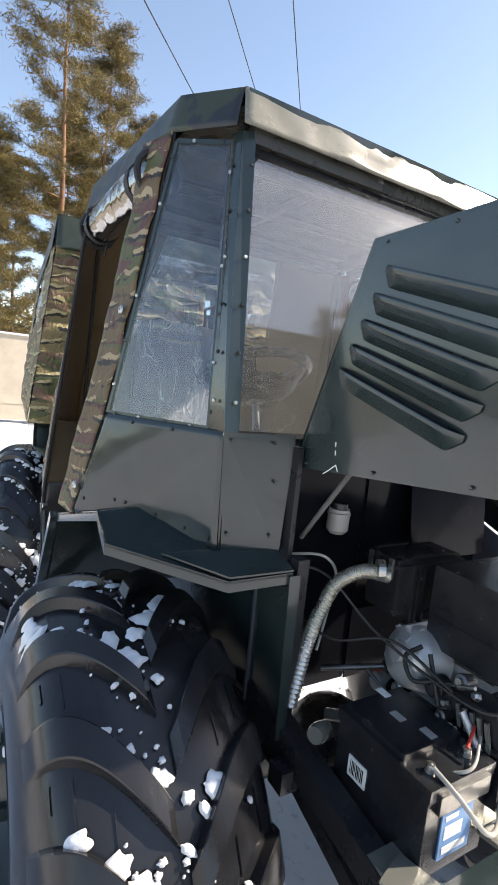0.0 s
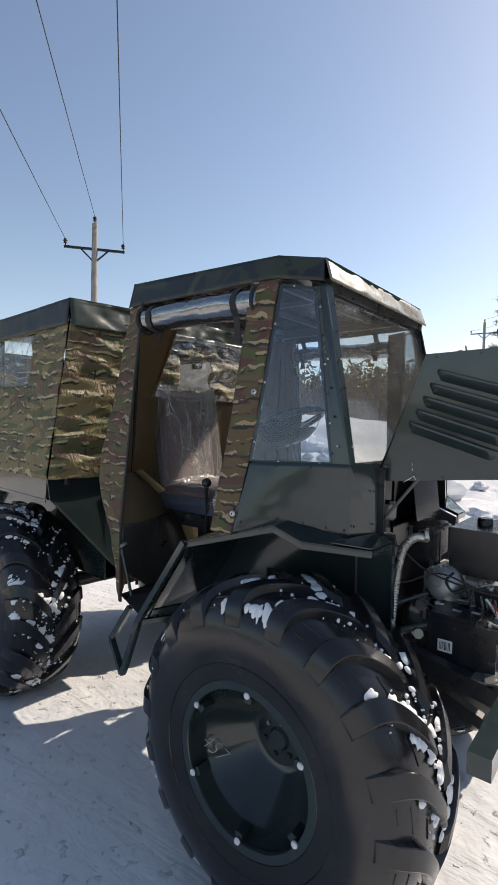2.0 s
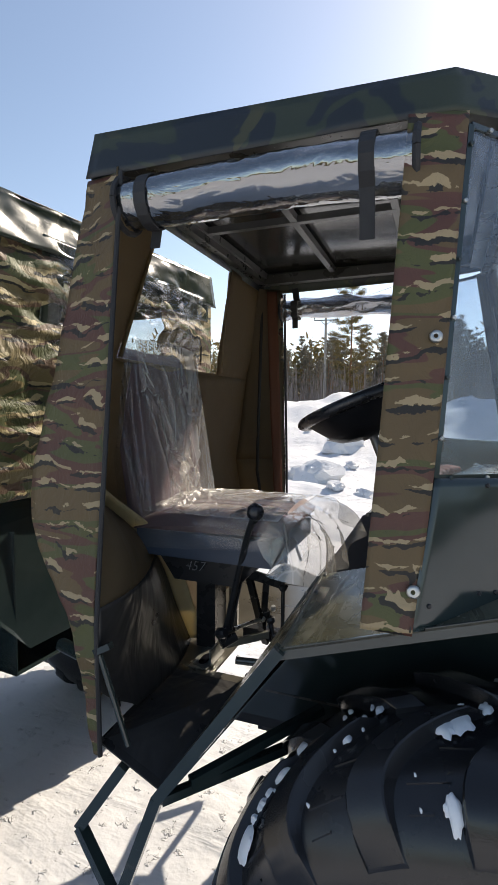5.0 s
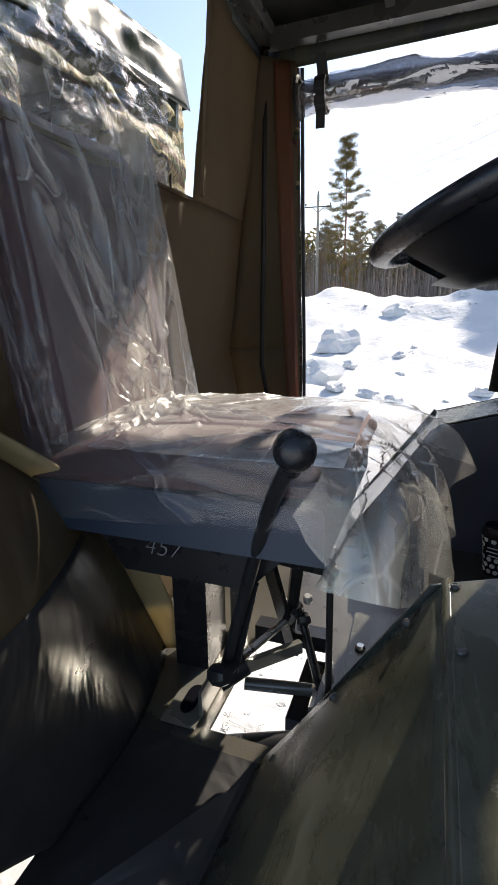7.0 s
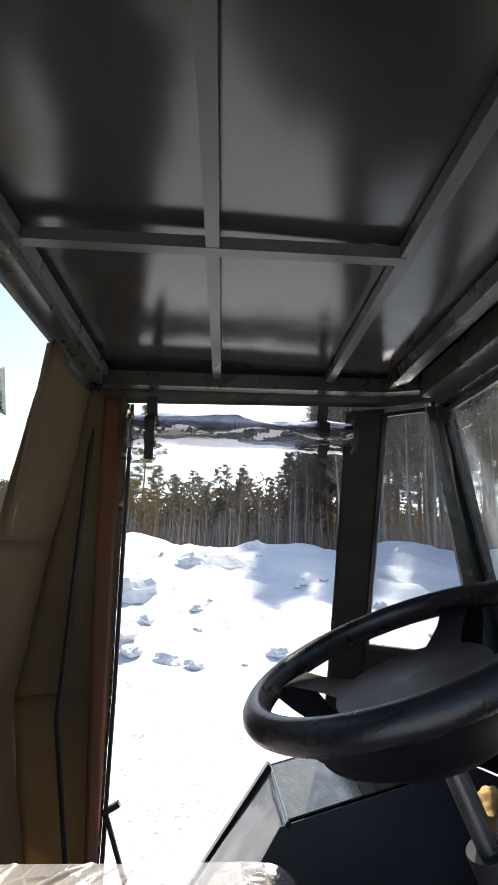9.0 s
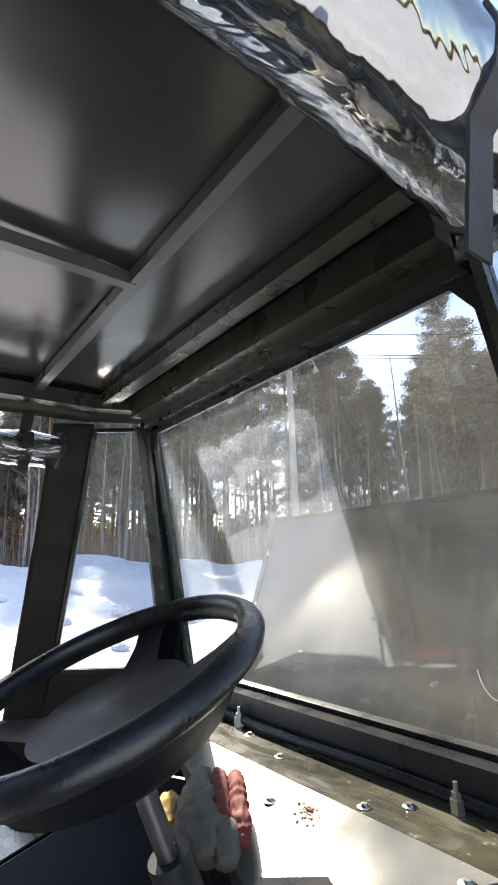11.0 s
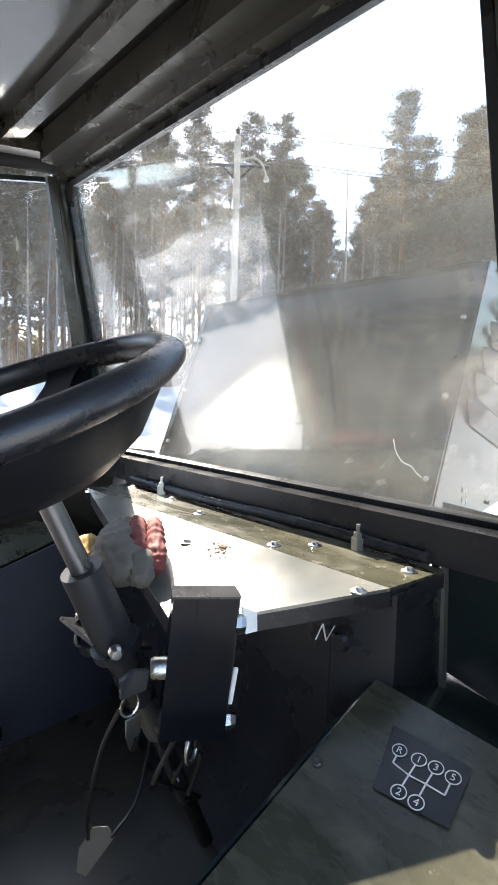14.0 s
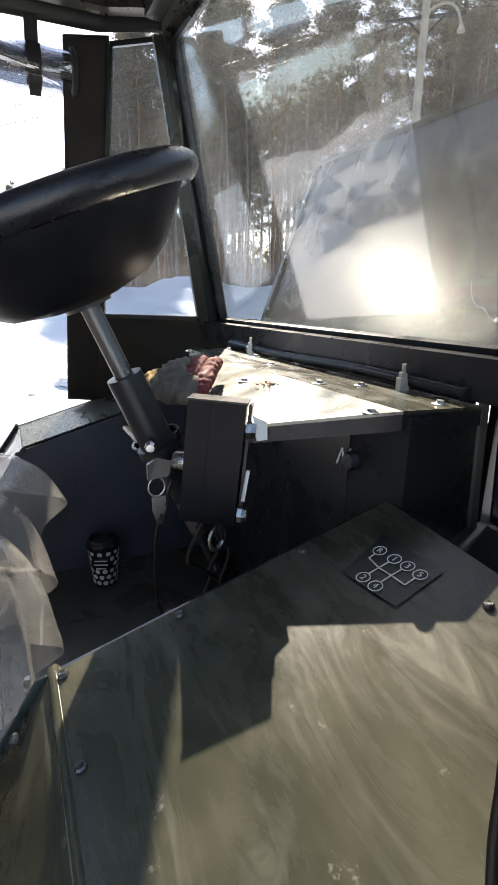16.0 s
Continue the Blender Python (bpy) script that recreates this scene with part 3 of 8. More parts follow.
def build_wheel(parent, name="wheel"):
    """A balloon tyre on a dished rim, lying in its own frame: axle along -y is outwards."""
    w = new(name)
    w.parent = parent
    hw = (TYRE_Y1 - TYRE_Y0) / 2
    bm = bmesh.new()
    prof = []
    for k in range(25):
        a = math.pi * (k / 24)
        c, s = math.cos(a), math.sin(a)
        y = -hw * (abs(c) ** 0.62) * (1 if c > 0 else -1)
        prof.append((0.285 + (TYRE_R - 0.022 - 0.285) * (s ** 0.62), y))
    prof = [(0.262, -hw + 0.05), (0.275, -hw + 0.012)] + prof[1:-1] + [(0.275, hw - 0.012), (0.262, hw - 0.05)]
    lathe(bm, prof, (0, 0, 0), (0, 1, 0), 72)
    tyre = part("tyre", bm, RUBBER, w, "black balloon tyre with curved lugs and packed snow", 50)
    # chevron lugs, swept round the crown and down both shoulders
    bm = bmesh.new()
    n = 18

    def surf(y, up):
        t = min(0.999, abs(y) / hw)
        return 0.285 + (TYRE_R - 0.022 - 0.285) * ((1 - t ** (1 / 0.31)) ** 0.31) + up

    for side in (-1, 1):
        for k in range(n):
            a0 = 2 * math.pi * (k + (0.5 if side > 0 else 0)) / n
            rows = []
            steps = 14
            for i in range(steps + 1):
                u = i / steps
                y = side * hw * (0.03 + 0.90 * u)
                sweep = 0.36 * math.sin(u * 1.5) - 0.05 * u ** 4
                wd = 0.066 + 0.016 * u
                top = 0.027 * min(1.0, 0.35 + 8 * u, 0.25 + 9 * (1 - u))
                row = []
                for da, up in ((-wd, -0.008), (-wd * 0.80, top * 0.9), (-wd * 0.72, top), (wd * 0.72, top), (wd * 0.80, top * 0.9), (wd, -0.008)):
                    r = surf(y, up)
                    a = a0 + sweep + da
                    row.append(bm.verts.new((r * math.cos(a), y, r * math.sin(a))))
                rows.append(row)
            for p, q in zip(rows, rows[1:]):
                for j in range(5):
                    bm.faces.new([p[j], p[j + 1], q[j + 1], q[j]])
            bm.faces.new(rows[0][::-1])
            bm.faces.new(rows[-1])
        for k in range(n):
            a0 = 2 * math.pi * (k + 0.5 + (0.5 if side > 0 else 0)) / n
            for f, L in ((0.42, 0.10), (0.66, 0.13), (0.80, 0.08)):
                y = side * hw * f
                a1 = a0 + 0.36 * math.sin(f * 1.5)
                pts = []
                for dy in (-0.0012, 0.0012):
                    for da, up in ((-L / 2, 0.0), (L / 2, 0.0), (L / 2, 0.003), (-L / 2, 0.003)):
                        r = surf(y + dy, up)
                        pts.append((r * math.cos(a1 + da), y + dy, r * math.sin(a1 + da)))
                put(bm, pts, [[0, 1, 2, 3], [7, 6, 5, 4], [3, 2, 6, 7], [0, 4, 5, 1]])
    tagged(part("tread", bm, RUBBER, tyre, smooth=18), kind="stuff")
    bm = bmesh.new()
    for rr in (0.33, 0.345, 0.42):
        y = -hw * (1 - ((rr - 0.285) / (TYRE_R - 0.307)) ** (1 / 0.62)) ** 0.31 if rr > 0.29 else -hw
        lathe(bm, [(rr - 0.004, y + 0.006), (rr, y - 0.003), (rr + 0.004, y + 0.006)], (0, 0, 0), (0, 1, 0), 72)
    part("sidewall_ribs", bm, RUBBER, tyre, smooth=60)
    # rim: ring, barrel, sloping dish, hub plate
    bm = bmesh.new()
    oy = -hw + 0.016
    lathe(bm, [(0.276, oy + 0.02), (0.278, oy + 0.002), (0.272, oy - 0.004), (0.246, oy - 0.004), (0.243, oy), (0.243, oy + 0.03)], (0, 0, 0), (0, 1, 0), 72)
    rim = part("rim", bm, GREEN, w, "dark green dished steel rim", 40)
    bm = bmesh.new()
    lathe(bm, [(0.240, oy + 0.012), (0.236, oy + 0.05), (0.226, oy + 0.075), (0.12, oy + 0.205), (0.105, oy + 0.215), (0.0005, oy + 0.215)], (0, 0, 0), (0, 1, 0), 72)
    part("dish", bm, GREEN, rim, smooth=40)
    bm = bmesh.new()
    lathe(bm, [(0.094, oy + 0.222), (0.094, oy + 0.207), (0.040, oy + 0.203), (0.032, oy + 0.19), (0.0005, oy + 0.19)], (0, 0, 0), (0, 1, 0), 40)
    part("hub_plate", bm, GREEN, rim, smooth=40)
    for k in range(6):
        a = 2 * math.pi * k / 6 + 0.3
        bm = bmesh.new()
        bolt(bm, (0.06 * math.cos(a), oy + 0.205, 0.06 * math.sin(a)), (0, -1, 0), 0.010, 0.012)
        part("hub_nut", bm, STEEL if k in (1, 2) else GREEN, rim, smooth=40)
    for k in range(6):
        a = math.radians(31 + 60 * k - 4)
        bm = bmesh.new()
        c = Vector((0.2425 * math.cos(a), oy - 0.006, 0.2425 * math.sin(a)))
        bolt(bm, c + Vector((0, 0.002, 0)), (0, -1, 0), 0.011, 0.006)
        part("ring_bolt", bm, SNOW, rim, smooth=40)
        bm = bmesh.new()
        q = c * 0.93
        bar(bm, (q.x, oy + 0.002, q.z), (q.x * 0.99, oy + 0.055, q.z * 0.99), 0.028, 0.02, up=(q.x, 0, q.z))
        part("clamp_lug", soften(bm, 0.003), GREEN, rim)
    return w


def snow_bits(parent, seed, n, side=-1):
    """Flat smears of snow caked on the tread and shoulder."""
    rng = random.Random(seed)
    hw = (TYRE_Y1 - TYRE_Y0) / 2

    def on_tyre(a, y):
        t = min(0.985, abs(y) / hw)
        r = 0.285 + (TYRE_R - 0.307) * ((1 - t ** (1 / 0.31)) ** 0.31) + 0.006
        return Vector((r * math.cos(a), y, r * math.sin(a)))

    spots = []
    for k in range(n):
        lug = rng.randrange(18)
        f = rng.choice((rng.uniform(0.02, 0.35), rng.uniform(0.05, 0.9)))
        sd = rng.choice((-1, -1, 1))
        a = 2 * math.pi * (lug + (0.5 if sd > 0 else 0)) / 18 + 0.36 * math.sin(f * 1.5) + rng.choice((-0.06, 0.06, 0.07, 0.0))
        big = rng.random()
        size = rng.uniform(0.020, 0.036) if big > 0.66 else rng.uniform(0.006, 0.016)
        spots.append((a, sd * hw * f, size))
        if big > 0.66:
            for _ in range(4):
                g = rng.uniform(-0.09, 0.09)
                spots.append((a + 0.45 * g / hw + rng.gauss(0, 0.012), sd * (hw * f + g), size * rng.uniform(0.35, 0.7)))
        for _ in range(rng.randrange(2, 7)):
            spots.append((a + rng.gauss(0, 0.07), sd * hw * f + rng.gauss(0, 0.035), rng.choice((0.0025, 0.0035, 0.005, 0.007))))
    bm = bmesh.new()
    for a0, y0, size in spots:
        y0 = max(-0.80 * hw, min(0.80 * hw, y0))
        el, turn, off = rng.uniform(1.0, 1.7), rng.gauss(0.0, 0.35) + (0.5 if y0 < 0 else -0.5), rng.uniform(0, 50)
        rings = []
        for q in (0.0, 0.45, 0.8, 1.0):
            ring = []
            for i in range(22 if q else 1):
                b = 2 * math.pi * i / 22
                w = 0.8 * size * q * max(0.35, 0.95 + 0.5 * noise.noise(Vector((math.cos(b) * 1.5 + off, math.sin(b) * 1.5, 0))) + 0.16 * noise.noise(Vector((math.cos(b) * 3.6 + off, math.sin(b) * 3.6, 3))))
                u, v = math.cos(b) * w * el, math.sin(b) * w
                du, dv = u * math.cos(turn) - v * math.sin(turn), u * math.sin(turn) + v * math.cos(turn)
                c = on_tyre(a0 + dv / 0.55, max(-hw * 0.90, min(hw * 0.90, y0 + du)))
                lift = (min(0.010, size), min(0.009, size) + 0.003 * noise.noise(Vector((du * 90, dv * 90, off))), min(0.005, size * 0.6) + 0.003 * noise.noise(Vector((du * 90, dv * 90, off))), -0.008)[len(rings)]
                nn = Vector((c.x, 0, c.z)).normalized() + Vector((0, c.y / hw, 0)) * (abs(c.y) / hw) ** 4
                ring.append(bm.verts.new(c + nn.normalized() * (lift * 0.45 + 0.003)))
            rings.append(ring)
        for i in range(22):
            bm.faces.new([rings[0][0], rings[1][i], rings[1][(i + 1) % 22]])
            for p, q in zip(rings[1:], rings[2:]):
                bm.faces.new([p[i], q[i], q[(i + 1) % 22], p[(i + 1) % 22]])
    return tagged(part("caked_snow", bm, CAKED, parent, "patches of caked white snow", 180), kind="stuff")


# wheels of the front axle
WR = build_wheel(ATV)
WR.location = (0, -(TYRE_Y0 + TYRE_Y1) / 2, TYRE_R - 0.012)
snow_bits(WR, 5, 75)
WL = new("wheel")
WL.parent = ATV
WL.matrix_basis = pose(0, (TYRE_Y0 + TYRE_Y1) / 2, TYRE_R - 0.012, 0, 0, 180)


def copy_children(src, dst):
    for o in list(src.children):
        c = o.copy()
        scene.collection.objects.link(c)
        c.parent = dst
        copy_children(o, c)


copy_children(WR, WL)

# chalk mark on the rim dish
def chalk(parent, text, at, size, m3, material=WHITEP):
    cu = bpy.data.curves.new("chalk_mark", "FONT")
    cu.body, cu.size, cu.extrude, cu.shear, cu.offset = text, size, 0.0004, 0.3, -size * 0.026
    tmp = bpy.data.objects.new("chalk_mark", cu)
    scene.collection.objects.link(tmp)
    bpy.context.view_layer.update()
    me = bpy.data.meshes.new_from_object(tmp.evaluated_get(bpy.context.evaluated_depsgraph_get()))
    bpy.data.objects.remove(tmp)
    me.materials.clear()
    me.materials.append(material)
    ob = new("chalk_mark", me)
    ob.parent = parent
    ob.matrix_local = Matrix.Translation(at) @ m3
    return ob


cn = Vector((0.746, -0.632, 0.21)).normalized()
cr = Vector((0.8, 0.0, -0.42))
cr = (cr - cn * cr.dot(cn)).normalized()
chalk(WR, "457", Vector((-0.195, -0.137, -0.055)) - cr * 0.055 - cn.cross(cr) * 0.022 + cn * 0.003, 0.07, Matrix((cr, cn.cross(cr), cn)).transposed().to_4x4(), CHALK)

# cab: side plates, fenders, quarter panels (s = -1 right, +1 left)
FR, FT, P3, P4, P5 = (-0.423, 0.776, 1.19), (-0.023, 0.752, 1.308), (0.098, 0.763, 1.275), (0.248, 0.551, 1.23), (0.255, 0.40, 1.235)
FI, FJ = (-0.023, 0.415, 1.336), (-0.423, 0.415, 1.222)
for s in (-1, 1):
    bm = bmesh.new()
    slab(bm, [mir(p, s) for p in (FR, FT, FI, FJ)], 0.004, (0, 0, -1))
    fender = part("fender", bm, DIRTY, ATV, "folded sheet-steel fender over the wheel")
    bm = bmesh.new()
    edge = [mir(p, s) for p in (FR, FT, P3, P4, P5)]
    for p, q in zip(edge, edge[1:]):
        slab(bm, [Vector(p) + V(0, 0, 0.002), Vector(q) + V(0, 0, 0.002), Vector(q) + V(0, 0, -0.022), Vector(p) + V(0, 0, -0.022)], 0.004)
    part("fender_lip", bm, GREEN, fender)
    bm = bmesh.new()
    slab(bm, [mir(p, s) for p in (FT, P3, P4, P5, FI)], 0.004, (0, 0, -1))
    part("fender_nose", bm, GREEN, fender)
    bm = bmesh.new()
    slab(bm, [mir((x + 0.003, y - 0.006 if y > 0.5 else y, z - 0.011), s) for x, y, z in (FR, FT, FI, FJ)], 0.003, (0, 0, -1))
    slab(bm, [(-0.682, s * 0.746, 0.806), (-0.638, s * 0.409, 0.864), (-0.405, s * 0.409, 1.212), (-0.405, s * 0.769, 1.180)], 0.003, (0.8, 0, -0.6))
    part("arch_liner", bm, GREEN, fender)
    bm = bmesh.new()
    slab(bm, [(-0.44, s * 0.405, 1.212), (-0.023, s * 0.405, 1.330), (0.25, s * 0.395, 1.225), (0.256, s * 0.388, 0.86), (0.2, s * 0.388, 0.80), (-0.655, s * 0.40, 0.80), (-0.655, s * 0.402, 0.868)], 0.004, (0, s, 0))
    part("wheel_arch_wall", bm, GREEN if s < 0 else NAVY, ATV)
    bm = bmesh.new()
    slab(bm, [(0.255, s * 0.384, 1.232), (0.255, s * 0.412, 1.232), (0.260, s * 0.404, 0.855), (0.260, s * 0.380, 0.855)], 0.006, (1, 0, 0))
    part("arch_front_flange", bm, GREEN, ATV)
    # rear bar of the fender, bent into a hanging step
    bm = bmesh.new()
    loop = [mir(p, s) for p in (FR, (-0.69, 0.775, 0.815), (-0.775, 0.78, 0.58), (-0.80, 0.775, 0.545), (-0.918, 0.745, 0.655), (-0.80, 0.735, 0.83))]
    for p, q in zip(loop, loop[1:]):
        bar(bm, p, q, 0.024, 0.024)
    part("step_loop", soften(bm, 0.003), GREEN, ATV, "bent square-tube boarding step")
    bm = bmesh.new()
    bar(bm, mir((-0.69, 0.76, 0.80), s), mir((-0.40, 0.50, 0.86), s), 0.02, 0.02)
    bar(bm, mir((-0.62, 0.76, 0.86), s), mir((-0.40, 0.50, 0.92), s), 0.02, 0.02)
    part("step_brace", soften(bm, 0.003), GREEN, ATV)
    # sill of the tub: two plates folding from the outer edge in to the floor
    bm = bmesh.new()
    slab(bm, [(-0.872, s * 0.735, 0.870), (-0.70, s * 0.752, 0.815), (-0.648, s * 0.405, 0.880), (-0.872, s * 0.405, 0.884)], 0.004, (0, 0, -1))
    part("tub_sill", bm, FLAPVINYL, ATV)
    # rear slope of the wheel-arch cover
    bm = bmesh.new()
    sheet(bm, [(-0.70, s * 0.752, 0.815), (-0.655, s * 0.405, 0.874), (-0.420, s * 0.405, 1.2235), (-0.420, s * 0.775, 1.191)], 20, 14, 0.004, 5, 3 + s)
    thicken(part("arch_slope", bm, DIRTY if s < 0 else GREEN, ATV, "dusty sloping rear of the wheel-arch cover", 60), 0.004)
    bm = bmesh.new()
    rod(bm, (-0.4225, s * 0.404, 1.2165), (-0.4225, s * 0.776, 1.1855), 0.0065, 12)
    part("arch_bend", bm, DIRTY if s < 0 else GREEN, ATV, smooth=60)
    bm = bmesh.new()
    bar(bm, (-0.872, s * 0.742, 1.085), (-0.83, s * 0.742, 1.108), 0.016, 0.014)
    rod(bm, (-0.862, s * 0.740, 1.08), (-0.785, s * 0.742, 0.885), 0.007)
    part("latch", bm, GREEN, ATV)
    # quarter panel
    bm = bmesh.new()
    Q0, Q1, Q2, Q3 = (-0.195, 0.776, 1.262), (-0.163, 0.714, 1.520), (0.155, 0.547, 1.520), (0.158, 0.538, 1.262)
    sheet(bm, [mir(p, s) for p in (Q0, Q1, Q2, Q3)], 16, 24, 0.0025, 4, 7 + s)
    panel = thicken(part("quarter_panel", bm, GREEN, ATV, "dark green pressed side panel below the quarter window", 60), 0.004)
    bm = bmesh.new()
    slab(bm, [mir((x - 0.004, y - 0.010, z), s) for x, y, z in (Q0, Q1, Q2, Q3)], 0.002)
    part("panel_lining", bm, LINING, panel)
    for u, v in ((0.07, 0.16), (0.30, 0.22), (0.38, 0.22), (0.60, 0.18), (0.80, 0.13), (0.95, 0.10), (0.28, 0.95), (0.62, 0.95)):
        p = Vector(Q0).lerp(Vector(Q3), u).lerp(Vector(Q1).lerp(Vector(Q2), u), v)
        bm = bmesh.new()
        bolt(bm, mir((p.x + 0.001, p.y + 0.002, p.z), s), (0.5, s * 0.8, 0.1), 0.0045, 0.0035)
        part("bolt", bm, BLACKP, panel)
    # quarter window with pillar
    BL, BR, TR, TL = (-0.163, 0.706, 1.520), (0.084, 0.546, 1.518), (-0.024, 0.499, 2.164), (-0.122, 0.598, 2.170)
    bm = bmesh.new()
    fr = 0.011
    for p, q in ((BL, BR), (BR, TR), (TR, TL), (TL, BL)):
        bar(bm, mir(p, s), mir(q, s), fr, fr * 1.1, up=(0.5, s * 0.8, 0.1))
    qw = part("quarter_window", bm, GREEN, ATV, "clear quarter window bolted to the pillar")
    bm = bmesh.new()
    slab(bm, [mir(p, s) for p in (BL, BR, TR, TL)], 0.003)
    pane = part("pane", bm, PANE, qw, "clear plastic pane with wrinkled reflections")
    pane.visible_shadow = False
    for p, q, k in ((BL, BR, 4), (BR, TR, 6), (TL, BL, 6), (TR, TL, 2)):
        for i in range(k):
            c = Vector(p).lerp(Vector(q), (i + 0.35) / k)
            bm = bmesh.new()
            bolt(bm, mir((c.x + 0.006, c.y + 0.007, c.z), s), (0.5, s * 0.8, 0.1), 0.0045, 0.003)
            part("window_bolt", bm, STEEL if i % 2 else GREEN, qw)
    # A pillar: folded corner plate between quarter window and windscreen
    bm = bmesh.new()
    slab(bm, [mir(p, s) for p in ((0.084, 0.552, 1.515), (0.153, 0.545, 1.515), (0.004, 0.492, 2.185), (-0.03, 0.504, 2.185))], 0.005, (-0.3, -s, 0))
    slab(bm, [mir(p, s) for p in ((0.153, 0.545, 1.515), (0.158, 0.512, 1.515), (0.016, 0.466, 2.185), (0.004, 0.494, 2.185))], 0.005, (-1, 0, -0.2))
    pil = part("front_pillar", bm, GREEN, ATV)
    bm = bmesh.new()
    bar(bm, mir((0.098, 0.545, 1.47), s), mir((-0.030, 0.499, 2.17), s), 0.014, 0.03, up=(1, 0, 0))
    part("pillar_tube", soften(bm, 0.004), HEADER, pil)
    for i in range(6):
        t = (i + 0.5) / 6
        for a, b, wy in (((0.115, 0.556, 1.53), (-0.012, 0.505, 2.16), (0.3, s, 0)), ((0.162, 0.528, 1.53), (0.018, 0.472, 2.16), (1, 0, 0.2))):
            c = Vector(a).lerp(Vector(b), t)
            bm = bmesh.new()
            bolt(bm, mir(c, s), wy, 0.0045, 0.003)
            part("pillar_bolt", bm, STEEL if i % 3 == 0 else BLACKP, pil)
    # cowl cheek in front of the pillar foot
    bm = bmesh.new()
    slab(bm, [mir(p, s) for p in ((0.150, 0.532, 1.262), (0.195, 0.402, 1.262), (0.192, 0.388, 1.522), (0.153, 0.545, 1.520))], 0.004, (-1, 0, 0))
    ch = part("cowl_cheek", bm, GREEN, ATV)
    for p in ((0.164, 0.53, 1.505), (0.187, 0.44, 1.505), (0.19, 0.43, 1.42), (0.19, 0.43, 1.3), (0.16, 0.52, 1.3)):
        bm = bmesh.new()
        bolt(bm, mir((p[0] + 0.003, p[1], p[2]), s), (1, 0, 0), 0.004, 0.0025)
        part("bolt", bm, GREEN, ch)
    bm = bmesh.new()
    slab(bm, [mir(p, s) for p in ((0.148, 0.540, 1.262), (0.198, 0.404, 1.262), (0.256, 0.40, 1.240), (0.246, 0.548, 1.236), (0.15, 0.66, 1.262))], 0.004, (0, 0, 1))
    part("cowl_ledge", bm, GREEN, ATV)

# windscreen
WS = [(0.140, -0.514, 1.515), (0.140, 0.514, 1.515), (0.000, 0.474, 2.150), (0.000, -0.474, 2.150)]
bm = bmesh.new()
slab(bm, WS, 0.004, (-1, 0, -0.2))
glass = part("windscreen", bm, GLASS, ATV, "dusty slanted windscreen glass")
glass.visible_shadow = False
bm = bmesh.new()
for p, q in zip(WS, WS[1:] + WS[:1]):
    bar(bm, p, q, 0.012, 0.016, up=(1, 0, 0.25))
for p in WS:  # clipped glass corners
    c = Vector(p)
    ix = Vector((c.x, c.y * (0.925 if c.z > 1.8 else 0.96), c.z))
    iz = Vector((c.x + (0.012 if c.z > 1.8 else -0.006), c.y, c.z + (-0.05 if c.z > 1.8 else 0.025)))
    slab(bm, [c, ix, iz], 0.008, (-1, 0, 0))
part("windscreen_seal", bm, BLACKP, glass)
bm = bmesh.new()
bar(bm, (0.118, -0.53, 1.483), (0.118, 0.53, 1.483), 0.05, 0.055)
part("windscreen_frame", soften(bm, 0.004), BLACKP, ATV)
bm = bmesh.new()
bar(bm, (-0.005, -0.47, 2.185), (-0.005, 0.47, 2.185), 0.05, 0.05)
bar(bm, (-0.045, -0.47, 2.215), (-0.045, 0.47, 2.215), 0.05, 0.06)
part("windscreen_frame", soften(bm, 0.004), HEADER, ATV, "dark olive header with rubbed paint")

# roof: steel sheet on a tube grid, canvas cover with hanging valance
ROOF = [(-0.006, 0.49, 2.275), (-0.15, 0.585, 2.285), (-0.95, 0.613, 2.293)]
bm = bmesh.new()
ring = [ROOF[2], ROOF[1], ROOF[0]]
outline = [mir(p, 1) for p in ring] + [mir(p, -1) for p in ring[::-1]]
slab(bm, [(x, y, z - 0.012) for x, y, z in outline], 0.003, (0, 0, -1))
tagged(part("roof_sheet", bm, CEILING, ATV), "dark painted steel ceiling sheet")
bm = bmesh.new()
for x in (-0.30, -0.615, -0.93):
    bar(bm, (x, -0.56, 2.252), (x, 0.56, 2.252), 0.022, 0.024)
bar(bm, (-0.93, -0.055, 2.250), (-0.30, -0.055, 2.250), 0.022, 0.022)
part("roof_frame", soften(bm, 0.003), RIB, ATV, "grey painted roof tubes")
bm = bmesh.new()
for s in (-1, 1):
    bar(bm, (-0.95, s * 0.575, 2.235), (-0.14, s * 0.55, 2.235), 0.04, 0.04)
    bar(bm, (-0.14, s * 0.55, 2.235), (-0.02, s * 0.47, 2.225), 0.04, 0.04)
bar(bm, (-0.95, -0.575, 2.235), (-0.95, 0.575, 2.235), 0.04, 0.04)
bar(bm, (-0.12, -0.52, 2.24), (-0.12, 0.52, 2.24), 0.035, 0.035)
part("roof_frame", soften(bm, 0.003), HEADER, ATV, "dark olive roof edge tubes")
bm = bmesh.new()
sheet(bm, [(-0.955, -0.618, 2.296), (-0.15, -0.588, 2.287), (-0.15, 0.588, 2.287), (-0.955, 0.618, 2.296)], 24, 20, 0.006, 3, 1)
sheet(bm, [(-0.15, -0.588, 2.287), (-0.003, -0.495, 2.277), (-0.003, 0.495, 2.277), (-0.15, 0.588, 2.287)], 8, 20, 0.003, 4, 2)
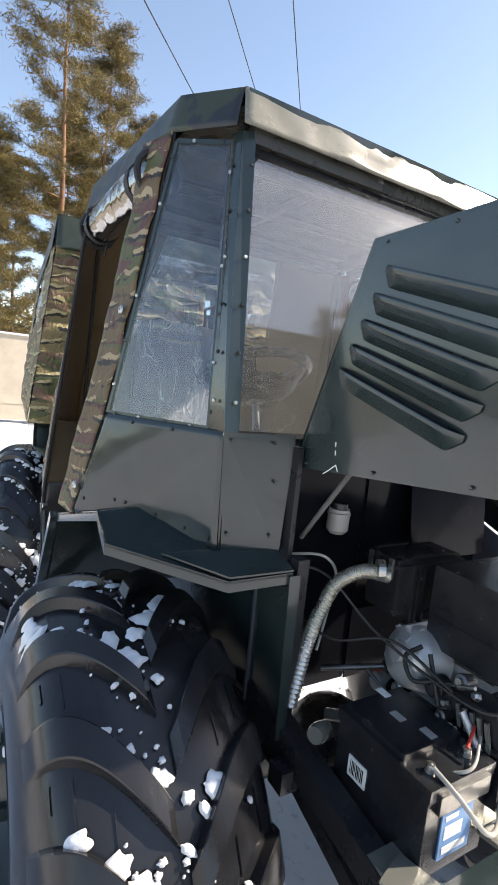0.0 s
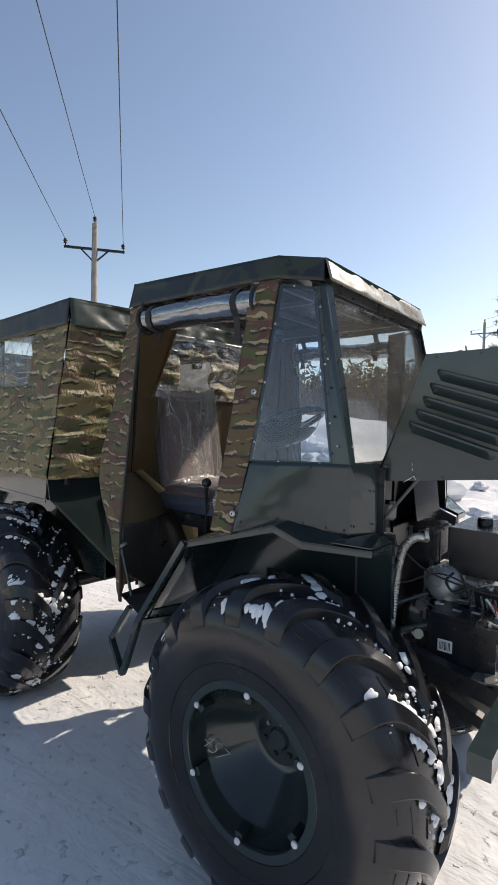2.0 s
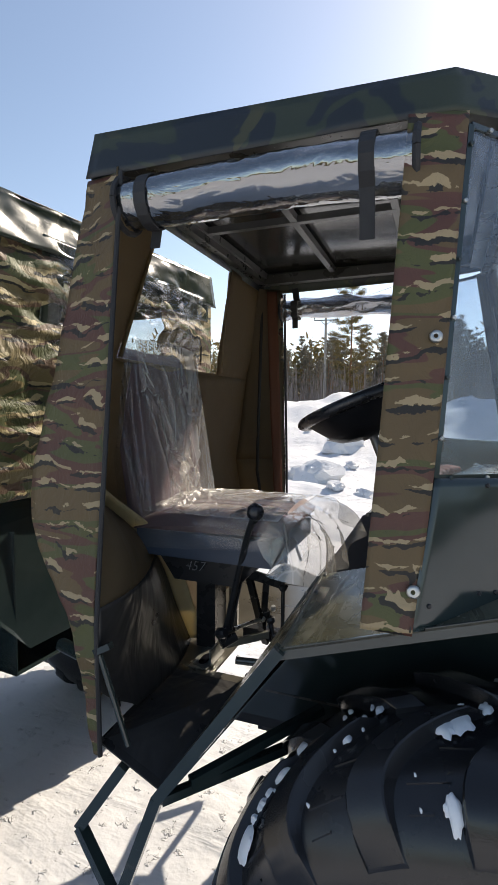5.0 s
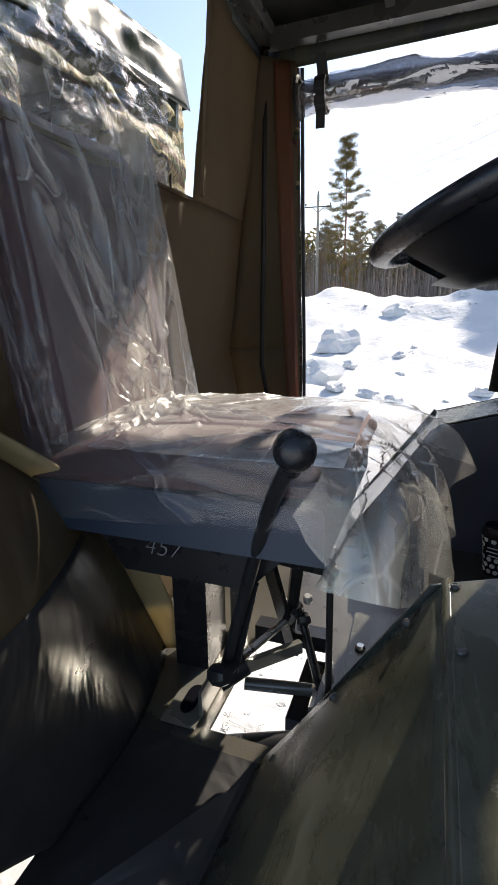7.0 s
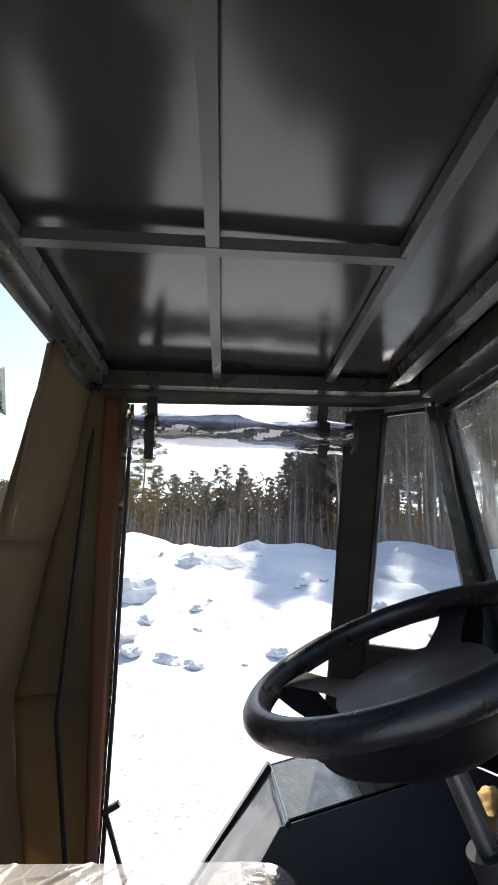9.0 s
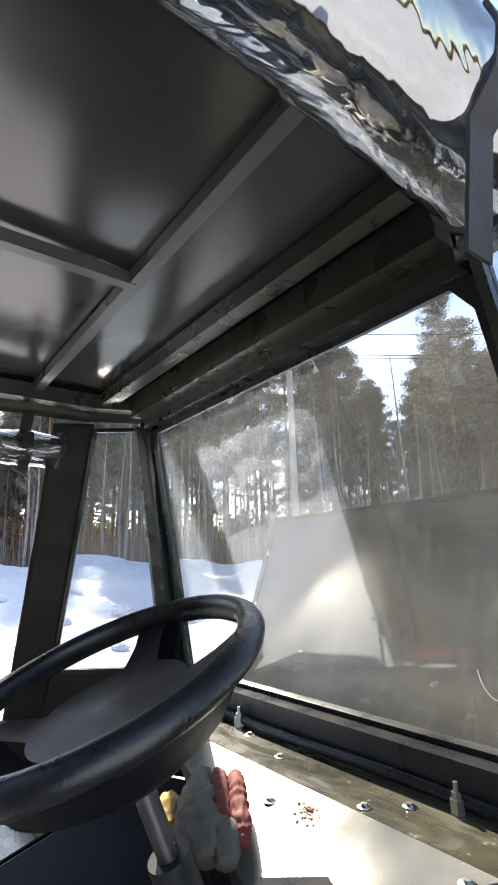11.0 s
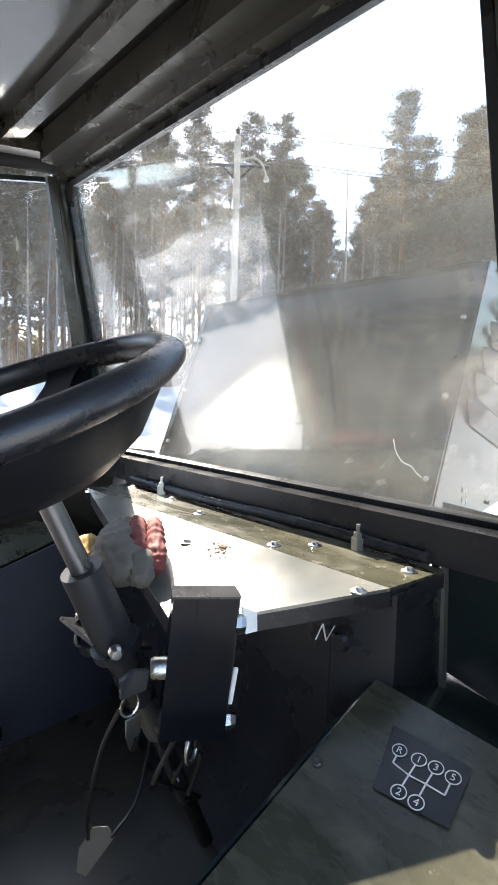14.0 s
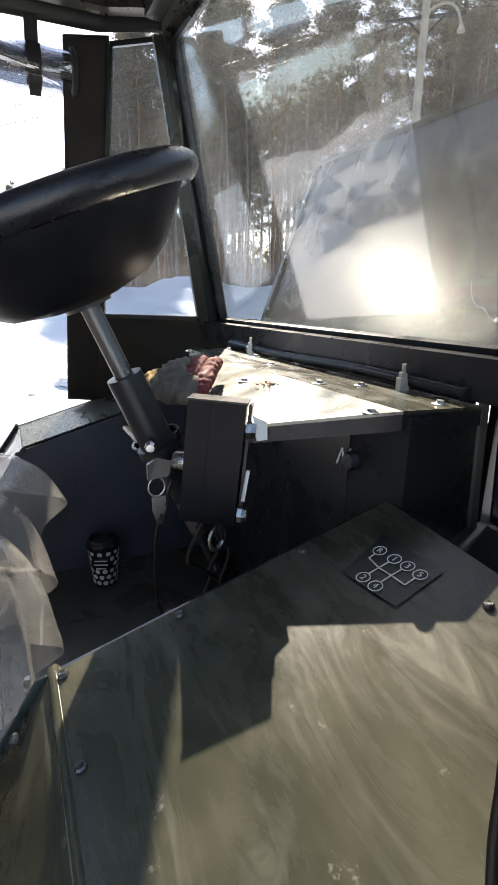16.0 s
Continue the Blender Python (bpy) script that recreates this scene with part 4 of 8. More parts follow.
for s in (-1, 1):
    sheet(bm, [(-0.955, s * 0.618, 2.296), (-0.15, s * 0.588, 2.287), (-0.150, s * 0.612, 2.196), (-0.965, s * 0.640, 2.185)], 30, 5, 0.004, 5, 3 + s)
    sheet(bm, [(-0.15, s * 0.588, 2.287), (-0.003, s * 0.495, 2.277), (0.008, s * 0.512, 2.188), (-0.150, s * 0.612, 2.196)], 8, 5, 0.003, 5, 7 + s)
sheet(bm, [(-0.955, -0.618, 2.296), (-0.955, 0.618, 2.296), (-0.962, 0.625, 2.19), (-0.962, -0.625, 2.19)], 20, 4, 0.004, 5, 9)
bmesh.ops.remove_doubles(bm, verts=bm.verts, dist=0.004)
thicken(part("roof_cover", bm, CAMO_ROOF, ATV, "dark camouflage canvas roof cover", 60), 0.003)
bm = bmesh.new()
sheet(bm, [(-0.001, -0.495, 2.279), (-0.001, 0.495, 2.279), (0.032, 0.505, 2.188), (0.032, -0.505, 2.188)], 40, 6, 0.010, 5, 12)
thicken(part("roof_visor", bm, ROOFVINYL, ATV, "shiny pale vinyl flap over the windscreen", 60), 0.003)
bm = bmesh.new()
bar(bm, (-0.006, -0.485, 2.268), (-0.006, 0.485, 2.268), 0.02, 0.02)
part("visor_batten", bm, GREEN, ATV)

# hood, tipped up and back against its hinge
HB, HT, HX = (0.175, 1.452), (0.345, 1.913), 0.78
bm = bmesh.new()
slab(bm, [(HB[0], -0.37, HB[1]), (HB[0], 0.37, HB[1]), (HT[0], 0.372, HT[1]), (HT[0], -0.372, HT[1])], 0.003, (1, 0, -0.3))
hood = part("hood", bm, HOODPAINT, ATV, "raised dark green engine hood with pressed louvres")
for s in (-1, 1):
    bm = bmesh.new()
    slab(bm, [(HB[0], s * 0.37, HB[1]), (HT[0], s * 0.372, HT[1]), (HX, s * 0.372, 1.925), (HX, s * 0.37, 1.512)], 0.003, (0, -s, 0))
    part("hood_side", bm, GREEN, hood)
    for k in range(5):
        t = k / 4
        a = Vector((0.383 - 0.095 * t, s * 0.374, 1.845 - 0.181 * t))
        b = Vector((0.680 - 0.088 * t, s * 0.374, 1.757 - 0.190 * t))
        d = (b - a).normalized()
        u = Vector((-d.z, 0, d.x))
        bm = bmesh.new()
        rows = []
        m = 14
        for i in range(m + 1):
            f = i / m
            e = min(1, f / 0.10, (1 - f) / 0.10)
            e = math.sqrt(max(0, 1 - (1 - e) ** 2))
            p = a.lerp(b, f)
            row = []
            for h, o in ((0.013, 0.015), (0.015, 0.018), (0.012, 0.0195), (0.005, 0.0175), (-0.008, 0.009), (-0.022, 0.0)):
                row.append(p + u * ((h - 0.015) * (0.3 + 0.7 * e) + 0.015) + Vector((0, s * o * e, 0)))
            rows.append([bm.verts.new(q) for q in row])
        for p, q in zip(rows, rows[1:]):
            for j in range(5):
                bm.faces.new([p[j], q[j], q[j + 1], p[j + 1]])
        part("louvre", bm, GREEN, hood, smooth=50)
        bm = bmesh.new()
        slab(bm, [a.lerp(b, 0.03) + u * 0.016, a.lerp(b, 0.97) + u * 0.016, a.lerp(b, 0.95) + u * 0.006, a.lerp(b, 0.05) + u * 0.006], 0.001, (0, s, 0))
        part("louvre_slot", bm, BLACKP, hood)
    for i in range(9):
        f = (i + 0.3) / 9
        for a, b in ((Vector((HB[0], 0, HB[1])), Vector((HX, 0, 1.512))), (Vector((HT[0], 0, HT[1])), Vector((HX, 0, 1.925)))):
            if i % 3 == 0:
                c = a.lerp(b, f)
                bm = bmesh.new()
                bolt(bm, (c.x + 0.02, s * 0.373, c.z + (0.014 if a.z < 1.6 else -0.012)), (0, s, 0), 0.0035, 0.0025)
                part("hood_bolt", bm, GREEN, hood)
bm = bmesh.new()
slab(bm, [(HT[0], -0.372, HT[1]), (HT[0], 0.372, HT[1]), (HX, 0.372, 1.925), (HX, -0.372, 1.925)], 0.003, (0, 0, -1))
part("hood_nose", bm, GREEN, hood)
bm = bmesh.new()
for s in (-1, 1):
    bar(bm, (HB[0] - 0.004, s * 0.362, HB[1] + 0.01), (HT[0] - 0.004, s * 0.362, HT[1] - 0.005), 0.016, 0.003, up=(-1, 0, 0.4))
bar(bm, (HT[0] - 0.004, -0.36, HT[1] - 0.004), (HT[0] - 0.004, 0.36, HT[1] - 0.004), 0.003, 0.010)
part("hood_rib", bm, GREEN, hood)
for i in range(7):
    for s in (-1, 1):
        c = Vector((HB[0] - 0.006, s * 0.352, HB[1])).lerp(Vector((HT[0] - 0.006, s * 0.352, HT[1])), (i + 0.5) / 7)
        bm = bmesh.new()
        bolt(bm, c, (-1, 0, 0.3), 0.005, 0.004)
        part("hood_bolt", bm, STEEL if i % 2 else GREEN, hood)
# hood prop
bm = bmesh.new()
rod(bm, (0.318, -0.33, 1.47), (0.176, -0.33, 1.285), 0.006)
part("hood_prop", bm, RIB, ATV)
bm = bmesh.new()
tube(bm, smooth_line([(0.2285, -0.2775, 1.6069), (0.2208, -0.2881, 1.586), (0.2153, -0.3046, 1.5711), (0.2138, -0.3193, 1.567), (0.2104, -0.3317, 1.5576), (0.2079, -0.3432, 1.5509)], 4), 0.0011, 5)
part("paint_scratch", bm, WHITEP, hood)
for a, b in (((0.3086, 1.5278), (0.3095, 1.519)), ((0.3102, 1.511), (0.3114, 1.5011)), ((0.2802, 1.4577), (0.2979, 1.4689)), ((0.2979, 1.4689), (0.3163, 1.4825)), ((0.3163, 1.4825), (0.3235, 1.4709))):
    bm = bmesh.new()
    rod(bm, (a[0], -0.3738, a[1]), (b[0], -0.3738, b[1]), 0.0011, 5)
    part("paint_scratch", bm, WHITEP, hood)

# ---- canvas of the cab: door strips, rolled doors, rear wall ----
def strip_mesh(pts_a, pts_b, nu, nv, amp, seed):
    """A cloth strip between two edge lines."""
    A, B = smooth_line(pts_a, nv), smooth_line(pts_b, nv)
    m = min(len(A), len(B))
    bm = bmesh.new()
    g = []
    for j in range(m):
        row = []
        for i in range(nu + 1):
            p = A[j].lerp(B[j], i / nu)
            q = Vector((p.x * 3, p.y * 3, p.z * 13)) + Vector((seed, 0, seed))
            h = amp * (noise.noise(q) + 0.4 * noise.noise(q * 2.2))
            row.append(bm.verts.new(p + Vector((0, h, 0))))
        g.append(row)
    for p, q in zip(g, g[1:]):
        for i in range(nu):
            bm.faces.new([p[i], p[i + 1], q[i + 1], q[i]])
    return bm


def grommet(parent, at, s):
    bm = bmesh.new()
    lathe(bm, [(0.004, 0.004), (0.0075, 0.005), (0.011, 0.003), (0.012, -0.001)], at, (0, s, 0.15), 16)
    part("grommet", bm, STEEL, parent, smooth=60)


for s in (-1, 1):
    # strip in front of the door
    fa = [mir(p, s) for p in ((-0.229, 0.645, 2.185), (-0.245, 0.690, 1.85), (-0.262, 0.750, 1.50), (-0.275, 0.792, 1.262))]
    fb = [mir(p, s) for p in ((-0.124, 0.612, 2.190), (-0.143, 0.664, 1.85), (-0.166, 0.722, 1.50), (-0.190, 0.776, 1.255))]
    bm = strip_mesh(fa, fb, 8, 26, 0.006, 3 + s)
    st = thicken(part("door_strip", bm, CAMO_STRIP, ATV, "brush-camouflage canvas strip beside the door", 60), 0.003)
    bm = strip_mesh([(x, y - s * 0.008, z) for x, y, z in fa], [(x, y - s * 0.008, z) for x, y, z in fb], 8, 26, 0.006, 3 + s)
    thicken(part("strip_lining", bm, LINING, ATV, "dark brown lining of the canvas strip", 60), 0.003)
    grommet(st, mir((-0.168, 0.692, 1.771), s), s)
    grommet(st, mir((-0.190, 0.771, 1.331), s), s)
    # strip at the rear corner, bellied out and tapering to a tail
    ra = [mir(p, s) for p in ((-0.978, 0.615, 2.190), (-1.035, 0.655, 1.80), (-1.092, 0.700, 1.39), (-0.945, 0.740, 1.14), (-0.885, 0.738, 0.835))]
    rb = [mir(p, s) for p in ((-0.868, 0.642, 2.185), (-0.870, 0.680, 1.80), (-0.870, 0.722, 1.39), (-0.872, 0.742, 1.14), (-0.868, 0.738, 0.835))]
    bm = strip_mesh(ra, rb, 12, 26, 0.008, 8 + s)
    thicken(part("door_strip", bm, CAMO_STRIP, ATV, "brush-camouflage canvas strip round the rear corner", 60), 0.003)
    bm = bmesh.new()
    tube(bm, [mir((x + 0.006, y + 0.004, z), s) for x, y, z in ((-0.868, 0.642, 2.185), (-0.870, 0.680, 1.80), (-0.870, 0.722, 1.39), (-0.872, 0.742, 1.14), (-0.868, 0.738, 0.84))], 0.006, 8)
    part("door_binding", bm, WEB, ATV)
    # brown lining of the rear corner, behind the strip
    bm = bmesh.new()
    sheet(bm, [(-0.874, s * 0.640, 2.20), (-0.965, s * 0.560, 2.20), (-1.085, s * 0.60, 1.40), (-0.876, s * 0.716, 1.40)], 8, 24, 0.012, 5, 20 + s)
    sheet(bm, [(-0.876, s * 0.716, 1.40), (-1.085, s * 0.60, 1.40), (-1.005, s * 0.60, 0.88), (-0.874, s * 0.732, 0.86)], 8, 14, 0.010, 5, 24 + s)
    thicken(part("corner_lining", bm, CANVAS, ATV, "brown inside of the corner canvas", 60), 0.003)
    # rolled-up clear door with two webbing straps
    bm = bmesh.new()
    r0, yc, zc = (0.054, 0.609, 2.119) if s < 0 else (0.042, 0.636, 2.108)
    n, m = 40, 20
    rows = []
    for i in range(n + 1):
        x = -0.862 + (0.655) * i / n
        row = []
        for k in range(m):
            a = 2 * math.pi * k / m
            q = Vector((x * 5, math.cos(a) * 0.9, math.sin(a) * 0.9 + s))
            r = r0 * (1 + (0.14 if s < 0 else 0.3) * noise.noise(q * (1 if s < 0 else 2)) + (0.13 if s < 0 else 0.22) * (0.5 - abs(noise.noise(q * 4.7))))
            row.append(bm.verts.new((x, s * (yc + r * math.cos(a)), zc + r * math.sin(a) + 0.004 * math.sin(x * 7))))
        rows.append(row)
    for p, q in zip(rows, rows[1:]):
        for k in range(m):
            bm.faces.new([p[k], p[(k + 1) % m], q[(k + 1) % m], q[k]])
    bm.faces.new(rows[0][::-1])
    bm.faces.new(rows[-1])
    roll = part("rolled_door", bm, ROLLFILM, ATV, "clear plastic door rolled up under the roof", 180)
    roll.visible_shadow = False
    bm = bmesh.new()
    rows = []
    for i in range(25):
        x = -0.855 + 0.64 * i / 24
        row = []
        for k in range(14):
            a = 0.9 * k
            r = r0 * (0.86 - 0.052 * k)
            row.append(bm.verts.new((x, s * (yc + r * math.cos(a)), zc + r * math.sin(a))))
        rows.append(row)
    for p, q in zip(rows, rows[1:]):
        for k in range(13):
            bm.faces.new([p[k], p[k + 1], q[k + 1], q[k]])
    part("film_layer", bm, ROLLFILM, roll, smooth=180).visible_shadow = False
    for x, tail in ((-0.800, 0.02), (-0.302, 0.085 if s < 0 else 0.0)):
        bm = bmesh.new()
        rr = r0 + 0.006
        loop = [(yc - 0.03, 2.20)] + [(yc + rr * math.cos(a), zc + rr * math.sin(a)) for a in [math.pi / 2 - k * math.pi / 8 for k in range(0, 15)]]
        if s < 0 and x > -0.4:
            loop = [(yc - 0.055, 2.20), (yc + 0.02, zc + rr)] + [(yc + rr * math.cos(a), zc + rr * math.sin(a)) for a in (0.9, 0.4, 0, -0.5, -1.0)] + [(yc + 0.018, zc - rr - tail)]
        for (y0, z0), (y1, z1) in zip(loop, loop[1:]):
            put(bm, [(x - 0.015, s * y0, z0), (x + 0.015, s * y0, z0), (x + 0.015, s * y1, z1), (x - 0.015, s * y1, z1)], [[0, 1, 2, 3]])
        if not (s < 0 and x > -0.4):
            put(bm, [(x - 0.013, s * (yc - 0.02), zc - rr + 0.01), (x + 0.013, s * (yc - 0.02), zc - rr + 0.01), (x + 0.011, s * (yc - 0.012), zc - rr - tail - 0.02), (x - 0.015, s * (yc - 0.012), zc - rr - tail - 0.02)], [[0, 1, 2, 3]])
        bmesh.ops.remove_doubles(bm, verts=bm.verts, dist=0.0005)
        thicken(part("strap", bm, WEB, roll, "black webbing strap"), 0.003)
    bm = bmesh.new()
    tube(bm, [(-0.868, s * (yc + (r0 + 0.008) * math.cos(a)), zc + (r0 + 0.008) * math.sin(a)) for a in [k * 2 * math.pi / 16 for k in range(17)]], 0.007, 6)
    part("roll_binding", bm, WEB, roll)
    bm = bmesh.new()
    tube(bm, [(-0.212, s * (yc + (r0 + 0.004) * math.cos(a)), zc + (r0 + 0.004) * math.sin(a)) for a in [k * 2 * math.pi / 16 for k in range(17)]], 0.008, 6)
    part("roll_binding", bm, WEB, roll)

# rear wall with an open window
bm = bmesh.new()


def rear_x(z):
    return -0.962 - 0.125 * max(0, min(1, (2.2 - z) / 0.82)) + (0.18 * max(0, (1.38 - z)) if z < 1.38 else 0)


def wall_piece(y0, y1, z0, z1, seed):
    nu, nv = 10 if callable(y1) else max(3, int((y1 - y0) / 0.03)), max(3, int((z1 - z0) / 0.03))
    g = []
    for j in range(nv + 1):
        z = z0 + (z1 - z0) * j / nv
        row = []
        for i in range(nu + 1):
            ye = y1(z) if callable(y1) else y1
            y = y0 + (ye - y0) * i / nu
            q = Vector((y * 4, z * 3, seed))
            row.append(bm.verts.new((rear_x(z) + 0.014 * noise.noise(q) + 0.006 * noise.noise(q * 2.7), y, z)))
        g.append(row)
    for a, b in zip(g, g[1:]):
        for i in range(nu):
            bm.faces.new([a[i], a[i + 1], b[i + 1], b[i]])


wall_piece(-0.62, 0.62, 0.86, 1.78, 1)
wall_piece(-0.60, lambda z: -0.44 + 0.13 * (z - 1.78) / 0.42, 1.78, 2.20, 1)
wall_piece(0.235, 0.60, 1.78, 2.20, 1)
bmesh.ops.remove_doubles(bm, verts=bm.verts, dist=0.006)
thicken(part("rear_wall_canvas", bm, CANVAS, ATV, "brown canvas rear wall of the cab", 60), 0.003)
bm = bmesh.new()
for a, b in (((-1.0, 0.235, 1.785), (-0.965, 0.235, 2.19)), ((-1.015, -0.44, 1.785), (-0.965, -0.31, 2.19)), ((-1.03, -0.44, 1.78), (-1.03, 0.235, 1.78))):
    bar(bm, a, b, 0.012, 0.008)
part("window_binding", bm, CANVAS, ATV)
for s in (-1, 1):
    bm = bmesh.new()
    tube(bm, [(-0.95, s * 0.585, 2.23), (-0.975, s * 0.60, 1.35), (-0.90, s * 0.62, 0.88)], 0.007, 10)
    part("rear_hoop", bm, LINING, ATV)
strip = strip_mesh([(-0.93, 0.585, 2.19), (-0.915, 0.62, 1.6), (-0.89, 0.66, 1.0)], [(-0.885, 0.600, 2.19), (-0.877, 0.655, 1.6), (-0.868, 0.70, 1.0)], 4, 20, 0.004, 31)
thicken(part("door_facing", strip, ORANGE, ATV, "orange-brown facing strip inside the door edge", 60), 0.003)
# lower door flap folded into the cab: brown above, dark vinyl below, pale edge
def flap_line(v, inner):
    """Point on the outer or inner edge of the flap, v from the top down."""
    pts = [(-1.075, -0.50, 1.395), (-0.995, -0.40, 1.28), (-0.965, -0.30, 1.165), (-0.945, -0.23, 1.0), (-0.90, -0.215, 0.885)] if inner else [(-0.874, -0.722, 1.42), (-0.873, -0.732, 1.29), (-0.872, -0.738, 1.15), (-0.870, -0.738, 1.0), (-0.856, -0.60, 0.882)]
    L = smooth_line(pts, 8)
    k = v * (len(L) - 1)
    return L[int(k)].lerp(L[min(len(L) - 1, int(k) + 1)], k - int(k))


def flap_piece(name, v0, v1, material, label, seed):
    bm = bmesh.new()
    g = []
    for j in range(25):
        v = v0 + (v1 - v0) * j / 24
        a, b = flap_line(v, False), flap_line(v, True)
        row = []
        for i in range(23):
            u = i / 22
            p = a.lerp(b, u)
            q = Vector((p.x * 5, p.y * 5, p.z * 3 + seed))
            belly = math.sin(u * math.pi) * (0.03 + 0.03 * math.sin(v * math.pi))
            row.append(bm.verts.new(p + Vector((0.8, -0.5, 0)) * (belly + 0.012 * noise.noise(q))))
        g.append(row)
    for p, q in zip(g, g[1:]):
        for i in range(22):
            bm.faces.new([p[i], p[i + 1], q[i + 1], q[i]])
    thicken(part(name, bm, material, ATV, label, 60), 0.004)


flap_piece("door_flap", 0.0, 0.44, CANVAS, "brown canvas upper part of the folded door flap", 33)
flap_piece("door_flap", 0.442, 1.0, FLAPVINYL, "dark vinyl lower part of the folded door flap", 33)
bm = bmesh.new()
g = []
for j in range(31):
    b = flap_line(j / 30, True)
    g.append([bm.verts.new(b + Vector((-0.004, -0.014, 0.004)) + Vector((0.060, 0.010, 0.012)) * (i / 3) + Vector((0.005 * noise.noise(b * 9), 0, 0))) for i in range(4)])
for p, q in zip(g, g[1:]):
    for i in range(3):
        bm.faces.new([p[i], p[i + 1], q[i + 1], q[i]])
thicken(part("flap_edge", bm, TAN, ATV, "pale tan folded edge of the canvas", 60), 0.006)

# ---- inside the cab ----
# floor with an opening over the gear linkage
bm = bmesh.new()
ring = [(-0.98, -0.405), (0.112, -0.405), (0.112, 0.405), (-0.98, 0.405), (-0.745, -0.372), (-0.60, -0.372), (-0.60, -0.125), (-0.745, -0.125)]
tops = [[0, 1, 5, 4], [1, 2, 6, 5], [2, 3, 7, 6], [3, 0, 4, 7]]
put(bm, [(x, y, z) for z in (0.88, 0.874) for x, y in ring], tops + [[i + 8 for i in f[::-1]] for f in tops] + [[i, j, j + 8, i + 8] for i, j in ((0, 1), (1, 2), (2, 3), (3, 0), (5, 4), (6, 5), (7, 6), (4, 7))])
part("cab_floor", bm, FLOORPAINT, ATV, "dark green steel cab floor with an open hatch")
bm = bmesh.new()
slab(bm, [(-0.565, -0.25, 0.884), (-0.57, 0.01, 0.884), (-0.44, 0.03, 0.884), (-0.42, -0.25, 0.884)], 0.003, (0, 0, 1))
fp = part("floor_plate", bm, DIRTY, ATV, "bright scuffed steel floor plate")
for x, y in ((-0.545, -0.11), (-0.46, 0.0), (-0.54, -0.22)):
    bm = bmesh.new()
    bolt(bm, (x, y, 0.888), (0, 0, 1), 0.010, 0.008)
    part("bolt", bm, STEEL, fp)
bm = bmesh.new()
block(bm, (0.116, -0.405, 0.86), (0.122, 0.405, 1.45))
part("firewall", bm, NAVY, ATV)
for x, y in ((-0.326, -0.09), (-0.36, -0.19), (-0.28, -0.28)):
    bm = bmesh.new()
    bolt(bm, (x, y, 0.883), (0, 0, 1), 0.010, 0.008)
    part("floor_bolt", bm, STEEL, ATV)

# gear-pattern sticker on the right cover
def on_cover(x, y, h=0.0):
    return (x - 0.28 * h, y, 1.222 + (x + 0.423) * 0.285 - (abs(y) - 0.415) * 0.08 + h)


# screws along the wheel-arch covers
for x, y in ((-0.297, -0.425), (-0.415, -0.425), (-0.413, -0.527), (-0.15, -0.425), (-0.06, -0.60)):
    bm = bmesh.new()
    bolt(bm, on_cover(x, y), (-0.28, 0, 1), 0.0055, 0.0035)
    lathe(bm, [(0.003, 0.0042), (0.0001, 0.002)], on_cover(x, y), (-0.28, 0, 1), 6)
    part("cover_screw", bm, SHAFT, ATV)
for k in (0.14, 0.50, 0.86):
    bm = bmesh.new()
    bolt(bm, (-0.432 - 0.222 * k, -0.428, 1.219 - 0.345 * k), (-0.84, 0, 0.54), 0.0055, 0.004)
    part("cover_screw", bm, SHAFT, ATV)


ST = [(-0.066, -0.463), (-0.136, -0.482), (-0.124, -0.552), (-0.060, -0.546)]
bm = bmesh.new()
slab(bm, [on_cover(x, y, 0.0012) for x, y in ST], 0.0006, (-0.28, 0, 1))
sticker = part("gear_sticker", bm, PLASTIC, ATV, "black gear-pattern sticker with white digits")


def glyph(parent, text, loc, size, right, up, material=WHITEP, name="digit"):
    cu = bpy.data.curves.new(name, "FONT")
    cu.body, cu.size, cu.align_x, cu.align_y, cu.extrude = text, size, "CENTER", "CENTER", 0.0002
    tmp = bpy.data.objects.new(name, cu)
    scene.collection.objects.link(tmp)
    bpy.context.view_layer.update()
    me = bpy.data.meshes.new_from_object(tmp.evaluated_get(bpy.context.evaluated_depsgraph_get()))
    bpy.data.objects.remove(tmp)
    me.materials.clear()
    me.materials.append(material)
    r, u = Vector(right).normalized(), Vector(up).normalized()
    n = r.cross(u).normalized()
    u = n.cross(r)
    ob = new(name, me)
    ob.parent = parent
    m3 = Matrix((r, u, n)).transposed().to_4x4()
    ob.matrix_local = Matrix.Translation(Vector(loc)) @ m3
    return ob


GR = {"R": (-0.0873, -0.4828), "1": (-0.0842, -0.5025), "3": (-0.0812, -0.519), "5": (-0.080, -0.5357), "2": (-0.1243, -0.503), "4": (-0.1226, -0.520)}
gr_r, gr_u = Vector((0.008, -0.07, 0.003)), Vector((1, 0.14, 0.295))
bm = bmesh.new()


def stroke(bm, a, b, w=0.0017):
    slabp = [Vector(on_cover(*a, 0.0026)), Vector(on_cover(*b, 0.0026))]
    d = (slabp[1] - slabp[0]).normalized()
    t = d.cross(Vector((-0.28, 0, 1)).normalized()) * w / 2
    slab(bm, [slabp[0] + t, slabp[1] + t, slabp[1] - t, slabp[0] - t], 0.0004, (-0.28, 0, 1))


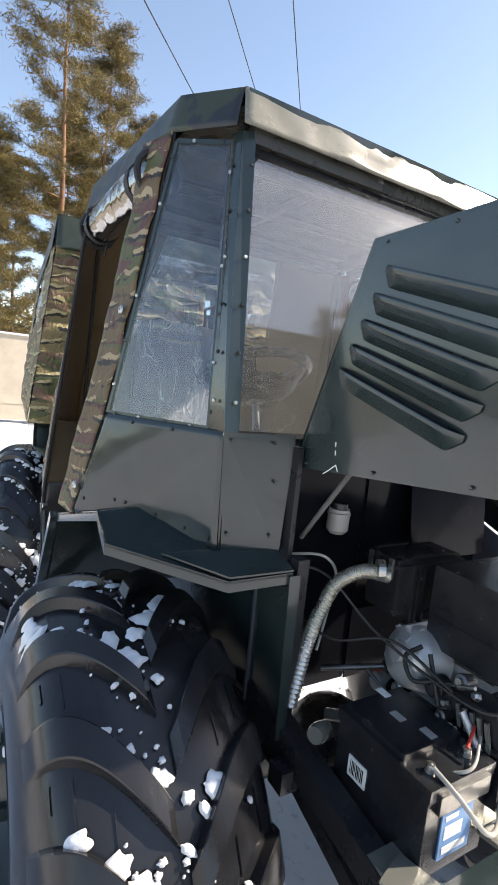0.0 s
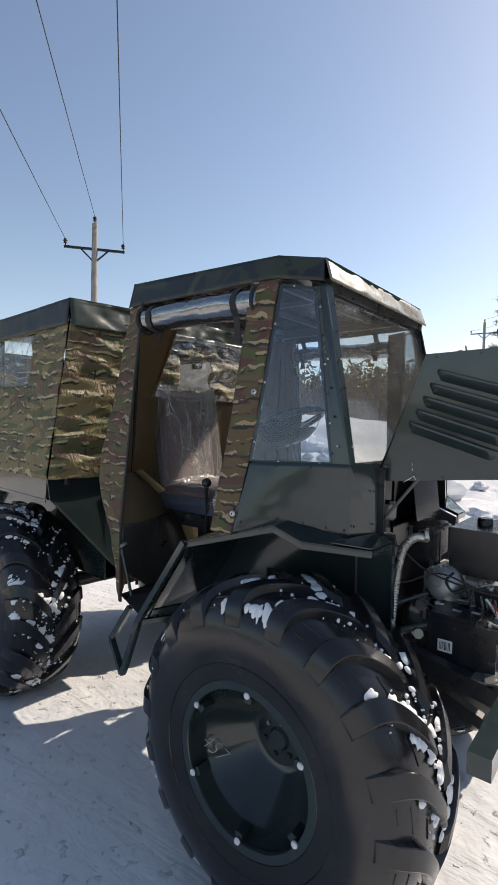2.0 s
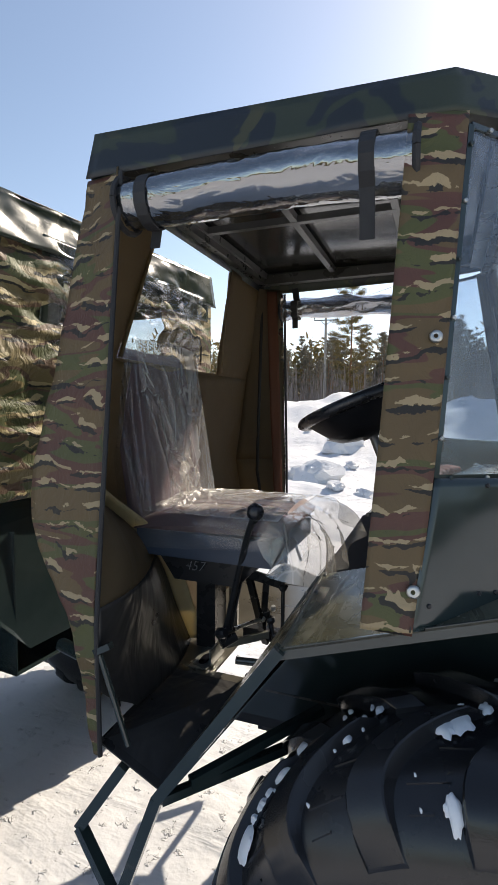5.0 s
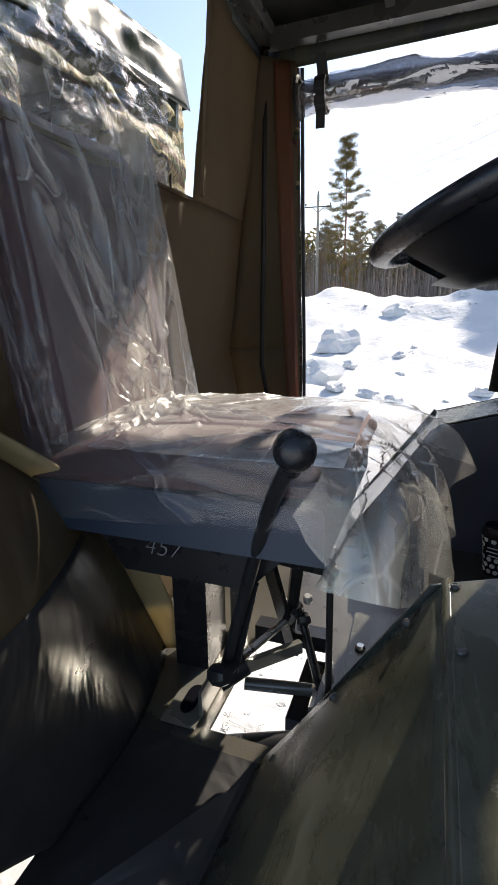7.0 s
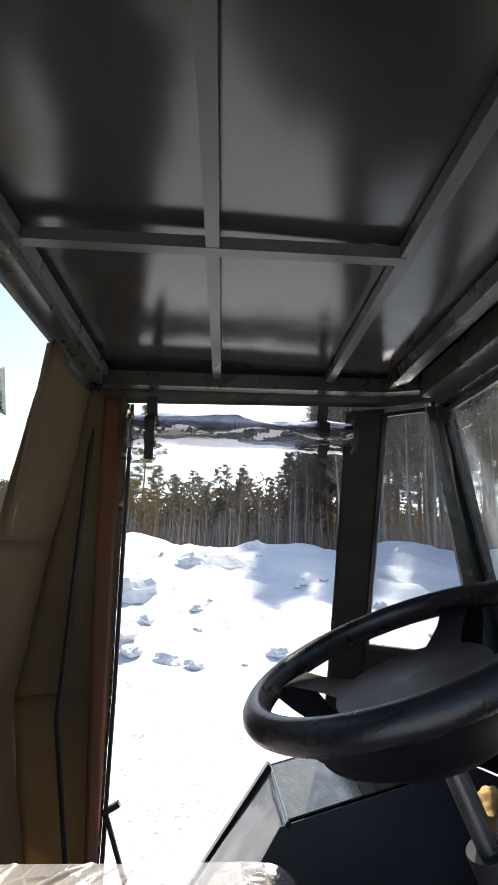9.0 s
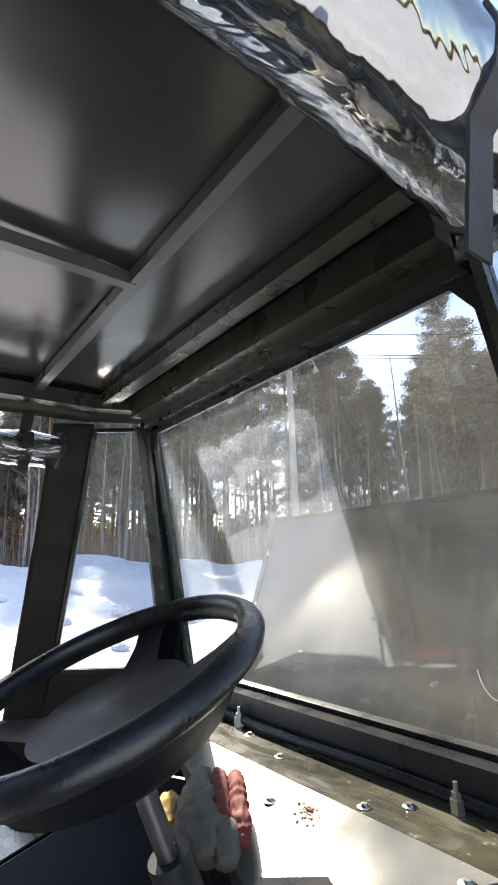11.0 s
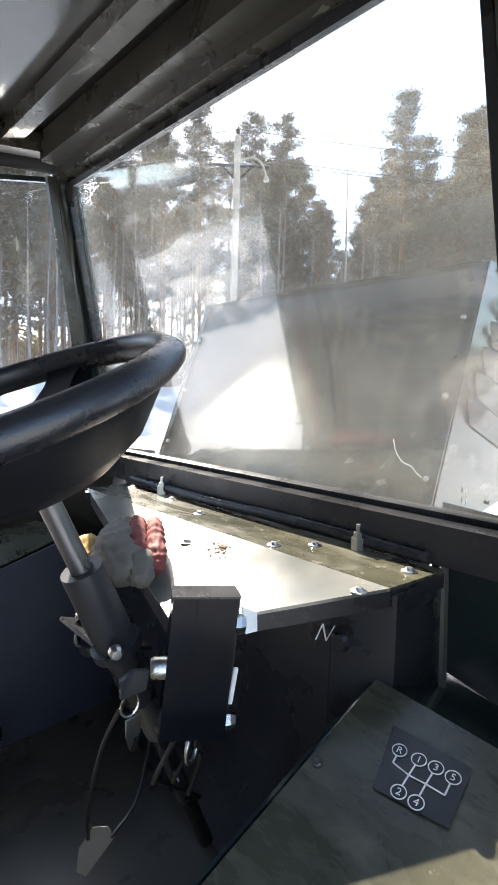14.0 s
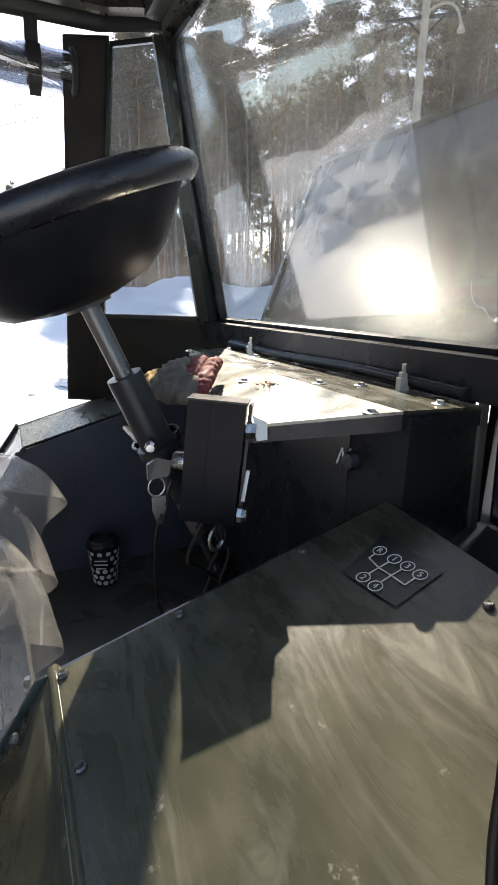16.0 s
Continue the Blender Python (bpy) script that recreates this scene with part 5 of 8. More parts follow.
mid = {"R": (-0.103, -0.4845), "1": (-0.1045, -0.5025), "3": (-0.102, -0.519), "5": (-0.1005, -0.537), "2": (-0.1045, -0.5025), "4": (-0.102, -0.519)}
for k, (x, y) in GR.items():
    q = Vector((mid[k][0] - x, mid[k][1] - y))
    q.normalize()
    stroke(bm, (x + q.x * 0.0077, y + q.y * 0.0077), mid[k])
stroke(bm, mid["R"], mid["1"])
stroke(bm, mid["1"], mid["3"])
stroke(bm, mid["3"], mid["5"])
part("gear_lines", bm, WHITEP, sticker)
for k, (x, y) in GR.items():
    bm = bmesh.new()
    lathe(bm, [(0.0066, 0.0004), (0.0078, 0.0004), (0.0078, 0), (0.0066, 0), (0.0066, 0.0004)], on_cover(x, y, 0.0024), (-0.28, 0, 1), 28)
    part("circle", bm, WHITEP, sticker)
    glyph(sticker, k, on_cover(x, y, 0.0026), 0.0105, gr_r, gr_u)

# dash box under the windscreen
DZ = 1.452
DP = [(0.096, -0.440), (-0.02, -0.424), (-0.157, -0.319), (-0.220, -0.269), (-0.020, 0.345), (-0.019, 0.345), (0.096, 0.345)]


def dash_z(x):
    """The plate is level in front of its bend and dips towards the driver."""
    return DZ + min(0, 0.2 * (x + 0.02))


bm = bmesh.new()
slab(bm, [(x, y, dash_z(x)) for x, y in DP[1:6]], 0.004, (0, 0, -1))
dash = part("dash_plate", bm, DASHPLATE, ATV, "bare worn metal dash plate with screws")
for (x0, y0), (x1, y1) in zip(DP[:4], DP[1:5]):
    bm = bmesh.new()
    slab(bm, [(x0, y0, dash_z(x0) - 0.004), (x1, y1, dash_z(x1) - 0.004), (x1, y1, dash_z(x1) - 0.024), (x0, y0, dash_z(x0) - 0.024)], 0.003, (1, 0.5, 0))
    part("dash_lip", bm, BLACKP, dash)
bm = bmesh.new()
slab(bm, [(-0.012, -0.430, DZ - 0.008), (-0.016, -0.434, 1.285), (0.10, -0.44, 1.285), (0.10, -0.436, DZ - 0.004)], 0.004, (0, 1, 0))
slab(bm, [(-0.012, -0.430, DZ - 0.01), (-0.016, -0.434, 1.285), (-0.045, -0.36, 1.24), (-0.041, -0.36, DZ - 0.015)], 0.004, (1, 0, 0))
slab(bm, [(-0.045, -0.36, DZ - 0.01), (-0.045, -0.36, 0.90), (0.02, 0.30, 0.90), (0.02, 0.30, DZ - 0.01)], 0.004, (1, 0, 0))
part("dash_box", bm, BLACKP, ATV, "black painted steel box below the dash plate")
bm = bmesh.new()
bar(bm, (0.098, -0.437, DZ + 0.004), (0.102, -0.443, 1.285), 0.006, 0.012)
part("box_edge", bm, DASHPLATE, ATV)
for x, y in ((-0.046, -0.398), (-0.004, -0.221), (0.052, -0.41), (0.045, -0.26), (0.03, 0.0), (-0.075, -0.10), (-0.03, 0.31), (0.065, 0.29), (0.06, 0.13)):
    bm = bmesh.new()
    lathe(bm, [(0.0001, 0.0055), (0.0045, 0.0055), (0.006, 0.002), (0.0105, 0.0012), (0.0105, 0)], (x, y, dash_z(x)), (0, 0, 1), 16)
    part("dash_screw", bm, STEEL, dash, smooth=60)
for y in (-0.313, 0.192):
    bm = bmesh.new()
    lathe(bm, [(0.0001, 0.038), (0.0035, 0.038), (0.0035, 0.026), (0.007, 0.026), (0.007, 0.018), (0.010, 0.018), (0.010, 0)], (0.078, y, DZ), (0, 0, 1), 6)
    part("stud", bm, STEEL, dash, "threaded stud with nut")
bm = bmesh.new()
tube(bm, smooth_line([(0.088, -0.42, DZ + 0.012), (0.086, -0.2, DZ + 0.016), (0.082, 0.05, DZ + 0.012), (0.088, 0.33, DZ + 0.014)], 5), 0.009, 8)
part("sealant_bead", bm, BLACKP, dash, smooth=60)
bm = bmesh.new()
for i in range(120):
    a = random.random() * 6.28
    r = 0.026 * random.random() ** 1.5
    ball(bm, (-0.055 + r * math.cos(a) * 1.3, -0.165 + r * math.sin(a), dash_z(-0.055) + 0.001), 0.0006 + 0.0016 * random.random() ** 2, sz=0.6, seg=6, rough=0.4, seed=i)
dirt = mesh_ob("dirt_crumbs", bm, BARK)
tagged(dirt, "brown crumbs of dirt on the dash plate", "dirt", kind="stuff")
bm = bmesh.new()
slab(bm, [(x, y, DZ) for x, y in ((0.096, -0.440), (-0.0195, -0.424), (-0.0185, 0.345), (0.096, 0.345))], 0.004, (0, 0, -1))
part("dash_strip", bm, DIRTY, dash, "dirty olive strip along the windscreen")
# choke knob with a scratched mark
bm = bmesh.new()
lathe(bm, [(0.0001, 0.02), (0.010, 0.02), (0.013, 0.014), (0.011, 0.004), (0.006, 0)], (-0.046, -0.385, 1.384), (-1, 0, 0), 18)
part("choke_knob", bm, PLASTIC, ATV, smooth=50)
bm = bmesh.new()
for a, b in (((-0.0485, -0.340, 1.366), (-0.0485, -0.350, 1.390)), ((-0.0485, -0.350, 1.390), (-0.0485, -0.356, 1.370)), ((-0.0485, -0.356, 1.370), (-0.0485, -0.368, 1.394))):
    bar(bm, a, b, 0.0022, 0.001)
part("chalk_scratch", bm, WHITEP, ATV)

# steering wheel on its column
WC = Vector((-0.373, -0.180, 1.660))
WN = Vector((-math.sin(0.40), 0.004, math.cos(0.40)))
WU = Vector((0, 1, 0))
WS_ = WU.cross(WN).normalized()
WU = WN.cross(WS_)


def wp(r, a, h):
    return WC + (WS_ * math.cos(a) + WU * math.sin(a)) * r + WN * h


bm = bmesh.new()
R0 = 0.178
seg = 72
rows = []
for k in range(seg):
    a = 2 * math.pi * k / seg
    row = []
    for j in range(14):
        b = 2 * math.pi * j / 14
        rr = 0.0145 + 0.0012 * math.cos(b * 3)
        row.append(bm.verts.new(wp(R0 + rr * math.cos(b), a, rr * 1.15 * math.sin(b))))
    rows.append(row)
for k in range(seg):
    p, q = rows[k], rows[(k + 1) % seg]
    for j in range(14):
        bm.faces.new([p[j], q[j], q[(j + 1) % 14], p[(j + 1) % 14]])
swheel = part("steering_wheel", bm, GRIP, ATV, "black moulded three-spoke steering wheel", 60)
# bowl-shaped body: pad, spokes and skirt, thick shell
bm = bmesh.new()
prof = [(0.0001, -0.026), (0.060, -0.030), (0.092, -0.028), (0.104, -0.024), (0.128, -0.016), (0.150, -0.008), (0.172, -0.004)]
under = [(0.172, -0.012), (0.158, -0.030), (0.128, -0.066), (0.090, -0.090), (0.045, -0.100), (0.0001, -0.100)]
full = prof + under
m = 120
spokes = (math.radians(40), math.radians(-40), math.radians(140), math.radians(-140))


def waist(a, r):
    """Draws the spokes in between hub and rim."""
    if r < 0.09 or r > 0.173:
        return a
    c = min(spokes, key=lambda q: abs((a - q + math.pi) % (2 * math.pi) - math.pi))
    d = (a - c + math.pi) % (2 * math.pi) - math.pi
    k = 1.15 if r < 0.095 else (0.9 if r < 0.11 else (0.62 if r < 0.14 else (0.58 if r < 0.155 else 0.8)))
    e = abs(d)
    e = e * k if e < 0.235 else 0.235 * k + (e - 0.235) * (0.69 - 0.235 * k) / (0.69 - 0.235) if e < 0.69 else e
    return c + math.copysign(e, d)


ringv = [[bm.verts.new(wp(r, waist(2 * math.pi * k / m, r), h)) for k in range(m)] for r, h in full]


def in_spoke(a):
    return any(abs((a - c + math.pi) % (2 * math.pi) - math.pi) < 0.23 for c in spokes)


for i, (p, q) in enumerate(zip(ringv, ringv[1:])):
    for k in range(m):
        a = 2 * math.pi * (k + 0.5) / m
        side_open = (i in (7, 8)) and math.sin(a) > -0.5
        if (i in (2, 3, 4, 5) or side_open) and not in_spoke(a):
            continue
        bm.faces.new([p[k], p[(k + 1) % m], q[(k + 1) % m], q[k]])
part("wheel_body", bm, WHEELBLACK, swheel, "black bowl-shaped wheel centre", 40)
CD = -WN


def cp(d):
    return WC + CD * d + Vector((0.0, -0.02, 0)) * min(1, d / 0.25)


bm = bmesh.new()
rod(bm, cp(0.09), cp(0.21), 0.0125, 16)
lathe(bm, [(0.0125, 0), (0.03, 0.0), (0.036, 0.02)], cp(0.105), WN, 20)
col = part("steering_column", bm, SHAFT, ATV, "bare steel steering shaft in a painted tube", 40)
bm = bmesh.new()
lathe(bm, [(0.013, 0.0), (0.024, 0.0), (0.0245, -0.004), (0.0245, -0.105), (0.030, -0.106), (0.030, -0.118), (0.020, -0.12), (0.020, -0.20), (0.0001, -0.20)], cp(0.20), WN, 24)
part("column_tube", bm, BLACKP, col, smooth=40)
bm = bmesh.new()
c0 = cp(0.31)
lathe(bm, [(0.034, -0.006), (0.038, -0.006), (0.038, 0.006), (0.034, 0.006), (0.034, -0.006)], c0 + Vector((0.01, 0.05, -0.005)), WN, 28)
slab(bm, [c0 + Vector((-0.03, 0.0, 0.012)), c0 + Vector((-0.03, 0.09, 0.012)), c0 + Vector((0.05, 0.09, -0.02)), c0 + Vector((0.05, 0.0, -0.02))], 0.005)
part("column_bracket", soften(bm, 0.003), BLACKP, col, smooth=40)
bm = bmesh.new()
bolt(bm, c0 + Vector((-0.01, 0.07, 0.012)), WN, 0.009, 0.008)
part("bracket_bolt", bm, STEEL, col)
bm = bmesh.new()
bolt(bm, c0 + Vector((-0.02, -0.03, 0.01)), (-0.3, -1, 0), 0.008, 0.01)
part("bracket_bolt", bm, STEEL, col)
bm = bmesh.new()
j0 = cp(0.40)
rod(bm, j0, cp(0.455), 0.016, 14)
rod(bm, cp(0.44) + Vector((0, -0.025, 0)), cp(0.44) + Vector((0, 0.025, 0)), 0.008, 10)
ball(bm, cp(0.455), 0.016)
part("universal_joint", bm, SHAFT, col, smooth=50)
bm = bmesh.new()
rod(bm, cp(0.455), cp(0.70) + Vector((0, 0.01, 0)), 0.011, 12)
rod(bm, cp(0.53) + Vector((-0.01, -0.03, 0)), cp(0.53) + Vector((0.01, 0.03, 0)), 0.006, 10)
part("lower_shaft", bm, BLACKP, col, smooth=50)

# ignition box beside the column
bx_o = Vector((-0.241, -0.297, 1.458))
bw, bh = Vector((0.060, -0.038, -0.004)), Vector((-0.014, 0.004, -0.157))
bd = bw.cross(bh).normalized() * -0.034
if bd.y < 0:
    bd = -bd
bm = bmesh.new()
put(bm, [bx_o, bx_o + bw, bx_o + bw + bh, bx_o + bh, bx_o + bd, bx_o + bw + bd, bx_o + bw + bh + bd, bx_o + bh + bd], [[0, 1, 2, 3], [4, 7, 6, 5], [0, 4, 5, 1], [3, 2, 6, 7], [0, 3, 7, 4], [1, 5, 6, 2]])
ibox = part("ignition_box", soften(bm, 0.004, 3), GLOSSBLACK, ATV, "glossy black switch box with ignition lock", 40)
bm = bmesh.new()
o = bx_o - bw * 0.02 - bd * 0.02
put(bm, [o, o + bw * 1.04, o + bw * 1.04 + bd * 1.04, o + bd * 1.04, o - bh * 0.015, o + bw * 1.04 - bh * 0.015, o + bw * 1.04 + bd * 1.04 - bh * 0.015, o + bd * 1.04 - bh * 0.015], [[3, 2, 1, 0], [4, 5, 6, 7], [0, 1, 5, 4], [1, 2, 6, 5], [2, 3, 7, 6], [3, 0, 4, 7]])
part("box_lid", soften(bm, 0.002), BLACKP, ibox)
bm = bmesh.new()
put(bm, [bx_o + bw * 0.36 - bd * 0.02, bx_o + bw * 0.40 - bd * 0.02, bx_o + bw * 0.40 + bh - bd * 0.02, bx_o + bw * 0.36 + bh - bd * 0.02], [[0, 1, 2, 3]])
thicken(part("box_fold", bm, GLOSSBLACK, ibox), 0.003)
lk = bx_o + bh * 0.52 + bd * 0.4
bm = bmesh.new()
lathe(bm, [(0.0001, 0.016), (0.010, 0.016), (0.012, 0.012), (0.012, -0.004)], lk, -bw, 18)
part("ignition_lock", bm, STEEL, ibox, smooth=50)
kp = lk - bw.normalized() * 0.02
bm = bmesh.new()
slab(bm, [kp, kp + Vector((-0.016, 0.004, 0.004)), kp + Vector((-0.030, 0.006, -0.004)), kp + Vector((-0.030, 0.006, -0.024)), kp + Vector((-0.004, 0.0, -0.02))], 0.006, (0, -1, 0))
key = part("key_head", soften(bm, 0.0015), PLASTIC, ibox)
bm = bmesh.new()
tube(bm, [kp + Vector((-0.018 + 0.011 * math.cos(a), 0.004, -0.036 + 0.013 * math.sin(a))) for a in [k * math.pi / 8 for k in range(17)]], 0.0013, 6)
slab(bm, [kp + Vector((-0.026, 0.0, -0.048)), kp + Vector((-0.008, 0.0, -0.048)), kp + Vector((-0.008, 0, -0.066)), kp + Vector((-0.013, 0, -0.086)), kp + Vector((-0.02, 0, -0.086)), kp + Vector((-0.026, 0, -0.066))], 0.002, (0, -1, 0))
part("spare_key", bm, STEEL, ibox, "steel spare key on a ring")
for h in (0.22, 0.93):
    bm = bmesh.new()
    lathe(bm, [(0.0001, 0.012), (0.009, 0.012), (0.011, 0.006), (0.011, 0)], bx_o + bw * 1.02 + bh * h + bd * 0.5, bw, 6)
    part("box_bolt", bm, STEEL, ibox)
bm = bmesh.new()
q = bx_o + bw * 1.05 + bd * 0.55
put(bm, [q + bh * 0.02, q + bh * 0.02 + bd * 0.5, q + bh * 1.02 + bd * 0.5, q + bh * 1.02], [[0, 1, 2, 3]])
thicken(part("box_bracket", bm, BLACKP, ibox), 0.004)
bm = bmesh.new()
slab(bm, [q + bw * 0.05 + bh * 0.10, q + bw * 0.30 + bh * 0.14, q + bw * 0.34 + bh * 0.28, q + bw * 0.16 + bh * 0.30], 0.002, (0, -1, 0))
part("white_tape", bm, WHITEP, ibox)
bm = bmesh.new()
slab(bm, [q + bw * 0.04 + bh * 0.55, q + bw * 0.10 + bh * 0.55, q + bw * 0.06 + bh * 0.82, q + bh * 0.82], 0.002, (0, -1, 0))
part("white_tape", bm, WHITEP, ibox)
for i, (a, b, c, d) in enumerate((((-0.2, -0.29, 1.30), (-0.195, -0.27, 1.26), (-0.18, -0.25, 1.23), (-0.19, -0.23, 1.18)), ((-0.21, -0.28, 1.30), (-0.23, -0.25, 1.22), (-0.2, -0.22, 1.18), (-0.12, -0.2, 1.1)), ((-0.19, -0.28, 1.30), (-0.185, -0.27, 1.25), (-0.17, -0.26, 1.22), (-0.18, -0.25, 1.17)), ((-0.24, -0.22, 1.33), (-0.25, -0.16, 1.22), (-0.24, -0.1, 1.08), (-0.22, -0.06, 1.0)))):
    bm = bmesh.new()
    tube(bm, smooth_line([a, b, c, d], 8), 0.003, 6)
    part("cable", bm, WIRE, ATV, smooth=60)
bm = bmesh.new()
tube(bm, [Vector((-0.195, -0.275, 1.255)) + Vector((0.013 * math.cos(a), 0.006 * math.cos(a), 0.018 * math.sin(a))) for a in [k * math.pi / 8 for k in range(17)]], 0.003, 8)
part("eye_bolt", bm, STEEL, ATV, smooth=60)

# accelerator pedal on a thin bent arm
bm = bmesh.new()
slab(bm, [(-0.231, -0.043, 0.939), (-0.221, -0.053, 0.932), (-0.182, -0.069, 0.983), (-0.188, -0.060, 1.0), (-0.206, -0.046, 1.0), (-0.225, -0.039, 0.972)], 0.006, (0.5, 0.5, -0.5))
ped = part("pedal", soften(bm, 0.002), BLUEPIPE, ATV, "worn metal accelerator pedal")
bm = bmesh.new()
tube(bm, smooth_line([(-0.187, -0.070, 0.988), (-0.149, -0.073, 1.02), (-0.120, -0.057, 1.06), (-0.106, -0.051, 1.10), (-0.09, -0.03, 1.14)], 6), 0.0028, 8)
part("pedal_arm", bm, BLACKP, ped)

# driver's seat with clear film over it
SC = -0.206
BC, BW = -0.188, 0.184  # backrest: centre and half width
bm = bmesh.new()
n1, n2 = 18, 16
rows = []
for i in range(n1 + 1):
    u = i / n1
    row = []
    for j in range(n2 + 1):
        v = j / n2
        x = -0.985 + 0.44 * u
        y = SC + 0.217 * (2 * v - 1) * (1 - 0.05 * u)
        e = min(1, min(u, 1 - u) * 7, min(v, 1 - v) * 7)
        h = 1.292 + 0.044 * math.sqrt(e) + 0.012 * math.sin(u * math.pi) - 0.02 * math.exp(-((v - 0.5) / 0.25) ** 2) + 0.02 * u
        row.append(bm.verts.new((x, y, h)))
    rows.append(row)
low = []
for i in range(n1 + 1):
    low.append([bm.verts.new((v.co.x, SC + (v.co.y - SC) * 0.97, 1.288 + 0.012 * i / n1)) for v in rows[i]])
for i in range(n1):
    for j in range(n2):
        bm.faces.new([rows[i][j], rows[i + 1][j], rows[i + 1][j + 1], rows[i][j + 1]])
        bm.faces.new([low[i][j], low[i][j + 1], low[i + 1][j + 1], low[i + 1][j]])
for i in range(n1):
    bm.faces.new([rows[i][0], low[i][0], low[i + 1][0], rows[i + 1][0]])
    bm.faces.new([rows[i][n2], rows[i + 1][n2], low[i + 1][n2], low[i][n2]])
for j in range(n2):
    bm.faces.new([rows[0][j], rows[0][j + 1], low[0][j + 1], low[0][j]])
    bm.faces.new([rows[n1][j], low[n1][j], low[n1][j + 1], rows[n1][j + 1]])
seat = new("driver_seat")
seat.parent = ATV
tagged(seat, "plum cloth driver's seat wrapped in clear film")
part("cushion", bm, SEATCLOTH, seat, smooth=60)
bm = bmesh.new()
rows, back = [], []
for i in range(n1 + 1):
    u = i / n1
    rf, rb_ = [], []
    for j in range(n2 + 1):
        v = j / n2
        e = math.sqrt(min(1, min(1 - u, 1) * 7, min(v, 1 - v) * 7))
        y = BC + BW * (2 * v - 1) * (1 - 0.05 * u * u)
        z = 1.28 + 0.545 * u
        x = -0.935 - 0.085 * u
        d = 0.05 * e - 0.015 * math.exp(-((v - 0.5) / 0.3) ** 2)
        rf.append(bm.verts.new((x + d - 0.045, y, z)))
        rb_.append(bm.verts.new((x - 0.095 - 0.012 * e, y, z - 0.004)))
    rows.append(rf)
    back.append(rb_)
for i in range(n1):
    for j in range(n2):
        bm.faces.new([rows[i][j], rows[i][j + 1], rows[i + 1][j + 1], rows[i + 1][j]])
        bm.faces.new([back[i][j], back[i + 1][j], back[i + 1][j + 1], back[i][j + 1]])
    bm.faces.new([rows[i][0], rows[i + 1][0], back[i + 1][0], back[i][0]])
    bm.faces.new([rows[i][n2], back[i][n2], back[i + 1][n2], rows[i + 1][n2]])
for j in range(n2):
    bm.faces.new([rows[n1][j], rows[n1][j + 1], back[n1][j + 1], back[n1][j]])
    bm.faces.new([rows[0][j], back[0][j], back[0][j + 1], rows[0][j + 1]])
part("backrest", bm, SEATCLOTH, seat, smooth=60)
bm = bmesh.new()
block(bm, (-0.975, SC - 0.214, 1.218), (-0.56, SC + 0.214, 1.292))
part("seat_base", soften(bm, 0.012, 3), SEATBASE, seat, "blue-grey seat base")

bm = bmesh.new()
slab(bm, [(-0.94, SC - 0.16, 1.218), (-0.60, SC - 0.16, 1.218), (-0.68, SC - 0.16, 1.135), (-0.88, SC - 0.16, 1.135)], 0.32, (0, 1, 0))
block(bm, (-0.865, SC - 0.045, 0.882), (-0.80, SC + 0.04, 1.14))
part("seat_post", soften(bm, 0.004), BLACKP, seat)
chalk(seat, "457", (-0.845, SC - 0.162, 1.168), 0.042, pose(0, 0, 0, 90, 0, 0), CHALK)


# film: a loose skin round cushion and backrest, pulled into long creases
def film_skin(name, fn, nu, nv, amp, seed, focus=(0.5, 0.0), lines=16, material=SEATFILM, fan=(0.0, 1.0)):
    rng = random.Random(seed)
    folds = []
    for k in range(lines):
        a = math.pi * (fan[0] + (fan[1] - fan[0]) * (k + rng.random()) / lines)
        o = (focus[0] + rng.gauss(0, 0.16), focus[1] + abs(rng.gauss(0, 0.16)))
        folds.append((o, (math.cos(a), math.sin(a)), rng.uniform(0.25, 1.1), rng.uniform(0.005, 0.013), rng.uniform(0.6, 1.6) * rng.choice((1, 1, -1))))
    for k in range(lines):
        a = rng.uniform(0, math.pi)
        o = (rng.random(), rng.random())
        folds.append((o, (math.cos(a), math.sin(a)), rng.uniform(0.08, 0.3), rng.uniform(0.005, 0.012), rng.uniform(0.3, 0.8)))
    bm = bmesh.new()
    g = []
    for j in range(nv + 1):
        row = []
        for i in range(nu + 1):
            u, v = i / nu, j / nv
            p, n = fn(u, v)
            q = Vector((p[0] * 6, p[1] * 6, p[2] * 4)) + Vector((seed * 3.1, 0, 0))
            h = 0.5 * noise.noise(q) + 0.2 * noise.noise(q * 2.6)
            for o, d, L, w, k in folds:
                a = (u - o[0]) * d[0] + (v - o[1]) * d[1]
                if -0.02 < a < L:
                    b = (u - o[0]) * -d[1] + (v - o[1]) * d[0] + 0.015 * math.sin(a * 11 + k * 9)
                    if abs(b) < 4 * w:
                        h += k * math.exp(-(b / w) ** 2) * min(1, (a + 0.02) * 12) * min(1, (L - a) * 8)
            row.append(bm.verts.new(Vector(p) + Vector(n) * (amp * (0.5 + 0.7 * h) * min(1.0, 0.25 + 9 * u, 0.25 + 9 * (1 - u)))))
        g.append(row)
    for a, b in zip(g, g[1:]):
        for i in range(nu):
            bm.faces.new([a[i], a[i + 1], b[i + 1], b[i]])
    ob = part(name, bm, material, seat, "crumpled clear plastic film", 180)
    ob.visible_shadow = False
    return ob


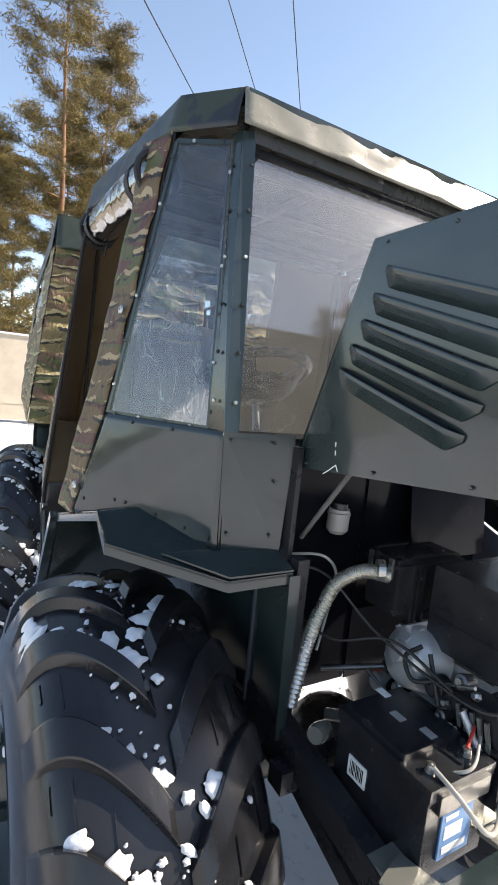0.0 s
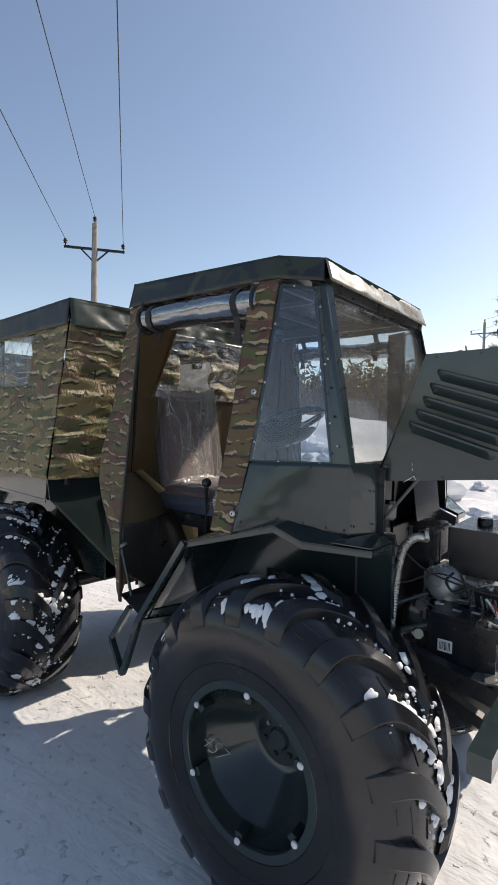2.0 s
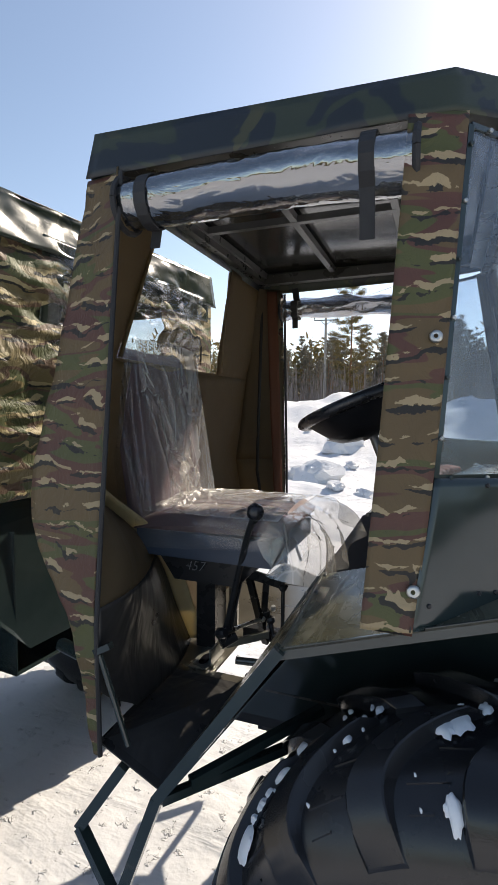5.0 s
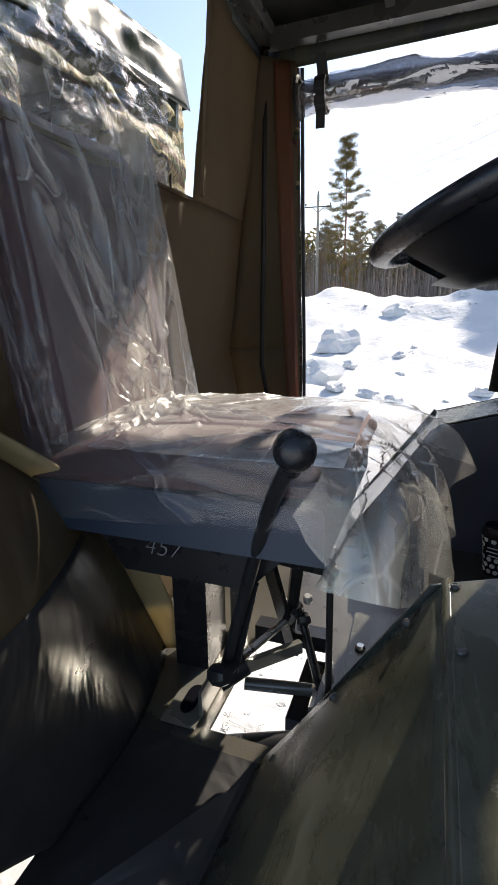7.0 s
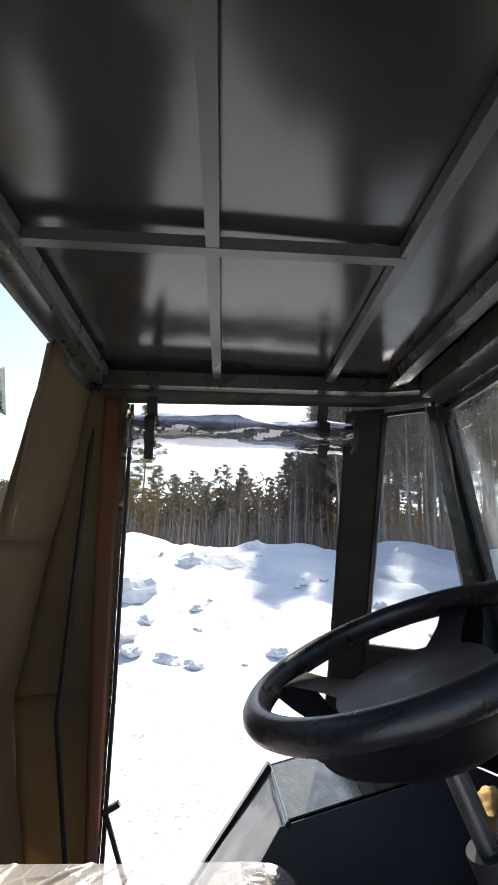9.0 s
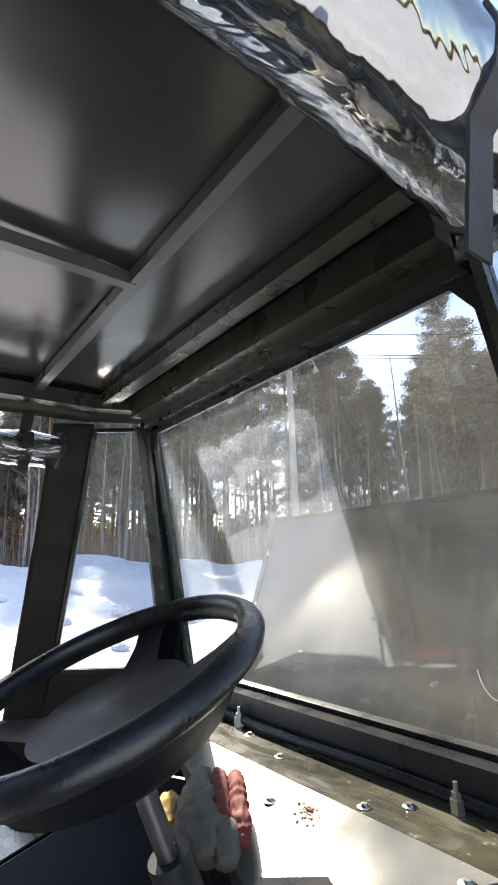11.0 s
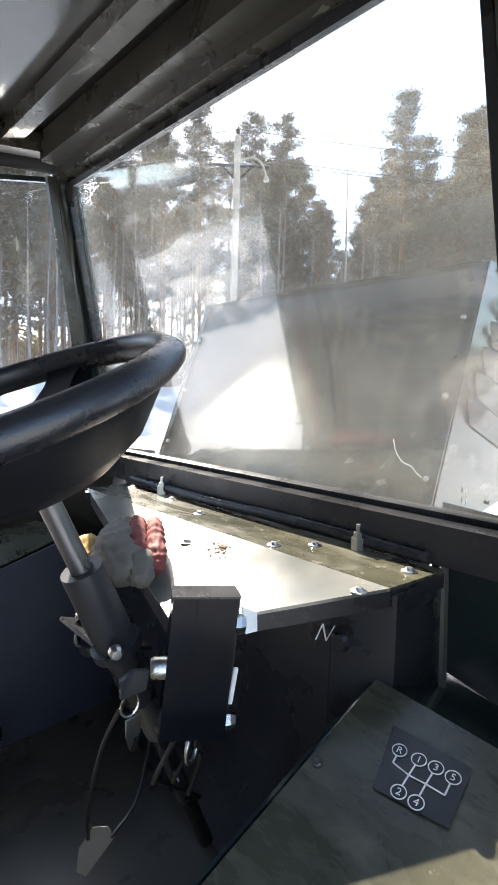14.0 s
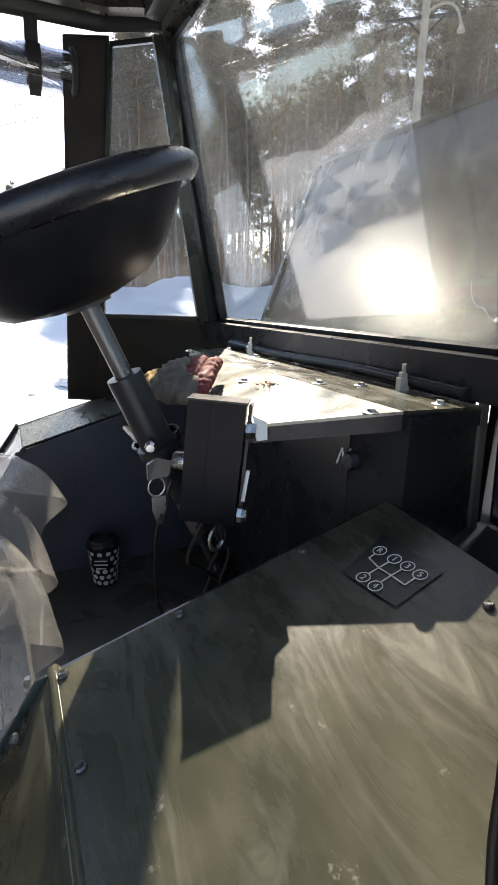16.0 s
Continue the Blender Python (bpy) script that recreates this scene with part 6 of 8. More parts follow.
film_skin("back_film", lambda u, v: ((-0.935 - 0.085 * v + 0.014, BC + (BW + 0.010 + 0.012 * (1 - v)) * (2 * u - 1), 1.30 + 0.542 * v + 0.012 * math.sin(u * 3.1)), (1, 0, 0.1)), 190, 230, 0.011, 1, (0.50, -0.05), 40, SEATFILM, (0.28, 0.80))
film_skin("back_film", lambda u, v: ((-1.045 - 0.085 * v + 0.125 * u, BC - BW - 0.012 - 0.012 * (1 - v), 1.29 + 0.552 * v), (0, -1, 0)), 60, 150, 0.010, 2, (0.8, 0.0), 14, SIDEFILM, (0.35, 0.75))
film_skin("back_film", lambda u, v: ((-1.045 - 0.085 * v + 0.125 * u, BC + BW + 0.012, 1.27 + 0.572 * v), (0, 1, 0)), 24, 60, 0.008, 3, (0.5, 0.0), 8, SIDEFILM)
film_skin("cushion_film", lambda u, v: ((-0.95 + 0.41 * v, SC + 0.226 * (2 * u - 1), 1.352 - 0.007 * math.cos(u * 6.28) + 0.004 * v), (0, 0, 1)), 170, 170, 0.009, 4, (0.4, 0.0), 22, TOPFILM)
film_skin("cushion_film", lambda u, v: ((-0.97 + 0.44 * v, SC - 0.226 - 0.004 * u + 0.045 * max(0.0, (v - 0.86) / 0.14) ** 2, 1.352 - u * (0.112 - 0.030 * v)), (0, -1, 0)), 50, 130, 0.009, 5, (0.0, 0.1), 12, SIDEFILM)


# loose front of the film: flares forward from the cushion and ends in ragged points
def front_flap(u, v):
    edge = smooth_line([(-0.605, -0.442, 1.290), (-0.555, -0.448, 1.215), (-0.485, -0.425, 1.185), (-0.423, -0.343, 1.165), (-0.452, -0.25, 1.15), (-0.437, -0.172, 1.158), (-0.415, -0.09, 1.19), (-0.397, -0.015, 1.24), (-0.47, 0.02, 1.275)], 6)
    k = u * (len(edge) - 1)
    e = edge[int(k)].lerp(edge[min(len(edge) - 1, int(k) + 1)], k - int(k))
    top = Vector((-0.545 - 0.06 * max(0.0, 1 - u / 0.12), SC + 0.228 * (2 * u - 1), 1.350))
    p = top.lerp(e, v)
    fold = 0.018 * math.sin(u * 31) * v + 0.010 * math.sin(u * 57 + 2) * v
    return ((p.x + 0.045 * math.sin(v * math.pi) * (1 - 0.4 * v) + fold, p.y, p.z + 0.022 * math.sin(v * math.pi)), (1, 0, 0.3))


film_skin("cushion_film", front_flap, 120, 50, 0.007, 6, (0.3, 0.0), 14, MILKFILM)

# gear lever and linkage
bm = bmesh.new()
tube(bm, smooth_line([(-0.726, -0.354, 0.966), (-0.69, -0.38, 1.09), (-0.645, -0.416, 1.235), (-0.615, -0.455, 1.31), (-0.583, -0.492, 1.372)], 5), 0.009, 10, None)
lever = part("gear_lever", bm, BLACKP, ATV, "bent black gear lever with a ball knob", 60)
bm = bmesh.new()
ball(bm, (-0.579, -0.495, 1.384), 0.0225)
lathe(bm, [(0.010, -0.028), (0.012, -0.016)], (-0.579, -0.495, 1.384), (0.25, -0.3, 1), 14)
part("knob", bm, GRIP, lever, "black ball knob", 180)
bm = bmesh.new()
slab(bm, [(-0.72, -0.35, 0.99), (-0.70, -0.36, 0.985), (-0.655, -0.39, 1.16), (-0.675, -0.38, 1.17)], 0.006, (0, 1, 0.1))
lathe(bm, [(0.0001, 0.05), (0.017, 0.05), (0.017, 0.0), (0.0001, 0.0)], (-0.735, -0.352, 0.955), (0.5, 0.5, 0.25), 14)
part("lever_root", bm, BLACKP, lever, smooth=40)
link = new("gear_linkage")
link.parent = ATV
for a, b, r, m_ in (((-0.713, -0.396, 1.009), (-0.668, -0.18, 0.972), 0.0065, STEEL), ((-0.713, -0.396, 1.009), (-0.702, -0.345, 1.001), 0.011, BLACKP),
                    ((-0.589, -0.215, 1.165), (-0.582, -0.235, 0.83), 0.006, BLACKP), ((-0.655, -0.15, 0.975), (-0.60, -0.20, 0.84), 0.008, BLACKP),
                    ((-0.745, -0.33, 0.80), (-0.56, -0.24, 0.79), 0.022, BLACKP), ((-0.745, -0.21, 0.835), (-0.56, -0.17, 0.83), 0.012, DASHPLATE)):
    bm = bmesh.new()
    rod(bm, a, b, r, 12)
    part("link_rod", bm, m_, link, smooth=50)
# flat arms and the forked strut under the seat
for a, b, w, h, m_ in (((-0.70, -0.27, 1.15), (-0.585, -0.213, 1.105), 0.010, 0.028, BLACKP), ((-0.69, -0.25, 1.14), (-0.665, -0.15, 0.88), 0.022, 0.012, BLACKP),
                       ((-0.64, -0.22, 1.13), (-0.685, -0.13, 0.88), 0.020, 0.010, BLACKP), ((-0.745, -0.13, 0.905), (-0.60, -0.13, 0.905), 0.035, 0.03, BLACKP),
                       ((-0.74, -0.30, 0.93), (-0.64, -0.20, 0.935), 0.012, 0.022, DASHPLATE), ((-0.79, -0.12, 0.89), (-0.79, -0.12, 1.12), 0.014, 0.03, DASHPLATE)):
    bm = bmesh.new()
    bar(bm, a, b, w, h)
    part("link_arm", soften(bm, 0.002), m_, link)
for p, r, d in (((-0.66, -0.165, 0.985), 0.015, (0.2, -0.4, 1)), ((-0.645, -0.16, 0.965), 0.013, (1, 0.3, 0.2)), ((-0.675, -0.17, 0.995), 0.010, (0.3, -1, 0.3)), ((-0.668, -0.18, 0.972), 0.011, (0.2, 1, 0)),
                ((-0.64, -0.15, 1.0), 0.009, (0, -0.3, 1)), ((-0.65, -0.155, 0.945), 0.009, (0, 0.2, 1)), ((-0.713, -0.396, 1.009), 0.016, (1, -0.3, 0.3)), ((-0.588, -0.215, 1.10), 0.014, (0, 1, 0.2)), ((-0.586, -0.222, 1.14), 0.009, (0, 0, 1)), ((-0.585, -0.225, 0.90), 0.010, (0, 0, 1))):
    bm = bmesh.new()
    lathe(bm, [(0.0001, r), (r * 0.7, r), (r, r * 0.5), (r, -r * 0.5), (r * 0.7, -r), (0.0001, -r)], p, d, 8)
    part("link_joint", bm, CASTING if r < 0.012 else BLACKP, link, smooth=30)
bm = bmesh.new()
block(bm, (-0.66, -0.23, 0.64), (-0.56, -0.06, 0.80))
lathe(bm, [(0.0001, 0.04), (0.03, 0.04), (0.036, 0.03), (0.036, 0.0)], (-0.62, -0.23, 0.73), (0, -1, 0.1), 18)
gb = part("gearbox", soften(bm, 0.010), BLACKP, link, smooth=40)
bm = bmesh.new()
block(bm, (-0.615, -0.245, 0.80), (-0.575, -0.20, 0.85))
part("selector_cap", soften(bm, 0.006), CASTING, gb, smooth=40)
# bright bracket with a long hole at the foot of the lever
bm = bmesh.new()
pts = [Vector((-0.795 + 0.013 * math.cos(q), -0.33 + 0.02 * math.sin(q) + (0.012 if math.sin(q) > 0 else -0.012), 0.884)) for q in [k * math.pi / 10 for k in range(20)]]
slab(bm, [(-0.825, -0.385, 0.884), (-0.765, -0.385, 0.884), (-0.765, -0.255, 0.884), (-0.825, -0.255, 0.884)], 0.003, (0, 0, 1))
pb = part("pivot_bracket", soften(bm, 0.001), DASHPLATE, link)
bm = bmesh.new()
slab(bm, [p + Vector((0, 0, 0.0035)) for p in pts], 0.002, (0, 0, 1))
part("long_hole", bm, GLOSSBLACK, pb)
bm = bmesh.new()
bar(bm, (-0.765, -0.36, 0.886), (-0.765, -0.27, 0.886), 0.006, 0.05, shift=(0, 0.022))
part("bracket_lug", soften(bm, 0.002), DASHPLATE, pb)

# paper cup on the floor
bm = bmesh.new()
cupc = (-0.268, 0.297, 0.8815)
lathe(bm, [(0.0001, 0), (0.027, 0), (0.0375, 0.105), (0.0001, 0.105)], cupc, (0, 0, 1), 40)
cup = mesh_ob("paper_cup", bm, PLASTIC, 40)
tagged(cup, "black paper coffee cup with white dots on the cab floor", "cup")
bm = bmesh.new()
lathe(bm, [(0.039, 0.100), (0.0405, 0.106), (0.0395, 0.113), (0.036, 0.114), (0.034, 0.124), (0.0325, 0.125), (0.031, 0.118), (0.0001, 0.118)], cupc, (0, 0, 1), 40)
part("lid", bm, PLASTIC, cup, "black plastic lid", 40)
for row in range(6):
    for k in range(11):
        a = 2 * math.pi * (k + 0.5 * (row % 2)) / 11
        z = 0.012 + row * 0.0165
        r = 0.027 + 0.0105 * z / 0.105 + 0.0006
        if row in (3, 4) and abs((a + math.pi * 0.62 + math.pi) % (2 * math.pi) - math.pi) < 0.75:
            continue
        c = Vector(cupc) + Vector((r * math.cos(a), r * math.sin(a), z))
        bm = bmesh.new()
        lathe(bm, [(0.0001, 0.0003), (0.0062, 0.0), (0.0062, -0.002)], c, (math.cos(a), math.sin(a), -0.1), 10)
        part("dot", bm, WHITEP, cup)
a = -math.pi * 0.62
bm = bmesh.new()
for i, (w, z) in enumerate(((0.030, 0.076), (0.034, 0.066), (0.024, 0.056))):
    r = 0.0352
    c = Vector(cupc) + Vector((r * math.cos(a), r * math.sin(a), z))
    t = Vector((-math.sin(a), math.cos(a), 0))
    slab(bm, [c - t * w / 2, c + t * w / 2, c + t * w / 2 + Vector((0, 0, 0.0025)), c - t * w / 2 + Vector((0, 0, 0.0025))], 0.002, (math.cos(a), math.sin(a), 0))
part("emblem", bm, WHITEP, cup)

# a pair of work gloves lying on the dash
def cloth_lump(bm, line, radii, flat, folds, seed, knob=0.7, pleat=0.04):
    """A crumpled cloth tube along a line, creased across and pressed flat."""
    L = smooth_line(line, 16)
    folds *= 0.2
    n, m = len(L), 44
    rows = []
    for i, c in enumerate(L):
        d = (L[min(i + 1, n - 1)] - L[max(i - 1, 0)]).normalized()
        s = d.cross(Vector((0, 0, 1))).normalized()
        u = s.cross(d)
        f = i / (n - 1) * (len(radii) - 1)
        r = radii[int(f)] + (radii[min(len(radii) - 1, int(f) + 1)] - radii[int(f)]) * (f - int(f))
        row = []
        for k in range(m):
            a = 2 * math.pi * k / m
            q = Vector((math.cos(a) * 1.6, math.sin(a) * 1.6, i * folds)) + Vector((seed, 0, 0))
            w = 1 + knob * (0.30 * (1 - 2 * abs(noise.noise(q))) - 0.15 + 0.36 * (0.3 - abs(noise.noise(q * 2.0))) + 0.14 * (0.3 - abs(noise.noise(q * 4.1))))
            w += pleat * math.sin(i * 0.75 + 1.5 * math.cos(a + seed) + 3 * noise.noise(q * 0.7))
            row.append(bm.verts.new(c + (s * math.cos(a) + u * math.sin(a) * flat) * r * w))
        rows.append(row)
    for p, q in zip(rows, rows[1:]):
        for k in range(m):
            bm.faces.new([p[k], p[(k + 1) % m], q[(k + 1) % m], q[k]])
    bm.faces.new(rows[0][::-1])
    bm.faces.new(rows[-1])
    return bm


GZ = dash_z(-0.16)
gl = thing("work_glove", "crumpled grey cloth work glove with yellow cuff on the dash", "glove", "gloves on the dash")
bm = bmesh.new()
cloth_lump(bm, [(-0.125, 0.01, GZ + 0.035), (-0.15, -0.03, GZ + 0.034), (-0.18, -0.075, GZ + 0.030), (-0.205, -0.125, GZ + 0.022), (-0.218, -0.165, GZ + 0.014)], (0.014, 0.022, 0.030, 0.034, 0.018), 0.8, 0.2, 3)
cloth_lump(bm, [(-0.165, -0.12, GZ + 0.018), (-0.19, -0.15, GZ + 0.020), (-0.21, -0.185, GZ + 0.012)], (0.018, 0.024, 0.012), 0.8, 0.25, 8)
part("glove_body", bm, GREYCLOTH, gl, smooth=180)
bm = bmesh.new()
cloth_lump(bm, [(-0.185, 0.01, GZ + 0.016), (-0.205, -0.03, GZ + 0.018), (-0.22, -0.065, GZ + 0.012)], (0.012, 0.020, 0.012), 0.8, 0.3, 5)
part("cuff", bm, YELLOWCLOTH, gl, smooth=180)
gl2 = thing("work_glove", "crumpled red knitted work glove on the dash", "glove", "gloves on the dash")
bm = bmesh.new()
for dx, dy, k, sd in ((-0.008, 0.010, 1.0, 12), (0.010, -0.008, 0.92, 15)):
    cloth_lump(bm, [(-0.112 + dx, -0.040 + dy, GZ + 0.044), (-0.133 + dx, -0.075 + dy, GZ + 0.045), (-0.155 + dx, -0.11 + dy, GZ + 0.038), (-0.178 + dx, -0.148 + dy, GZ + 0.028), (-0.190 + dx, -0.168 + dy, GZ + 0.018)], [q * k for q in (0.010, 0.0135, 0.0145, 0.0145, 0.009)], 0.95, 0.5, sd, 0.35, 0.09)
part("glove_body", bm, REDCLOTH, gl2, smooth=180)

# ---- engine bay and front frame ----
frame_ = new("front_frame")
frame_.parent = ATV
tagged(frame_, "welded square-tube front frame")
for a, b, w, h, m_ in (((0.10, -0.375, 0.885), (0.63, -0.355, 0.775), 0.05, 0.06, BLACKP), ((0.10, 0.375, 0.885), (0.63, 0.355, 0.775), 0.05, 0.06, BLACKP),
                       ((0.66, -0.78, 0.795), (0.66, 0.78, 0.795), 0.06, 0.06, GREEN), ((0.26, -0.36, 0.80), (0.60, -0.34, 0.66), 0.04, 0.04, BLACKP),
                       ((0.30, -0.42, 0.80), (0.30, 0.42, 0.80), 0.05, 0.05, BLACKP), ((0.56, -0.38, 0.822), (0.56, 0.30, 0.822), 0.05, 0.008, DASHPLATE),
                       ((0.36, -0.38, 0.80), (0.36, 0.30, 0.80), 0.04, 0.04, BLACKP), ((0.50, -0.13, 0.815), (0.70, -0.10, 0.82), 0.04, 0.01, DASHPLATE),
                       ((0.235, -0.37, 0.88), (0.235, -0.37, 1.26), 0.03, 0.03, BLACKP), ((0.20, -0.385, 1.24), (0.20, -0.385, 1.50), 0.012, 0.03, BLACKP)):
    bm = bmesh.new()
    bar(bm, a, b, w, h)
    part("frame_tube", soften(bm, 0.004), m_, frame_)
bm = bmesh.new()
slab(bm, [(0.585, -0.40, 0.829), (0.70, -0.36, 0.829), (0.66, -0.30, 0.829), (0.56, -0.33, 0.829)], 0.006, (0, 0, 1))
part("tray_corner", bm, DASHPLATE, frame_)
for pts in ([(0.136, -0.10, 0.86), (0.136, 0.38, 0.86), (0.136, 0.38, 1.44), (0.136, -0.10, 1.44)], [(0.130, -0.385, 0.86), (0.130, -0.10, 0.86), (0.130, -0.10, 1.45), (0.130, -0.385, 1.45)], [(0.20, 0.02, 1.20), (0.20, 0.33, 1.20), (0.17, 0.33, 1.43), (0.17, 0.02, 1.43)]):
    bm = bmesh.new()
    slab(bm, pts, 0.004, (-1, 0, 0))
    part("bulkhead_plate", bm, GLOSSBLACK, frame_)
# low cross axle, springs
bm = bmesh.new()
rod(bm, (0.0, -0.42, 0.56), (0.0, 0.42, 0.56), 0.05, 16)
ball(bm, (0.0, 0.0, 0.56), 0.13, 1, 1, 1)
part("front_axle", bm, BLACKP, frame_, smooth=50)
for y in (-0.37, 0.37):
    bm = bmesh.new()
    bar(bm, (-1.0, y, 0.80), (0.30, y, 0.82), 0.05, 0.08)
    part("chassis_rail", soften(bm, 0.004), BLACKP, frame_)
# brake-fluid reservoir on the bulkhead
bm = bmesh.new()
lathe(bm, [(0.0001, -0.03), (0.018, -0.03), (0.027, -0.02), (0.027, 0.018), (0.029, 0.018), (0.029, 0.022), (0.026, 0.024), (0.026, 0.032), (0.0001, 0.034)], (0.165, -0.215, 1.315), (0, 0, 1), 20)
res = part("fluid_reservoir", bm, TANK, ATV, "milky plastic brake-fluid reservoir with black cap", 40)
bm = bmesh.new()
lathe(bm, [(0.021, 0.032), (0.021, 0.046), (0.0001, 0.048)], (0.165, -0.215, 1.315), (0, 0, 1), 16)
part("cap", bm, PLASTIC, res, smooth=40)
# engine
eng = new("engine")
eng.parent = ATV
tagged(eng, "small black and silver petrol engine")


def ebox(name, lo, hi, m_, r=0.014, parent=eng, label=""):
    bm = bmesh.new()
    block(bm, lo, hi)
    return part(name, soften(bm, r, 3), m_, parent, label, 40)


ebox("crankcase", (0.26, -0.06, 0.86), (0.52, 0.20, 1.06), CASTING, 0.02)
ebox("fuel_tank", (0.366, -0.09, 1.085), (0.585, 0.22, 1.266), PLASTIC, 0.036, label="moulded black fuel tank")
ebox("tank_seam", (0.363, -0.093, 1.150), (0.588, 0.225, 1.155), PLASTIC, 0.002)
ebox("air_filter", (0.222, -0.15, 1.13), (0.315, 0.06, 1.262), PLASTIC, 0.022, label="black air filter housing")
ebox("filter_rim", (0.215, -0.158, 1.240), (0.325, 0.07, 1.250), PLASTIC, 0.004)
for x in (0.235, 0.300):
    ebox("filter_clip", (x - 0.006, -0.162, 1.215), (x + 0.006, -0.156, 1.262), STEEL, 0.002)
for y in (-0.10, -0.085, -0.06):
    ebox("filter_rib", (0.313, y - 0.004, 1.10), (0.323, y + 0.004, 1.240), PLASTIC, 0.002)
bm = bmesh.new()
lathe(bm, [(0.0001, 0.03), (0.025, 0.03), (0.03, 0.022), (0.03, 0.0)], (0.46, 0.06, 1.264), (0, 0, 1), 20)
part("tank_cap", bm, PLASTIC, eng, smooth=40)
# cylinder cowl with slanted sides
bm = bmesh.new()
slab(bm, [(0.285, -0.10, 1.085), (0.34, -0.13, 1.115), (0.42, -0.12, 1.06), (0.40, -0.10, 1.0), (0.32, -0.09, 1.01)], 0.10, (0, 1, 0))
part("cylinder_cowl", soften(bm, 0.012, 3), CASTING, eng, smooth=40)
for i in range(7):
    ebox("cooling_fin", (0.30 + 0.0, -0.115, 0.90 + 0.015 * i), (0.45, -0.08, 0.904 + 0.015 * i), CASTING, 0.001)
bm = bmesh.new()
slab(bm, [(0.47, -0.12, 1.04), (0.58, -0.13, 1.05), (0.60, -0.13, 0.96), (0.55, -0.12, 0.92), (0.48, -0.12, 0.98)], 0.12, (0, 1, 0))
part("muffler_guard", soften(bm, 0.015, 3), BLACKP, eng, smooth=40)
for i in range(5):
    bm = bmesh.new()
    bar(bm, (0.52 + i * 0.016, -0.135, 0.95), (0.50 + i * 0.016, -0.135, 1.03), 0.006, 0.008)
    part("guard_bar", bm, DASHPLATE, eng)
bm = bmesh.new()
lathe(bm, [(0.0001, 0.05), (0.02, 0.05), (0.024, 0.04), (0.024, 0.0)], (0.28, -0.08, 0.93), (-0.2, -1, 0.2), 18)
part("oil_filler", bm, CASTING, eng, smooth=40)
bm = bmesh.new()
lathe(bm, [(0.0001, 0.02), (0.010, 0.02), (0.012, 0.012), (0.012, 0.0)], (0.262, -0.10, 0.950), (-0.2, -1, 0.4), 12)
part("red_switch", bm, REDP, eng, "small red switch", 40)
bm = bmesh.new()
lathe(bm, [(0.0001, 0.06), (0.055, 0.06), (0.065, 0.05), (0.065, 0.0), (0.0001, 0)], (0.60, 0.10, 0.98), (1, 0, 0), 28)
part("recoil_starter", bm, PLASTIC, eng, smooth=40)
rng = random.Random(12)
for i in range(22):
    c = Vector((rng.uniform(0.30, 0.56), rng.uniform(-0.13, -0.09), rng.uniform(0.90, 1.10)))
    bm = bmesh.new()
    lathe(bm, [(0.0001, 0.014), (0.006, 0.014), (0.009, 0.008), (0.009, 0.0)], c, (rng.uniform(-0.4, 0.4), -1, rng.uniform(-0.3, 0.5)), 6)
    part("engine_bolt", bm, STEEL if i % 2 else BLACKP, eng)
for pts, r, m_ in (([(0.40, -0.14, 1.10), (0.38, -0.165, 1.07), (0.41, -0.17, 1.035), (0.45, -0.15, 1.05)], 0.005, WIRE), ([(0.50, -0.15, 0.99), (0.51, -0.17, 0.96), (0.49, -0.18, 0.93), (0.46, -0.16, 0.92)], 0.0045, BLUEPIPE), ([(0.51, -0.15, 0.99), (0.54, -0.16, 0.96), (0.57, -0.15, 0.92)], 0.004, BLUEPIPE), ([(0.30, -0.13, 0.93), (0.33, -0.17, 0.91), (0.36, -0.17, 0.95)], 0.004, WIRE)):
    bm = bmesh.new()
    tube(bm, smooth_line(pts, 8), r, 8)
    part("engine_wire", bm, m_, eng, smooth=60)
# tilted finned cylinder, carburettor and linkage
bm = bmesh.new()
lathe(bm, [(0.0001, 0.052), (0.022, 0.051), (0.026, 0.044), (0.050, 0.040), (0.064, 0.026), (0.072, 0.006), (0.074, -0.05)], (0.352, -0.105, 1.045), (-0.25, -1, 0.35), 36)
part("cylinder", bm, CASTING, eng, "rounded grey cast engine cover", 40)
for k in range(6):
    a = math.pi * k / 3 + 0.3
    bm = bmesh.new()
    bar(bm, (0.350 + 0.026 * math.cos(a), -0.146 + 0.006 * math.sin(a), 1.062 + 0.026 * math.sin(a)), (0.352 + 0.064 * math.cos(a), -0.118 + 0.02 * math.sin(a), 1.052 + 0.064 * math.sin(a)), 0.005, 0.012)
    part("cover_rib", soften(bm, 0.0015), CASTING, eng)
bm = bmesh.new()
lathe(bm, [(0.0001, 0.07), (0.030, 0.07), (0.036, 0.06), (0.036, -0.02)], (0.345, -0.06, 0.93), (-0.2, -1, 0.25), 26)
part("oil_filter", bm, GLOSSBLACK, eng, "black round oil filter", 40)
bm = bmesh.new()
slab(bm, [(0.40, -0.15, 0.985), (0.60, -0.13, 0.99), (0.62, -0.16, 0.90), (0.44, -0.19, 0.895)], 0.03, (0, 1, -0.3))
part("engine_shroud", soften(bm, 0.006), GLOSSBLACK, eng, smooth=40)
